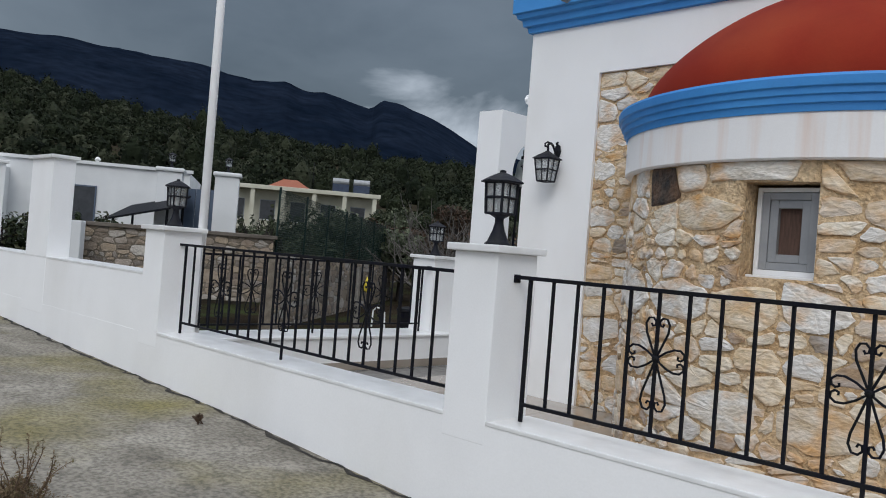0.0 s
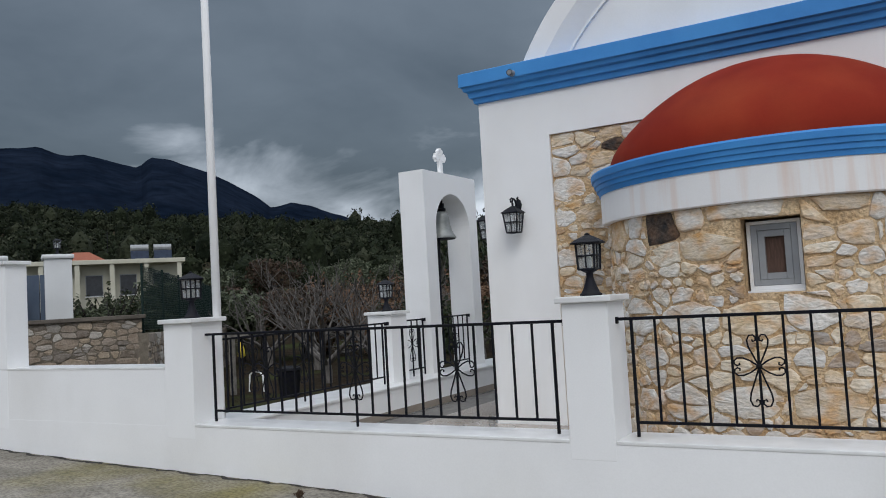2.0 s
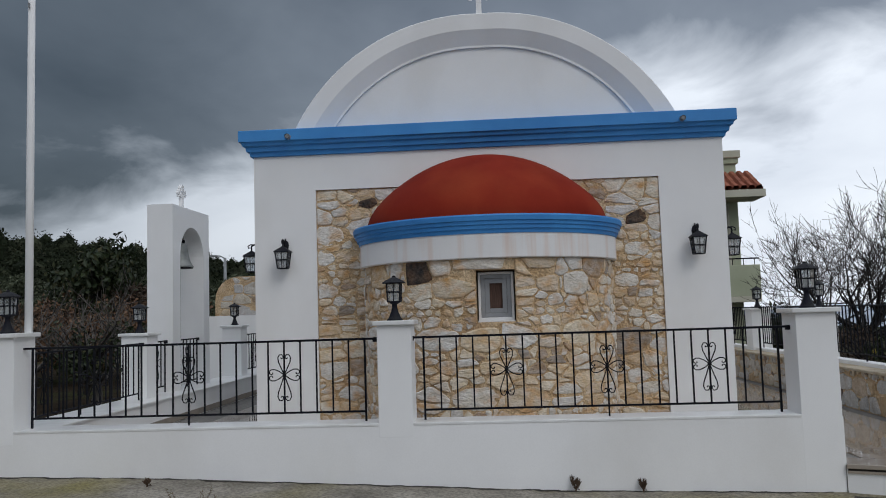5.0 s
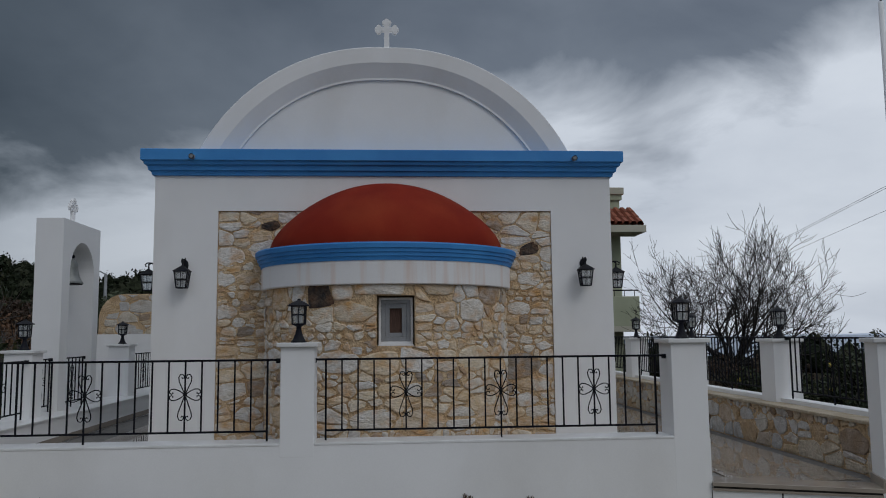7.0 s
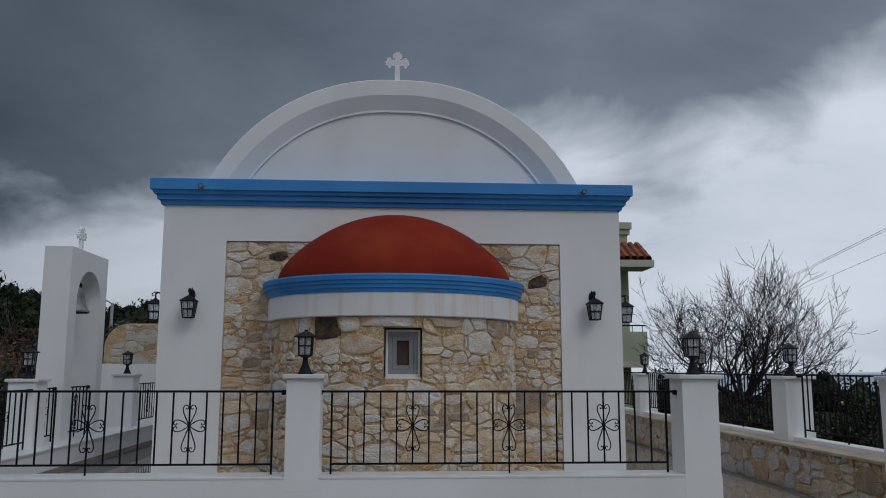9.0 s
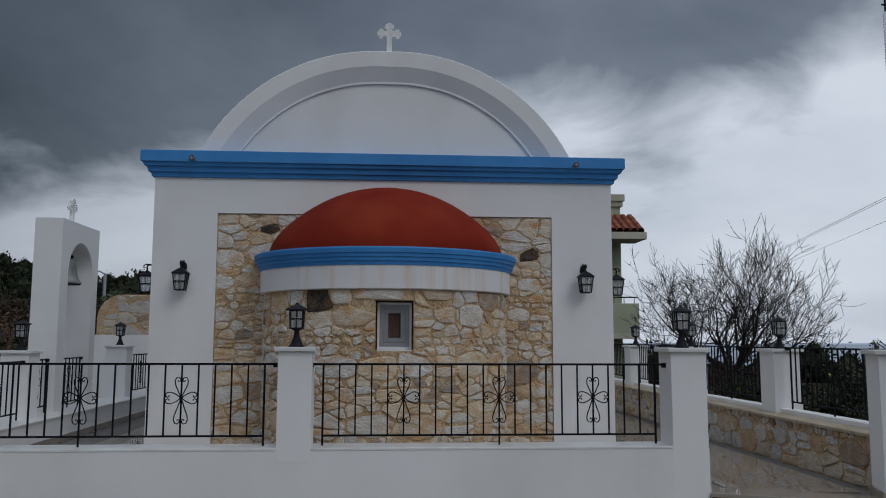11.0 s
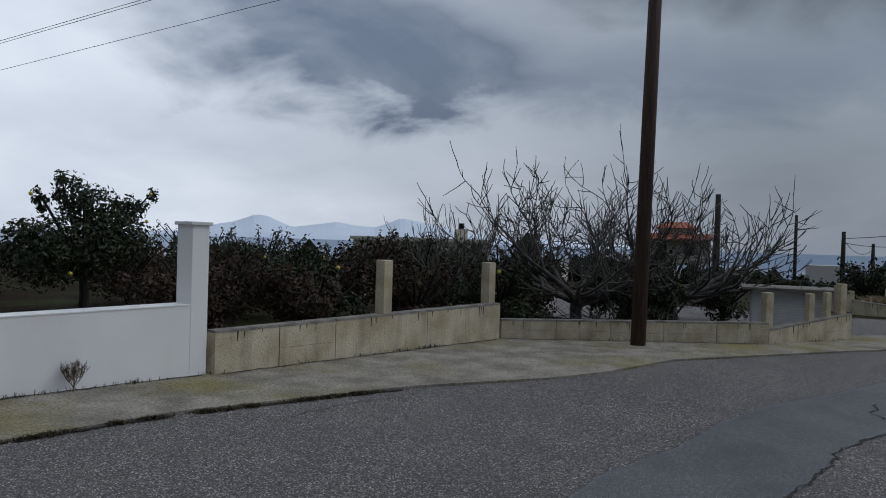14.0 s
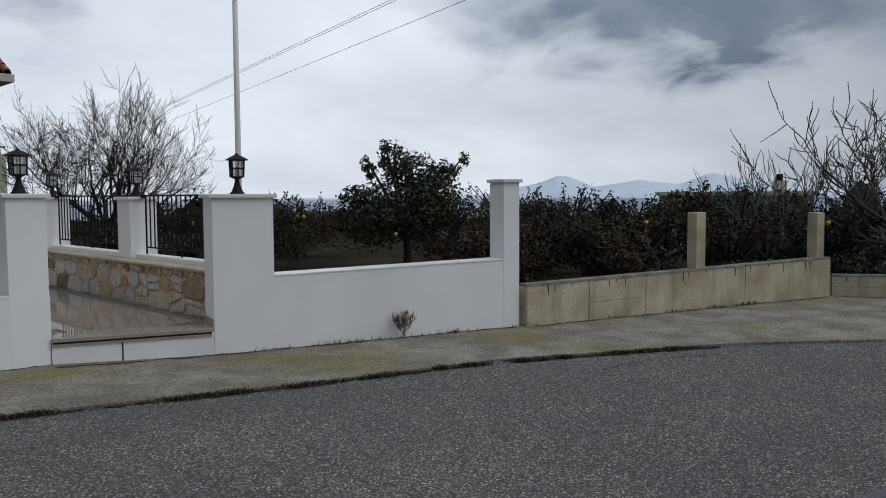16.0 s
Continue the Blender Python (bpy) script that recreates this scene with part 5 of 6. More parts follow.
def citrus_tree():
    rng = random.Random(8)
    blobs = [(0, 0, 1.5, 1.3, 1.1, 0.8), (-0.8, 0.2, 1.2, 0.9, 0.9, 0.7), (0.8, -0.1, 1.6, 0.8, 0.8, 0.6), (0.2, 0, 2.2, 0.7, 0.7, 0.5), (-0.4, 0, 2.5, 0.35, 0.4, 0.45), (1.1, 0, 2.15, 0.45, 0.4, 0.3), (1.5, 0, 2.3, 0.2, 0.2, 0.15), (-1.3, 0.2, 1.7, 0.4, 0.4, 0.25)]
    blobs += [(rng.uniform(-1.2, 1.5), rng.uniform(-0.6, 0.6), rng.uniform(2.2, 2.75), 0.13, 0.13, 0.2) for _ in range(9)]
    return leafy_tree("citrus_tree", (12.5, 2.5, -0.4), blobs, 9000, 0.062, LEAF_DARK, "dark leafy citrus tree behind the white wall", 9, (0.09, 0.9), fruit=5)


citrus_tree()
BUSHES = [(8.6, 3.5, 1.2, 1.5), (10.2, 5.0, 1.4, 1.7), (14.6, 3.4, 1.4, 1.6), (16.4, 1.0, 1.5, 1.8), (13.8, -0.4, 1.5, 1.6), (11.6, -1.4, 1.3, 1.5), (10.4, -2.3, 1.0, 1.45), (12.3, -2.9, 1.2, 1.55), (14.0, -3.0, 1.3, 1.75), (15.6, -3.6, 1.3, 1.7), (13.4, -4.6, 0.9, 1.35), (15.1, -5.6, 1.0, 1.4), (17.2, -5.4, 1.2, 1.5), (17.8, -2.4, 1.4, 1.8), (9.3, -2.9, 0.7, 1.2), (11.0, -3.9, 0.8, 1.25), (16.6, -8.2, 0.9, 1.1), (18.3, -7.4, 1.1, 1.4), (19.6, -9.3, 1.1, 1.3), (7.2, 5.5, 1.2, 1.3), (6.7, 3.0, 0.9, 1.1), (6.4, 0.8, 0.8, 1.0), (18.5, 4.5, 1.8, 1.9), (13.0, 7.5, 1.8, 1.7)]
for i, (x, y, w, h) in enumerate(BUSHES):
    brown = i in (2, 5, 6, 8, 10, 12, 14, 15, 19, 23)
    bush("citrus_bush" if not brown else "scrub_bush", x, y, -0.42, w, h, 5200, 0.050, LEAF_BROWN if brown else LEAF_DARK,
         "rust-brown scrubby bush behind the wall" if brown else "dark green citrus bush behind the wall", 500 + i, fruit=0 if brown else 3)

# fig trees over the low wall
FIG = "large leafless fig tree spreading over the low wall"
bare_tree("fig_tree", (15.9, -6.9, -0.35), 3.5, 9, FIG, BARK_BACKLIT, 61, lean=(0.1, 0.05), trunk_r=0.12, trunk_h=0.7, spread=0.95, lift=0.11, depth=4, out=(3.6, 1.4, 5.0), least=0.0105)
bare_tree("fig_tree", (17.7, -8.5, -0.35), 3.6, 9, FIG, BARK_BACKLIT, 67, lean=(-0.1, 0.1), trunk_r=0.14, trunk_h=0.7, spread=0.95, lift=0.11, depth=4, out=(3.6, 1.5, 5.0), least=0.0105)
bare_tree("fig_tree", (14.9, -4.6, -0.35), 2.5, 7, "slender leafless fig tree behind the wall", BARK_GREY, 71, trunk_r=0.08, trunk_h=0.5, spread=0.7, lift=0.25, depth=3, out=1.0, least=0.008)
bare_tree("bare_tree", (39.8, -17.7, -0.9), 3.1, 9, "round leafless tree beside the far wall", BARK_DARK, 77, trunk_r=0.16, trunk_h=1.2, spread=0.75, lift=0.2, depth=4, out=1.1, least=0.012)
bare_tree("bare_tree", (22.4, -20.2, -0.3), 2.9, 7, "pale leafless tree beside the far lane", BARK_GREY, 79, trunk_r=0.10, trunk_h=0.6, spread=0.7, lift=0.25, depth=3, out=1.1, least=0.009)
bush("dark_bush", 34.2, -20.4, -0.8, 0.9, 2.2, 1500, 0.09, LEAF_DARK, "dark evergreen bush behind the far wall", 611)
bush("dark_bush", 31.5, -12.9, -0.6, 1.0, 1.7, 1500, 0.09, LEAF_DARK, "dark evergreen bush behind the far wall", 612)
bush("dark_bush", 24.3, -20.6, -0.3, 1.3, 1.5, 1800, 0.09, LEAF_DARK, "green hedge bush beside the far lane", 613)
bush("dark_bush", 26.3, -22.4, -0.3, 1.5, 1.5, 1800, 0.09, LEAF_DARK, "green hedge bush beside the far lane", 614)


# plain between the orchard and the sea
def plain_spot(rng):
    az, r = radians(rng.uniform(8, 125)), 34 + 380 * rng.random() ** 1.3
    x, y = 0.2 + r * math.sin(az), -10.5 + r * math.cos(az)
    return None if -26 < y < -8 and x < 60 else (x, y, r)


tagged(part("plain_orchards", wood_body(1500, 9, plain_spot, (0.8, 1.6), 34), PINE), "dark orchards on the plain towards the sea", "orchards", kind="stuff")
TOWN = material("town_walls", (0.50, 0.49, 0.46), (0.66, 0.65, 0.62), 0.05, 0.9, 0.0, 1, vary=("island", [(0.0, (0.36, 0.33, 0.30)), (0.6, (0.62, 0.60, 0.57)), (1.0, (0.74, 0.73, 0.71))], 0.7))


def town(count, seed):
    rng = random.Random(seed)
    V, F = [], []
    for _ in range(count):
        az, r = radians(rng.uniform(28, 96)), rng.uniform(150, 410)
        x, y = 0.2 + r * math.sin(az), -10.5 + r * math.cos(az)
        w, d, h, z = rng.uniform(4, 10), rng.uniform(4, 8), rng.uniform(3, 6.5), land_z(x, y)
        o = len(V)
        V += [(x + sx * w / 2, y + sy * d / 2, z + sz) for sz in (-1, h) for sx, sy in ((-1, -1), (1, -1), (1, 1), (-1, 1))]
        F += [(o, o + 1, o + 5, o + 4), (o + 1, o + 2, o + 6, o + 5), (o + 2, o + 3, o + 7, o + 6), (o + 3, o, o + 4, o + 7), (o + 4, o + 5, o + 6, o + 7)]
    return V, F


tagged(part("distant_town", town(90, 3), TOWN), "pale distant houses on the plain", "town", kind="stuff")


# grass verge
def blades(count, place, h, w, seed):
    """Bent blades; place(rng) gives the foot."""
    rng = random.Random(seed)
    V, F = [], []
    for _ in range(count):
        x, y, z = place(rng)
        a, hh = rng.uniform(0, 6.28), h * rng.uniform(0.5, 1.25)
        bow = rng.uniform(0.2, 1.1)
        lx, ly = math.cos(a) * hh * bow, math.sin(a) * hh * bow
        sx, sy = -math.sin(a) * w, math.cos(a) * w
        o = len(V)
        V += [(x - sx, y - sy, z), (x + sx, y + sy, z), (x + lx * 0.4 + sx * 0.8, y + ly * 0.4 + sy * 0.8, z + hh * 0.6), (x + lx * 0.4 - sx * 0.8, y + ly * 0.4 - sy * 0.8, z + hh * 0.6), (x + lx, y + ly, z + hh * 0.95)]
        F += [(o, o + 1, o + 2, o + 3), (o + 3, o + 2, o + 4)]
    return V, F


VERGE = [(3.0, -12.0), (5.3, -12.15), (7.2, -12.35), (9.2, -12.75), (12.0, -13.4), (14.5, -14.15), (18.0, -16.2), (21.5, -19.0)]


def verge_foot(rng):
    x = rng.uniform(3.2, 21.0) if rng.random() < 0.45 else rng.uniform(4.5, 12.5)
    edge_y = np.interp(x, [p[0] for p in VERGE], [p[1] for p in VERGE])
    y = edge_y - 0.05 - 4.6 * rng.random() ** 1.25 + 0.12 * noise.noise((x * 1.5, 0, 0))
    bank = min(0.28, (edge_y - y) * 0.16)
    return x, y, -0.36 + bank + 0.08 * noise.noise((x * 0.9, y * 0.9, 3.0))


def verge_bank():
    V, F, n = [], [], 60
    for j in range(9):
        for i in range(n):
            x = 2.5 + 19 * i / (n - 1)
            e = float(np.interp(x, [p[0] for p in VERGE], [p[1] for p in VERGE]))
            off = (0.12, 0, -0.4, -0.9, -1.5, -2.2, -3.0, -4.0, -6.5)[j]
            y = e + off + 0.1 * noise.noise((x * 1.7, j, 0))
            V.append((x, y, -0.38 + min(0.28, max(0, -off) * 0.16) + 0.06 * noise.noise((x * 0.9, y * 0.9, 3.0)) - (0.05 if j == 0 else 0)))
    for j in range(8):
        for i in range(n - 1):
            a = j * n + i
            F.append((a + n, a + n + 1, a + 1, a))
    return V, F


tagged(part("verge", verge_bank(), EARTH, smooth=True), "low earth bank beside the lane", "verge", kind="structure")
tagged(part("grass", blades(70000, verge_foot, 0.11, 0.0045, 4), GRASS), "lush green grass on the verge", "grass", kind="stuff")


def edge_foot(rng):
    x = rng.uniform(3.2, 16.0)
    e = float(np.interp(x, [p[0] for p in VERGE], [p[1] for p in VERGE]))
    return x, e + rng.uniform(-0.12, 0.10), -0.33


tagged(part("dry_edge_grass", blades(2200, edge_foot, 0.09, 0.006, 14), DRYGRASS), "dry straw-coloured grass along the lane edge", "grass", kind="stuff")


TUFT = random.Random(77)
TUFTS = [(TUFT.uniform(4.6, 17.4), TUFT.uniform(0.03, 0.22)) for _ in range(34)]


def wall_foot(x):
    """The line at the foot of the east walls."""
    return float(np.interp(x, [4.5, 7.9, 13.35, 15.7, 17.6], [-3.57, -4.63, -6.27, -10.42, -11.85]))


def wall_weeds(rng):
    x0, w = rng.choice(TUFTS)
    x = x0 + rng.gauss(0, w)
    return x, wall_foot(x) - abs(rng.gauss(0, 0.03)), road_z(x) + 0.03


tagged(part("weeds", blades(420, wall_weeds, 0.055, 0.004, 24), LEAF_OLIVE), "small weeds at the foot of the walls", "weeds", kind="stuff")
SEAM = [(TUFT.uniform(1.8, 8.4), TUFT.uniform(0.03, 0.16)) for _ in range(22)]


def crack_weeds(rng):
    pts = [(2.1, -4.62), (3.7, -5.02), (5.75, -5.57), (7.3, -6.3), (8.6, -6.97)]
    x0, w = rng.choice(SEAM)
    x = x0 + rng.gauss(0, w)
    return x, float(np.interp(x, [p[0] for p in pts], [p[1] for p in pts])) + rng.gauss(0, 0.025), road_z(x) + 0.005


tagged(part("seam_weeds", blades(4200, crack_weeds, 0.036, 0.007, 34), DRYGRASS_DARK), "withered weeds in the seam beside the lane", "weeds", kind="stuff")
for i, (x, y, h, s) in enumerate(((0.74, -3.0, 0.12, 2), (1.32, -3.0, 0.10, 3), (6.33, -4.2, 0.30, 4), (-2.97, -3.3, 0.07, 5))):
    bare_tree("dry_weed", (x, y, road_z(x) + 0.03), h, 9, "dry brown weed growing from a joint", BARK_BROWN, 900 + s, trunk_r=0.006, trunk_h=h * 0.2, spread=0.7, lift=0.3, depth=3, out=0.8, least=0.003)

for i, (x, y, w, h) in enumerate(((-18.2, 2.0, 0.8, 1.5), (-17.6, 3.4, 0.6, 1.2), (-20.5, 0.6, 0.8, 1.4), (-20.6, 8.2, 0.9, 1.9), (-22.0, 9.8, 1.2, 2.2), (-19.9, 9.0, 0.8, 1.6))):
    bush("garden_bush", x, y, 0.0, w, h, 1300, 0.09, LEAF_OLIVE if i % 2 else LEAF_DARK, "green garden bush behind the stone wall", 700 + i)

for i, (x, y, w, h) in enumerate(((-8.4, 9.4, 1.2, 1.4), (-10.8, 10.6, 1.3, 1.5))):
    bush("dark_bush", x, y, -0.15, w, h, 1500, 0.085, LEAF_DARK, "dark low bush beside the court", 744 + i)
RUST_TWIG = material("rust_brown_twigs", (0.10, 0.050, 0.028), (0.19, 0.105, 0.060), 4, 0.9, 0.1, 40, vary=("island", [(0.0, (0.09, 0.05, 0.03)), (0.6, (0.21, 0.12, 0.07)), (1.0, (0.13, 0.10, 0.05))], 0.6))
for i, (x, y, w, h) in enumerate(((-20.0, 18.6, 2.2, 3.3), (-21.6, 20.4, 2.0, 3.0), (-17.6, 18.6, 2.3, 3.4), (-15.6, 19.4, 2.0, 3.1), (-13.6, 20.6, 2.2, 3.2), (-11.8, 21.4, 1.9, 2.8))):
    bush("brown_bush", x, y, land_z(x, y), w, h, 2600, 0.10, RUST_TWIG, "rust-brown winter bush below the wooded hill", 760 + i)


def dry_shrub(x, y, z, seed):
    """Brown stems with bud-like leaf clumps over a low tangle."""
    rng = random.Random(seed)
    t = thing("dry_shrub", (x, y, z), "dry brown shrub with small withered leaves on the apron", "shrub")
    for k in range(15):
        a, tall = rng.uniform(0, 2 * math.pi), rng.uniform(0.10, 0.30) if k > 5 else rng.uniform(0.28, 0.40)
        p, d = Vector((rng.gauss(0, 0.04), rng.gauss(0, 0.04), -0.02)), Vector((math.cos(a) * 0.55, math.sin(a) * 0.55, 1)).normalized()
        pts, stem, leaf = [p.copy()], bmesh.new(), bmesh.new()
        for i in range(9):
            d = (d + Vector((rng.gauss(0, 0.16), rng.gauss(0, 0.16), 0.05))).normalized()
            pts.append(pts[-1] + d * tall / 9)
        add_tube(stem, pts, [0.0042 * (1 - 0.07 * i) for i in range(10)], 5)
        part("stem", stem, BARK_BROWN, t, smooth=True)
        for i in range(1, 10):
            for c in range(9):
                q = pts[i] + Vector((rng.gauss(0, 0.007), rng.gauss(0, 0.007), rng.gauss(0, 0.010)))
                e1 = Vector((rng.gauss(0, 1), rng.gauss(0, 1), rng.gauss(0, 1))).normalized() * rng.uniform(0.004, 0.010)
                e2 = Vector((rng.gauss(0, 1), rng.gauss(0, 1), rng.gauss(0, 1))).normalized() * 0.004
                leaf.faces.new([leaf.verts.new(q + e1), leaf.verts.new(q + e2), leaf.verts.new(q - e1), leaf.verts.new(q - e2)])
        part("leaf_clump", leaf, SHRUB_LEAF, t)
    low = bmesh.new()
    for k in range(2600):
        a, r = rng.uniform(0, 2 * math.pi), abs(rng.gauss(0, 0.085))
        q = Vector((math.cos(a) * r * 1.3, math.sin(a) * r, rng.random() * 0.12 * math.exp(-(r / 0.13) ** 2)))
        e1 = Vector((rng.gauss(0, 1), rng.gauss(0, 1), rng.gauss(0, 1))).normalized() * rng.uniform(0.005, 0.016)
        e2 = Vector((rng.gauss(0, 1), rng.gauss(0, 1), rng.gauss(0, 1))).normalized() * 0.003
        low.faces.new([low.verts.new(q + e1), low.verts.new(q + e2), low.verts.new(q - e1), low.verts.new(q - e2)])
    part("tangle", low, SHRUB_LEAF, t)


SHRUB_LEAF = material("withered_leaf", (0.10, 0.065, 0.035), (0.20, 0.135, 0.075), 30, 0.9, 0.1, 60, vary=("island", [(0.0, (0.09, 0.055, 0.03)), (0.6, (0.22, 0.15, 0.085)), (1.0, (0.13, 0.13, 0.05))], 0.6))
dry_shrub(-2.02, -4.75, road_z(-2.02) + 0.03, 77)


# ---- walls along the lane ----
def lane_wall(name, a, b, z0, za, zb, thick, panels, label, mat=None):
    """A cast wall of panels from a to b (x, y), its top falling from za to zb."""
    a, b = Vector((*a, 0)), Vector((*b, 0))
    ln = (b - a).length
    t = thing(name, (a.x, a.y, 0), label, "wall", kind="structure", turn=math.degrees(math.atan2(b.y - a.y, b.x - a.x)))
    rng = random.Random(int(ln * 100))
    for i in range(panels):
        x0, x1 = ln * i / panels + 0.005, ln * (i + 1) / panels - 0.005
        zt0, zt1 = za + (zb - za) * i / panels, za + (zb - za) * (i + 1) / panels
        o = rng.uniform(-0.006, 0.006)
        v = [(x0, o, z0), (x1, o, z0), (x1, thick, z0), (x0, thick, z0), (x0, o, zt0 - 0.03), (x1, o, zt1 - 0.03), (x1, thick, zt1 - 0.03), (x0, thick, zt0 - 0.03)]
        f = [(0, 1, 5, 4), (1, 2, 6, 5), (2, 3, 7, 6), (3, 0, 4, 7), (4, 5, 6, 7), (3, 2, 1, 0)]
        pn = part("panel", (v, f), mat or OLDWALL, t)
        tp = [(x0, o - 0.004, zt0 - 0.03), (x1, o - 0.004, zt1 - 0.03), (x1, thick + 0.004, zt1 - 0.03), (x0, thick + 0.004, zt0 - 0.03), (x0, o + 0.008, zt0), (x1, o + 0.008, zt1), (x1, thick - 0.008, zt1), (x0, thick - 0.008, zt0)]
        part("wall_top", (tp, f), OLDWALL_TOP, t, "dark weathered wall top")
        zm = z0 + 0.30 + (min(zt0, zt1) - z0 - 0.30) * rng.uniform(0.42, 0.5)
        if rng.random() < 0.45:
            part("form_line", box(x0 + 0.01, x1 - 0.01, o - 0.003, o + 0.01, zm, zm + 0.0035), OLDWALL_TOP, t, "faint formwork line")
        for _ in range(3):
            xd, wd, hd = rng.uniform(x0 + 0.05, x1 - 0.07), rng.uniform(0.006, 0.02), rng.uniform(0.03, 0.13)
            zd = zt0 + (zt1 - zt0) * (xd - x0) / (x1 - x0) - 0.031
            dv = [(xd, o - 0.003, zd), (xd + wd, o - 0.003, zd), (xd + wd * 0.7, o - 0.003, zd - hd), (xd + wd * 0.3, o - 0.003, zd - hd)]
            part("drip_stain", (dv + [(q[0], o + 0.004, q[2]) for q in dv], [(3, 2, 1, 0), (4, 5, 6, 7), (0, 1, 5, 4), (1, 2, 6, 5), (2, 3, 7, 6), (3, 0, 4, 7)]), CRACK, t, "black drip stain")
    return t


def concrete_post(x, y, z0, z1, w, turn, label="weathered square concrete post"):
    t = part("concrete_post", box(-w / 2, w / 2, -w / 2, w / 2, 0, z1 - z0, 0.012), OLDWALL)
    t.matrix_world = pose(x, y, z0, 0, 0, turn)
    return tagged(t, label, "post", "concrete posts")


WL = "weathered yellowish cast concrete wall"
wdir = math.degrees(math.atan2(-1.56, 5.45))
lane_wall("lane_wall", (7.92, -4.66), (13.37, -6.22), -0.6, 0.235, 0.335, 0.2, 6, WL)
lane_wall("lane_wall", (13.38, -6.24), (15.72, -10.40), -0.6, 0.06, 0.10, 0.2, 5, WL)
lane_wall("lane_wall", (15.72, -10.40), (17.6, -11.8), -0.6, -0.02, 0.22, 0.2, 3, WL)
lane_wall("lane_wall", (17.6, -11.8), (19.6, -10.6), -0.6, 0.22, 0.25, 0.2, 2, WL)
for x, y, z1 in ((10.78, -5.34, 1.06), (13.27, -6.02, 1.02)):
    concrete_post(x, y, 0.2, z1, 0.175, wdir)
for x, y, z1, w in ((15.95, -10.35, 0.62, 0.15), (16.75, -11.05, 0.60, 0.12), (17.25, -11.35, 0.62, 0.11), (17.55, -11.6, 0.78, 0.14), (17.75, -11.55, 0.74, 0.11)):
    concrete_post(x, y, -0.2, z1, w, 40)

# roller-shutter hut behind the corner
SHUTTER = material("white_shutter", (0.62, 0.63, 0.63), (0.72, 0.73, 0.73), 2, 0.6, 0.05, 50)
hut = thing("garden_hut", (17.9, -10.75, -0.3), "small hut with a white roller shutter and flat roof", "hut", turn=-85)
part("hut_wall", box(-0.75, 0.85, 0.0, 1.2, 0, 0.88), SHUTTER, hut)
for i in range(12):
    part("slat", box(-0.62, 0.62, -0.025, -0.004, 0.06 + i * 0.055, 0.108 + i * 0.055, 0.006), SHUTTER, hut)
part("hut_roof", box(-0.95, 1.0, -0.2, 1.35, 0.88, 0.93, 0.008), OLDWALL_TOP, hut)

# far wall across the bend
far_pts = [(23.4, -12.0), (22.9, -13.3), (22.3, -14.5), (21.7, -15.6), (21.0, -16.7), (20.4, -17.6)]
for (ax, ay), (bx, by) in zip(far_pts, far_pts[1:]):
    lane_wall("far_lane_wall", (ax + 2.4, ay - 0.2), (bx + 2.4, by - 0.2), -0.6, 0.05, -0.06, 0.2, 2, "sloping grey concrete wall beyond the bend")
    concrete_post(ax + 2.45, ay - 0.2, -0.3, 0.30, 0.14, 30)
block = part("block_wall", box(-1.1, 1.1, 0, 0.25, -0.2, 0.45, 0.01), OLDWALL)
block.matrix_world = pose(17.6, -17.0, -0.3, 0, 0, -60)
tagged(block, "grey concrete block wall at the verge", "wall")
gate = thing("plank_gate", (18.0, -16.4, -0.3), "old grey plank gate leaning at the verge", "gate", turn=-50)
for i in range(7):
    part("plank", box(i * 0.14, i * 0.14 + 0.11, 0, 0.025, 0.05, 0.78 - 0.015 * i, 0.004), BARK_DARK, gate)
part("gate_rail", box(0, 0.96, 0.026, 0.06, 0.25, 0.32, 0.004), OLDWALL_TOP, gate)
for x, y, h in ((11.8, -14.9, 0.75), (12.4, -15.0, 0.6), (13.1, -15.3, 0.55), (10.9, -14.7, 0.55)):
    s_ = part("fence_stake", tube([(0, 0, -0.3), (0.01, 0.02, h * 0.5), (0.03, 0.0, h)], [0.035, 0.033, 0.03], 7), BARK_DARK)
    s_.location = (x, y, -0.15)
    tagged(s_, "dark wooden fence stake in the grass", "stake", "fence stakes")
dry = lambda r: ((lambda k: (25.6 - 2.6 * k + r.uniform(0.3, 2.2), -12.6 - 5.0 * k, -0.3))(r.random()))
tagged(part("dry_field_grass", blades(5000, dry, 0.42, 0.012, 44), DRYGRASS), "tall dry grass behind the far wall", "grass", kind="stuff")


# ---- poles and wires ----
def utility_pole(x, y, z0, h, r, label, lean=(0, 0), arm=False, mat=None):
    t = thing("utility_pole", (x, y, z0), label, "utility pole", "utility poles")
    part("pole", tube([(0, 0, -0.3), (lean[0] * 0.5, lean[1] * 0.5, h * 0.5), (lean[0], lean[1], h)], [r * 1.08, r, r * 0.82], 12), mat or WOOD_POLE, t, smooth=True)
    if arm:
        part("bracket", box(-0.06, 0.3, -0.02, 0.02, h - 0.35, h - 0.31), IRON, t)
        part("insulator", lathe([(0.03, h - 0.31), (0.045, h - 0.27), (0.02, h - 0.2)], 8), PIPE, t)
    return t


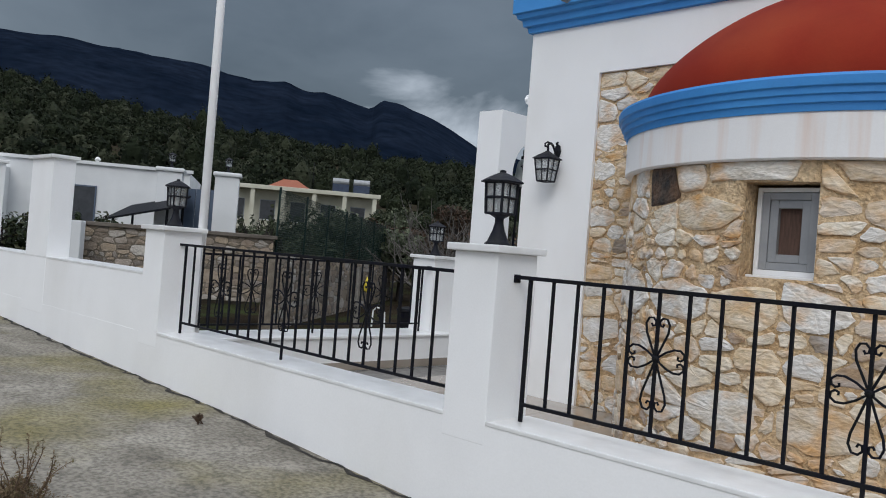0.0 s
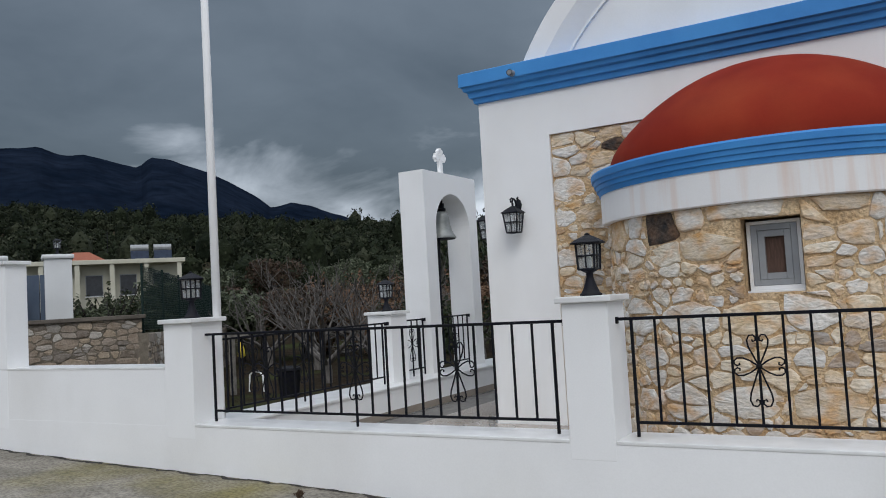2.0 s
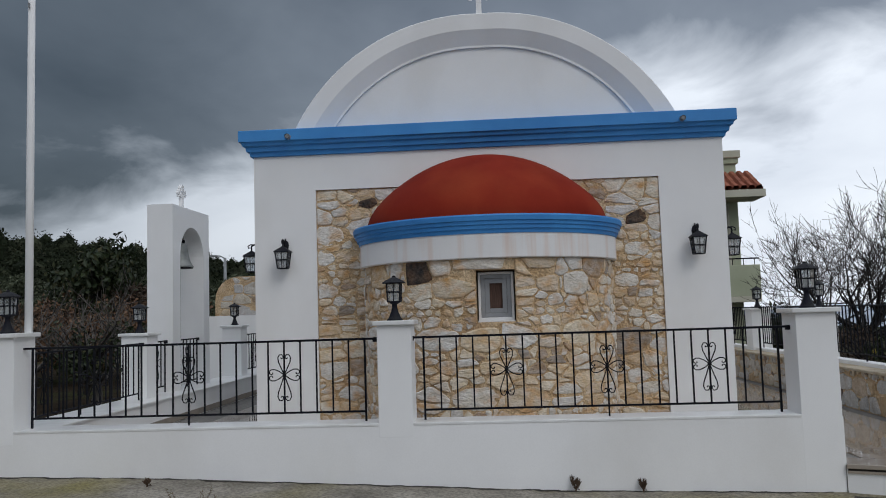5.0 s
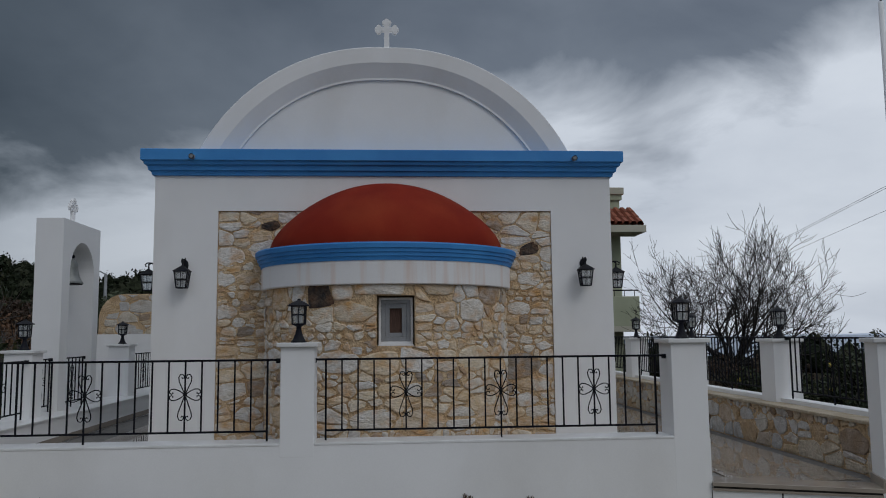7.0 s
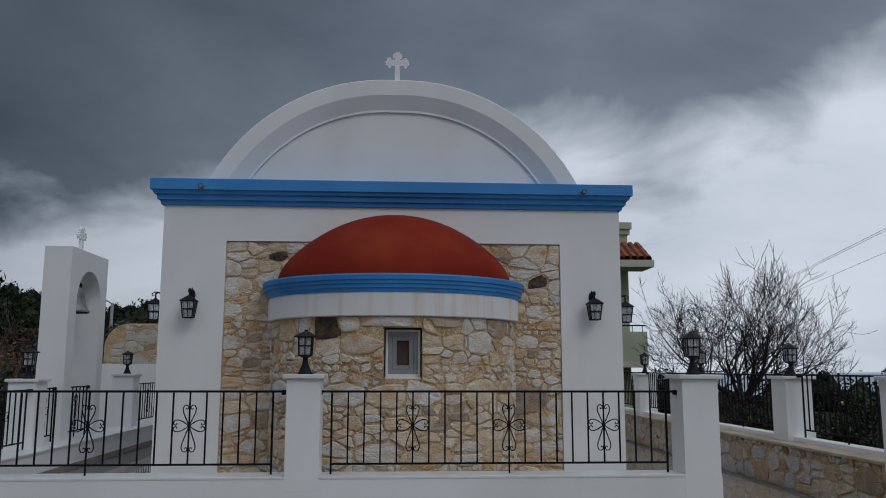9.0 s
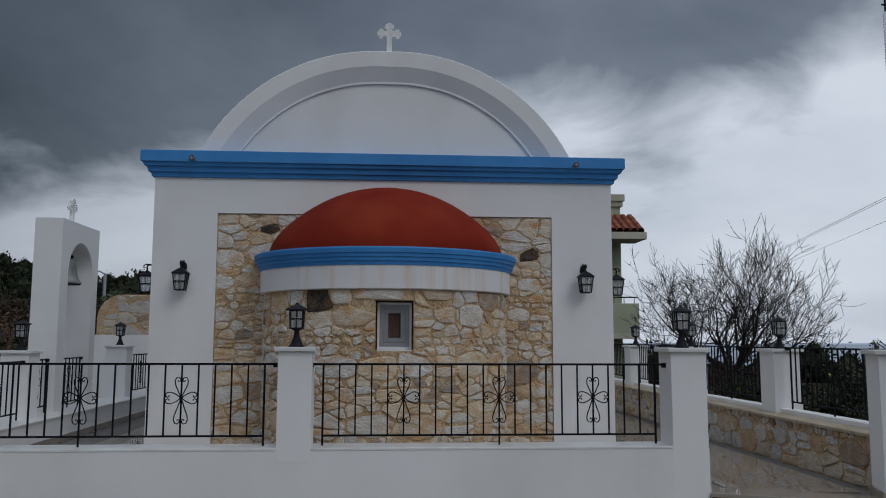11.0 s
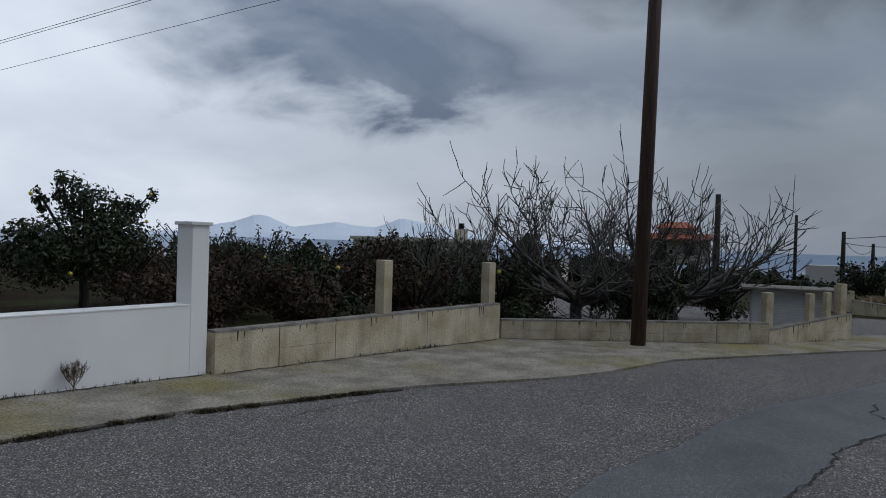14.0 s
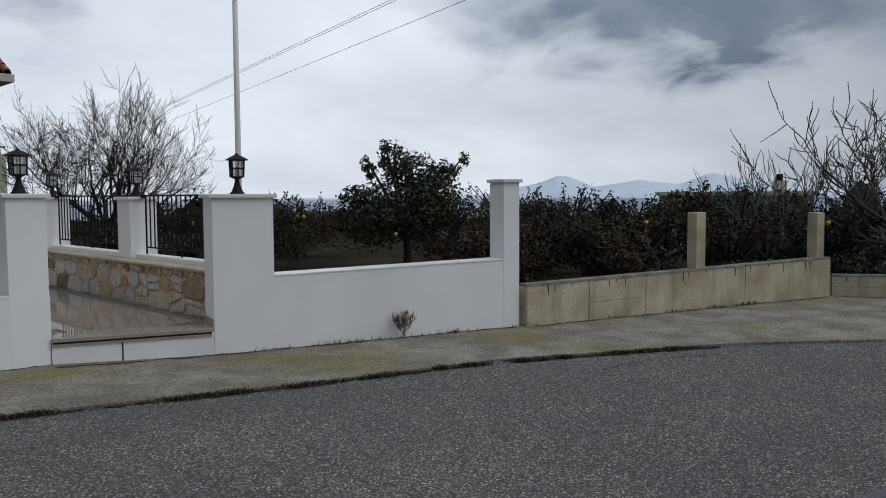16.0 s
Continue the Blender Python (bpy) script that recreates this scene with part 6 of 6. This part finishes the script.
utility_pole(14.0, -8.43, -0.3, 8.2, 0.118, "thick brown wooden utility pole on the concrete apron", (0.05, -0.13), True)
utility_pole(21.2, -18.05, -0.3, 3.65, 0.13, "dark wooden pole leaning beside the far lane", (0.22, -0.1), mat=BARK_DARK)
FARP = [(40.4, -12.6, 2.5, 0.10), (50.3, -14.5, 2.1, 0.10), (38.2, -15.3, 2.2, 0.06), (60.2, -16.1, 1.2, 0.09), (64, -17.8, 1.2, 0.09), (24.3, -8.7, 3.1, 0.09), (30.4, -10.7, 2.8, 0.06)]
for x, y, h, r in FARP:
    utility_pole(x, y, -0.6, h + 0.4, r, "distant dark utility pole", mat=BARK_DARK)


street_lamp = thing("street_lamp", (-15.6, 35.4, land_z(-15.6, 35.4)), "thin grey street lamp behind the court", "street lamp")
lamp_h = 5.0 - land_z(-15.6, 35.4)
part("pole", tube([(0, 0, -0.3), (0, 0, lamp_h)], [0.11, 0.08], 10), PIPE, street_lamp, smooth=True)
part("arm", tube([(0, 0, lamp_h - 0.05), (-0.3, 0, lamp_h + 0.12), (-0.55, 0, lamp_h + 0.12)], 0.04, 6), PIPE, street_lamp)
part("lamp_head", box(-0.95, -0.45, -0.14, 0.14, lamp_h + 0.06, lamp_h + 0.18, 0.03), PIPE, street_lamp)


def wire(name, a, b, sag, r, label):
    a, b = Vector(a), Vector(b)
    pts = [a.lerp(b, k / 16) - Vector((0, 0, sag * 4 * (k / 16) * (1 - k / 16))) for k in range(17)]
    return tagged(part(name, tube(pts, r, 5), IRON), label, "cable", "overhead cables")


wire("overhead_cable", (19.6, 30, 5.72), (14.05, -8.3, 7.92), 0.0, 0.0075, "thin black overhead cable")
wire("overhead_cable", (19.72, 30, 5.70), (14.12, -8.3, 7.88), 0.0, 0.0075, "thin black overhead cable")
wire("overhead_cable", (20.46, 29.6, 5.32), (14.03, -8.3, 7.0), 0.0, 0.007, "thin black overhead cable")
wire("overhead_cable", (21.4, -18.1, 3.15), (40.4, -12.6, 2.0), 0.3, 0.014, "slack black cable between far poles")
wire("overhead_cable", (21.4, -18.1, 3.15), (5.0, -27.0, 5.4), 0.3, 0.014, "slack black cable between far poles")
wire("overhead_cable", (40.4, -12.6, 1.95), (50.3, -14.5, 1.6), 0.45, 0.014, "slack black cable between far poles")
wire("overhead_cable", (40.4, -12.6, 1.8), (38.2, -15.3, 1.75), 0.12, 0.012, "slack black cable between far poles")

# ---- houses ----
CREAM = material("pale_green_render", (0.40, 0.43, 0.30), (0.47, 0.50, 0.36), 1.0, 0.9, 0.03, 60)
CREAM2 = material("cream_render", (0.50, 0.48, 0.38), (0.58, 0.56, 0.46), 1.0, 0.9, 0.03, 60)
ROOF = material("terracotta_tiles", (0.26, 0.070, 0.035), (0.36, 0.115, 0.055), 6, 0.85, 0.2, 40, vary=("island", [(0.0, (0.20, 0.055, 0.030)), (1.0, (0.40, 0.13, 0.065))], 0.5))
GLASS = material("dark_window_glass", (0.015, 0.018, 0.022), (0.03, 0.034, 0.04), 3, 0.08, 0.0, 20)
SLATE = material("blue_grey_panel", (0.060, 0.085, 0.13), (0.085, 0.115, 0.165), 2, 0.5, 0.05, 50)
HWHITE = material("far_white_render", (0.66, 0.67, 0.67), (0.74, 0.75, 0.75), 1.0, 0.9, 0.03, 40)
SOLAR = material("solar_panel", (0.02, 0.03, 0.06), (0.03, 0.045, 0.08), 4, 0.15, 0.0, 30)


def roof_tiles(parent, x0, x1, y0, y1, z0, z1, step=0.22):
    """Rows of barrel tiles on a slope that rises from y0 to y1."""
    bm = bmesh.new()
    n = max(1, int((x1 - x0) / step))
    for i in range(n):
        xa = x0 + (x1 - x0) * (i + 0.5) / n
        rows = max(2, int(math.hypot(y1 - y0, z1 - z0) / 0.35))
        for j in range(rows):
            f0, f1 = j / rows, (j + 1.12) / rows
            f1 = min(f1, 1.0)
            add_tube(bm, [(xa, y0 + (y1 - y0) * f0, z0 + (z1 - z0) * f0 + 0.012), (xa, y0 + (y1 - y0) * f1, z0 + (z1 - z0) * f1)], [step * 0.52, step * 0.46], 6, False)
    ob = part("roof_tiles", bm, ROOF, parent)
    return tagged(ob, "terracotta barrel tiles", kind="stuff")


def window_unit(parent, x, y, z, w, h, mat=None):
    """A framed window on a wall that faces local -y."""
    wn_ = part("window", frame_bm(x - w / 2, x + w / 2, z, z + h, 0.05, y - 0.03, y + 0.03), mat or ALU, parent)
    part("pane", box(x - w / 2 + 0.05, x + w / 2 - 0.05, y - 0.005, y + 0.01, z + 0.05, z + h - 0.05), GLASS, wn_)
    part("window_sill", box(x - w / 2 - 0.06, x + w / 2 + 0.06, y - 0.08, y + 0.02, z - 0.05, z - 0.002), MARBLE, wn_)
    return wn_


# block of flats behind the chapel
flats = thing("apartment_house", (7.1, 15.3, -0.5), "pale green two-storey house with tiled eave and balcony", "house")
part("wall", box(-6.5, 0.55, 0.0, 8.0, 0, 6.45), CREAM, flats)
part("roof_cornice", box(-6.6, 0.68, -0.13, 8.1, 6.45, 6.68, 0.02), CREAM2, flats)
part("cornice_band", box(-6.55, 0.62, -0.07, 8.05, 6.28, 6.452), CREAM, flats)
part("eave", box(-6.0, 1.02, -1.25, -0.002, 5.06, 5.28, 0.01), CREAM2, flats)
roof_tiles(flats, -6.0, 0.95, -1.25, -0.02, 5.30, 5.95)
bal = part("balcony", box(-5.0, 0.75, -1.15, -0.002, 1.95, 2.12, 0.01), CREAM2, flats)
part("balcony_front", box(-5.0, 0.75, -1.15, -1.05, 2.12, 3.05, 0.01), CREAM, bal)
part("balcony_side", box(0.65, 0.75, -1.05, -0.002, 2.12, 3.05, 0.01), CREAM, bal)
part("balcony_rail", box(-5.0, 0.74, -1.12, -1.08, 3.22, 3.26), IRON, bal)
for i in range(12):
    part("rail_post", box(0.6 - i * 0.32, 0.62 - i * 0.32, -1.11, -1.09, 3.05, 3.22), IRON, bal)
part("downpipe", tube([(0.2, -0.06, 0.0), (0.2, -0.06, 5.0)], 0.05, 8), CREAM2, flats)
window_unit(flats, -0.9, -0.02, 0.45, 1.2, 1.35)
window_unit(flats, -1.0, -0.02, 2.5, 1.3, 2.1)

# white house on the west with dark windows
house_w = thing("white_house", (-29.0, 6.2, 0.35), "long white flat-roofed house with dark windows", "house", turn=58)
part("wall", box(-9, 3.4, 0, 6, 0, 3.3), HWHITE, house_w)
part("wing", box(-9.0, -3.0, -1.2, -0.002, 0, 2.9), HWHITE, house_w)
part("parapet", box(-9.1, 3.5, -0.1, 0.1, 3.3, 3.42), HWHITE, house_w)
window_unit(house_w, -0.45, -0.02, 1.0, 1.0, 1.5, SLATE)
window_unit(house_w, -6.5, -1.22, 0.95, 1.1, 1.4, SLATE)
part("roof_lamp", lathe([(0.05, 3.42), (0.12, 3.5), (0.05, 3.6)], 8), BULB, house_w)

carport = thing("carport", (-20.6, 4.2, 0.1), "low black sloping carport roof on posts", "carport", turn=50)
for x in (-0.75, 0.75):
    for y in (0.0, 1.9):
        part("post", tube([(x, y, -0.2), (x, y, 1.72 + 0.2 * y + 0.25 * x)], 0.04, 8), IRON, carport)
v, f = prism([(-0.9, -0.3), (0.9, -0.3), (0.9, 2.2), (-0.9, 2.2)], 0, 0.06)
v = [(x, y, z + 1.70 + 0.2 * y + 0.25 * x) for x, y, z in v]
part("canopy", (v, f), IRON, carport)

# neighbour's gate piers and slate panels
for x, y in ((-22.15, 5.8), (-21.1, 7.2)):
    g = thing("gate_pier", (x, y, 0.4), "white neighbouring gate pier with a lantern on top", "pier", "neighbour's gate piers", turn=58)
    part("shaft", box(-0.37, 0.37, -0.37, 0.37, -0.6, 2.80, 0.02), HWHITE, g)
    part("cap", box(-0.44, 0.44, -0.44, 0.44, 2.80, 2.93, 0.05), HWHITE, g)
    l_ = put_lantern(x, y, 3.32)
    l_.scale = (1.25, 1.25, 1.25)
gate_n = thing("slate_gate", (-21.75, 6.5, 0.4), "blue-grey metal sliding gate", "gate", turn=32)
for i in range(4):
    part("panel", box(-1.0 + 0.5 * i + 0.01, -0.52 + 0.5 * i, -0.03, 0.03, 0.1, 2.35, 0.01), SLATE, gate_n)

# rubble garden walls of the neighbour
BROWNCAP = material("brown_coping", (0.10, 0.085, 0.07), (0.17, 0.145, 0.12), 4, 0.9, 0.2, 40)


def garden_wall(a, b, z0, z1, thick, cap, seed, label):
    a, b = Vector((*a, 0)), Vector((*b, 0))
    ln = (b - a).length
    t = thing("garden_wall", (a.x, a.y, 0), label, "wall", kind="structure", turn=math.degrees(math.atan2(b.y - a.y, b.x - a.x)))
    part("wall_core", box(0, ln, 0.0, thick, z0, z1), MORTAR_DARK, t)
    if cap:
        part("coping", box(-0.08, ln + 0.08, -0.08, thick + 0.08, z1, z1 + 0.09, 0.015), BROWNCAP, t)
    stones_as_stuff(cells(ln, z1 - z0, 0.20, seed), lambda u, v, o: (u, -o, z0 + v), t, seed, STONE_GARDEN)
    return t


garden_wall((-17.0, 0.3), (-14.4, 4.7), -0.2, 1.32, 0.4, True, 31, "rubble stone garden wall with a brown coping")
long_wall = garden_wall((-14.25, 4.75), (-24.0, 17.0), -1.5, 0.98, 0.35, False, 32, "long rubble stone garden wall running down the slope")
long_wall.rotation_euler.y = radians(1.1)
planter = part("small_pier", box(-0.22, 0.22, -0.22, 0.22, 0.0, 1.45, 0.015), HWHITE)
planter.matrix_world = pose(-16.2, 0.7, -0.05, 0, 0, 57)
tagged(planter, "small white pier beside the garden wall", "pier")
mesh_f = thing("mesh_fence", (-14.6, 4.9, 0.85), "green wire-mesh fence on thin posts above the wall", "fence", turn=128.6)
mesh_f.rotation_euler.y = radians(1.1)
for i in range(7):
    part("post", tube([(i * 2.4, 0, 0), (i * 2.4, 0, 1.75)], 0.03, 6), IRON_GREEN, mesh_f)
bm = bmesh.new()
for j in range(26):
    add_tube(bm, [(0, 0, 0.2 + j * 0.06), (14.4, 0, 0.2 + j * 0.06)], 0.006, 3)
for j in range(206):
    add_tube(bm, [(j * 0.07, 0, 0.2), (j * 0.07, 0, 1.7)], 0.006, 3)
tagged(part("wire_mesh", bm, IRON_GREEN, mesh_f), kind="stuff")

# odds and ends in the neighbour's yard
YELLOW = material("yellow_cloth", (0.55, 0.42, 0.03), (0.65, 0.52, 0.06), 8, 0.9, 0.1, 40)
yard_post = thing("yard_post", (-14.0, 7.1, -0.55), "weathered wooden post with a yellow bag", "post")
part("post", box(-0.06, 0.06, -0.06, 0.06, -0.2, 1.35, 0.01), OLDWALL_TOP, yard_post)
part("crossbar", box(-0.25, 0.5, -0.03, 0.03, 1.24, 1.32, 0.006), OLDWALL_TOP, yard_post)
part("bag", lathe([(0.02, 0.72), (0.10, 0.78), (0.08, 0.95), (0.02, 1.12)], 9), YELLOW, yard_post, "yellow bag", smooth=True).location = (0.32, 0, 0)
hoop = part("hoop_frame", tube([(-0.25, 0, 0), (-0.22, 0, 0.42), (-0.1, 0, 0.5), (0.12, 0, 0.5), (0.22, 0, 0.4), (0.25, 0, 0)], 0.022, 8), WHITE)
hoop.location = (-13.5, 7.4, -0.70)
tagged(hoop, "bent white tube frame in the yard", "frame")
bin_ = part("black_bin", lathe([(0.24, 0), (0.29, 0.65), (0.32, 0.66), (0.30, 0.72), (0.1, 0.76)], 16), IRON)
bin_.location = (-12.6, 7.6, -0.84)
tagged(bin_, "black plastic bin in the yard", "bin")

# hillside house with a red roof
hill_house = thing("hillside_house", (-55.3, 33.8, 2.7), "cream hillside house with verandas, red roof and tanks", "house", turn=54)
part("wall", box(-6.5, 6.5, 0.5, 8, -1.0, 2.9), CREAM2, hill_house)
part("roof_slab", box(-6.8, 6.8, -0.9, 8.3, 2.9, 3.25, 0.03), CREAM2, hill_house)
for i in range(6):
    part("column", box(-6.6 + 2.55 * i, -6.25 + 2.55 * i, -0.8, -0.45, -1.0, 2.9), CREAM2, hill_house)
for i in range(5):
    window_unit(hill_house, -5.2 + 2.55 * i, 0.48, 0.4, 1.3, 1.7)
v = [(-2.9, 0.5, 3.25), (0.9, 0.5, 3.25), (0.9, 6.5, 3.25), (-2.9, 6.5, 3.25), (-1.6, 3.5, 4.2), (-0.4, 3.5, 4.2)]
part("hip_roof", (v, [(0, 1, 5, 4), (1, 2, 5), (2, 3, 4, 5), (3, 0, 4), (3, 2, 1, 0)]), ROOF, hill_house, "red hipped roof")
for x in (3.4, 5.2):
    part("solar_frame", box(x - 0.7, x + 0.7, 0.6, 0.7, 3.25, 4.0), SOLAR, hill_house)
    bm = tube([(x - 0.7, 1.0, 4.25), (x + 0.7, 1.0, 4.25)], 0.28, 12)
    part("water_tank", bm, ALU, hill_house, "rooftop water tank")
part("aerial", tube([(1.0, 2, 4.0), (1.0, 2, 5.8)], 0.03, 5), IRON, hill_house)

# low houses beyond the lane
low1 = thing("far_house", (36.0, -16.5, -1.05), "low grey rendered shed beyond the lane", "house", turn=-75)
part("wall", box(-1.65, 1.65, 0, 3, 0, 1.45), OLDWALL, low1)
part("roof_slab", box(-1.75, 1.75, -0.1, 3.1, 1.45, 1.55), OLDWALL_TOP, low1)
low2 = thing("far_house", (47.2, -21.6, -1.5), "low white house with rooftop solar tank", "house", turn=-65)
part("wall", box(-2.4, 2.4, 0, 6, 0, 2.2), HWHITE, low2)
part("roof_slab", box(-2.5, 2.5, -0.1, 6.1, 2.2, 2.32), HWHITE, low2)
part("solar_frame", box(0.2, 1.7, 0.4, 0.5, 2.32, 3.0), SOLAR, low2)
part("water_tank", tube([(0.3, 0.6, 3.15), (1.6, 0.6, 3.15)], 0.2, 10), IRON, low2)
window_unit(low2, -1.5, -0.02, 0.9, 1.3, 0.9)
low3 = thing("far_house", (41.0, 8.4, -1.1), "long low cream house behind the orchard", "house", turn=-64)
part("wall", box(-3.8, 3.8, 0, 5, 0, 2.35), CREAM2, low3)
part("roof_slab", box(-4.0, 4.0, -0.2, 5.2, 2.35, 2.55), CREAM2, low3)
part("chimney", box(1.9, 2.6, 1, 1.7, 2.55, 3.1), CREAM2, low3)
part("chimney_pot", tube([(2.25, 1.35, 3.1), (2.25, 1.35, 3.45)], 0.17, 8), IRON, low3)
window_unit(low3, -2.5, -0.02, 1.0, 1.2, 1.0)
red_house = thing("far_house", (75.0, -0.6, -0.2), "cream house with orange tiled roofs behind the fig trees", "house", turn=-85)
part("wall", box(-3.0, 3.0, 0, 5, 0, 2.6), CREAM2, red_house)
part("upper_wall", box(-1.6, 1.6, 0.6, 4.6, 2.6, 3.3), CREAM2, red_house)
v = [(-2.0, 0.2, 3.3), (2.0, 0.2, 3.3), (2.0, 5.0, 3.3), (-2.0, 5.0, 3.3), (-0.9, 2.6, 3.9), (0.9, 2.6, 3.9)]
part("hip_roof", (v, [(0, 1, 5, 4), (1, 2, 5), (2, 3, 4, 5), (3, 0, 4), (3, 2, 1, 0)]), ROOF, red_house)
v = [(-3.4, -0.9, 2.3), (3.4, -0.9, 2.3), (3.4, 0.6, 2.8), (-3.4, 0.6, 2.8), (-3.4, -0.9, 2.2), (3.4, -0.9, 2.2), (3.4, 0.6, 2.7), (-3.4, 0.6, 2.7)]
part("eave", (v, [(0, 1, 2, 3), (7, 6, 5, 4), (0, 4, 5, 1), (1, 5, 6, 2), (2, 6, 7, 3), (3, 7, 4, 0)]), ROOF, red_house)
window_unit(red_house, -1.2, -0.02, 0.8, 1.0, 1.2)
window_unit(red_house, 1.2, -0.02, 0.8, 1.0, 1.2)

# stone oven behind the court
oven = thing("stone_oven", (-6.5, 10.4, -0.1), "rounded rubble stone oven behind the court wall", "oven")
prof = [(-0.75, 0.0), (1.7, 0.0), (1.7, 2.62)] + [(-0.15 - 0.6 * math.sin(radians(a)), 2.02 + 0.6 * math.cos(radians(a))) for a in range(0, 91, 15)]
n = len(prof)
part("oven_body", ([(x, 0, z) for x, z in prof] + [(x, 1.5, z) for x, z in prof], [tuple(range(n)), tuple(range(2 * n - 1, n - 1, -1))] + [(i, n + i, n + (i + 1) % n, (i + 1) % n) for i in range(n)]), MORTAR, oven)
rings = [r for r in cells(2.4, 2.6, 0.26, 51) if all(u > 0.05 and (u > 0.62 or v < 2.0 or math.hypot(u - 0.6, v - 2.02) < 0.6) for u, v in r)]
stones_as_stuff(rings, lambda u, v, o: (u - 0.75, -o, v), oven, 51)

# ---- fine cracks of the lane ----
def crack(points, width, seed, label="dark crack in the asphalt", lift=0.0115):
    rng = random.Random(seed)
    pts = []
    for (ax, ay), (bx, by) in zip(points, points[1:]):
        n = max(2, int(math.hypot(bx - ax, by - ay) / 0.09))
        for k in range(n):
            f = k / n
            pts.append((ax + (bx - ax) * f + rng.uniform(-0.035, 0.035), ay + (by - ay) * f + rng.uniform(-0.035, 0.035)))
    V, F = [], []
    for i, (x, y) in enumerate(pts):
        w = width * rng.uniform(0.15, 1.0)
        z = road_z(x) + lift
        V += [(x - w * 0.5, y - w, z), (x + w * 0.5, y + w, z)]
        if i:
            F.append((2 * i - 2, 2 * i, 2 * i + 1, 2 * i - 1))
    return tagged(part("crack", (V, F), CRACK), label, "crack", "cracks", "structure")


crack([(4.2, -10.6), (4.8, -10.7), (6.0, -10.75), (7.5, -11.15), (8.0, -11.22), (9.3, -11.82), (10.45, -12.03), (12.1, -12.85), (12.9, -13.0)], 0.013, 1)
crack([(9.3, -11.82), (9.9, -11.6), (10.6, -11.7)], 0.012, 2)
crack([(2.0, -4.56), (3.7, -4.98), (5.75, -5.54), (6.3, -5.72), (8.5, -6.92)], 0.05, 3, "dark seam between the apron and the lane")
crack([(6.6, -6.6), (7.4, -6.75), (8.3, -7.2)], 0.012, 4)
crack([(12.0, -12.5), (13.6, -12.9), (15.4, -13.5)], 0.02, 5)

for k, pts in enumerate(([(-9.5, -2.98), (-4, -2.98), (3.0, -2.98)], [(3.05, -3.16), (4.42, -3.54), (6.0, -4.03), (7.9, -4.61)], [(7.95, -4.71), (13.3, -6.26)], [(13.4, -6.3), (15.6, -10.4)])):
    crack(pts, 0.028, 20 + k, "dark dirt line at the foot of the wall", 0.034)

# ---- court tiles and wall stones, the last and most numerous ----
TS = 0.6
tile_box = box(-TS / 2 + 0.003, TS / 2 - 0.003, -TS / 2 + 0.003, TS / 2 - 0.003, -0.012, 0.0)
TILE_MESH = bpy.data.meshes.new("tile")
tile_box.to_mesh(TILE_MESH)
tile_box.free()
TILE_MESH.materials.append(TILE)
for ix in range(-8, 9):
    for iy in range(-6, 16):
        x, y = ix * TS, iy * TS + 0.3
        if abs(x) > 4.5 or y < -3.0 or (abs(x) < 2.65 and y > 0.3) or (y < -2.3 and x < 3.0) or (x < -4.15):
            continue
        if x > 4.35:
            continue
        if y < -2.5 and (x < 3.2 or x > 4.3):
            continue
        tl = new("tile", TILE_MESH)
        tl.parent = court
        tl.location = (x, y, 0)

LX = math.pi * RA
APSE_HOLE = ((math.acos(-WX0 / RA)) * RA, (math.acos(-WX1 / RA)) * RA, WZ0, WZ1)


def on_apse(u, v, o):
    a = u / RA
    r = RA + o
    return (-r * math.cos(a), 0.035 - AD * r * math.sin(a), v)


stones_as_parts(cells(LX, 1.985, 0.165, 3, (APSE_HOLE,)), on_apse, bpy.data.objects["apse_wall"], 13, ((1.60, 1.86), (3.35, 0.45), (2.72, 1.45)))
# the flat field on both sides of the apse and over it
flat = cells(4.37, 3.03, 0.165, 23)
keep = [r for r in flat if not all(abs(p[0] - 2.185) < 1.50 and p[1] < 2.4 for p in r) and not all(((p[0] - 2.185) / 1.42) ** 2 + ((p[1] - 2.42) / 0.84) ** 2 < 1 for p in r)]
stones_as_parts(keep, lambda u, v, o: (u - 2.185, 0.034 - o, v), bpy.data.objects["stone_backing"], 27, ((0.645, 2.88), (4.2, 2.52)))
stones_as_stuff(cells(11.4, 0.49, 0.13, 37), lambda u, v, o: (4.70 - o, 8.4 - u, v), parapet_e, 37)
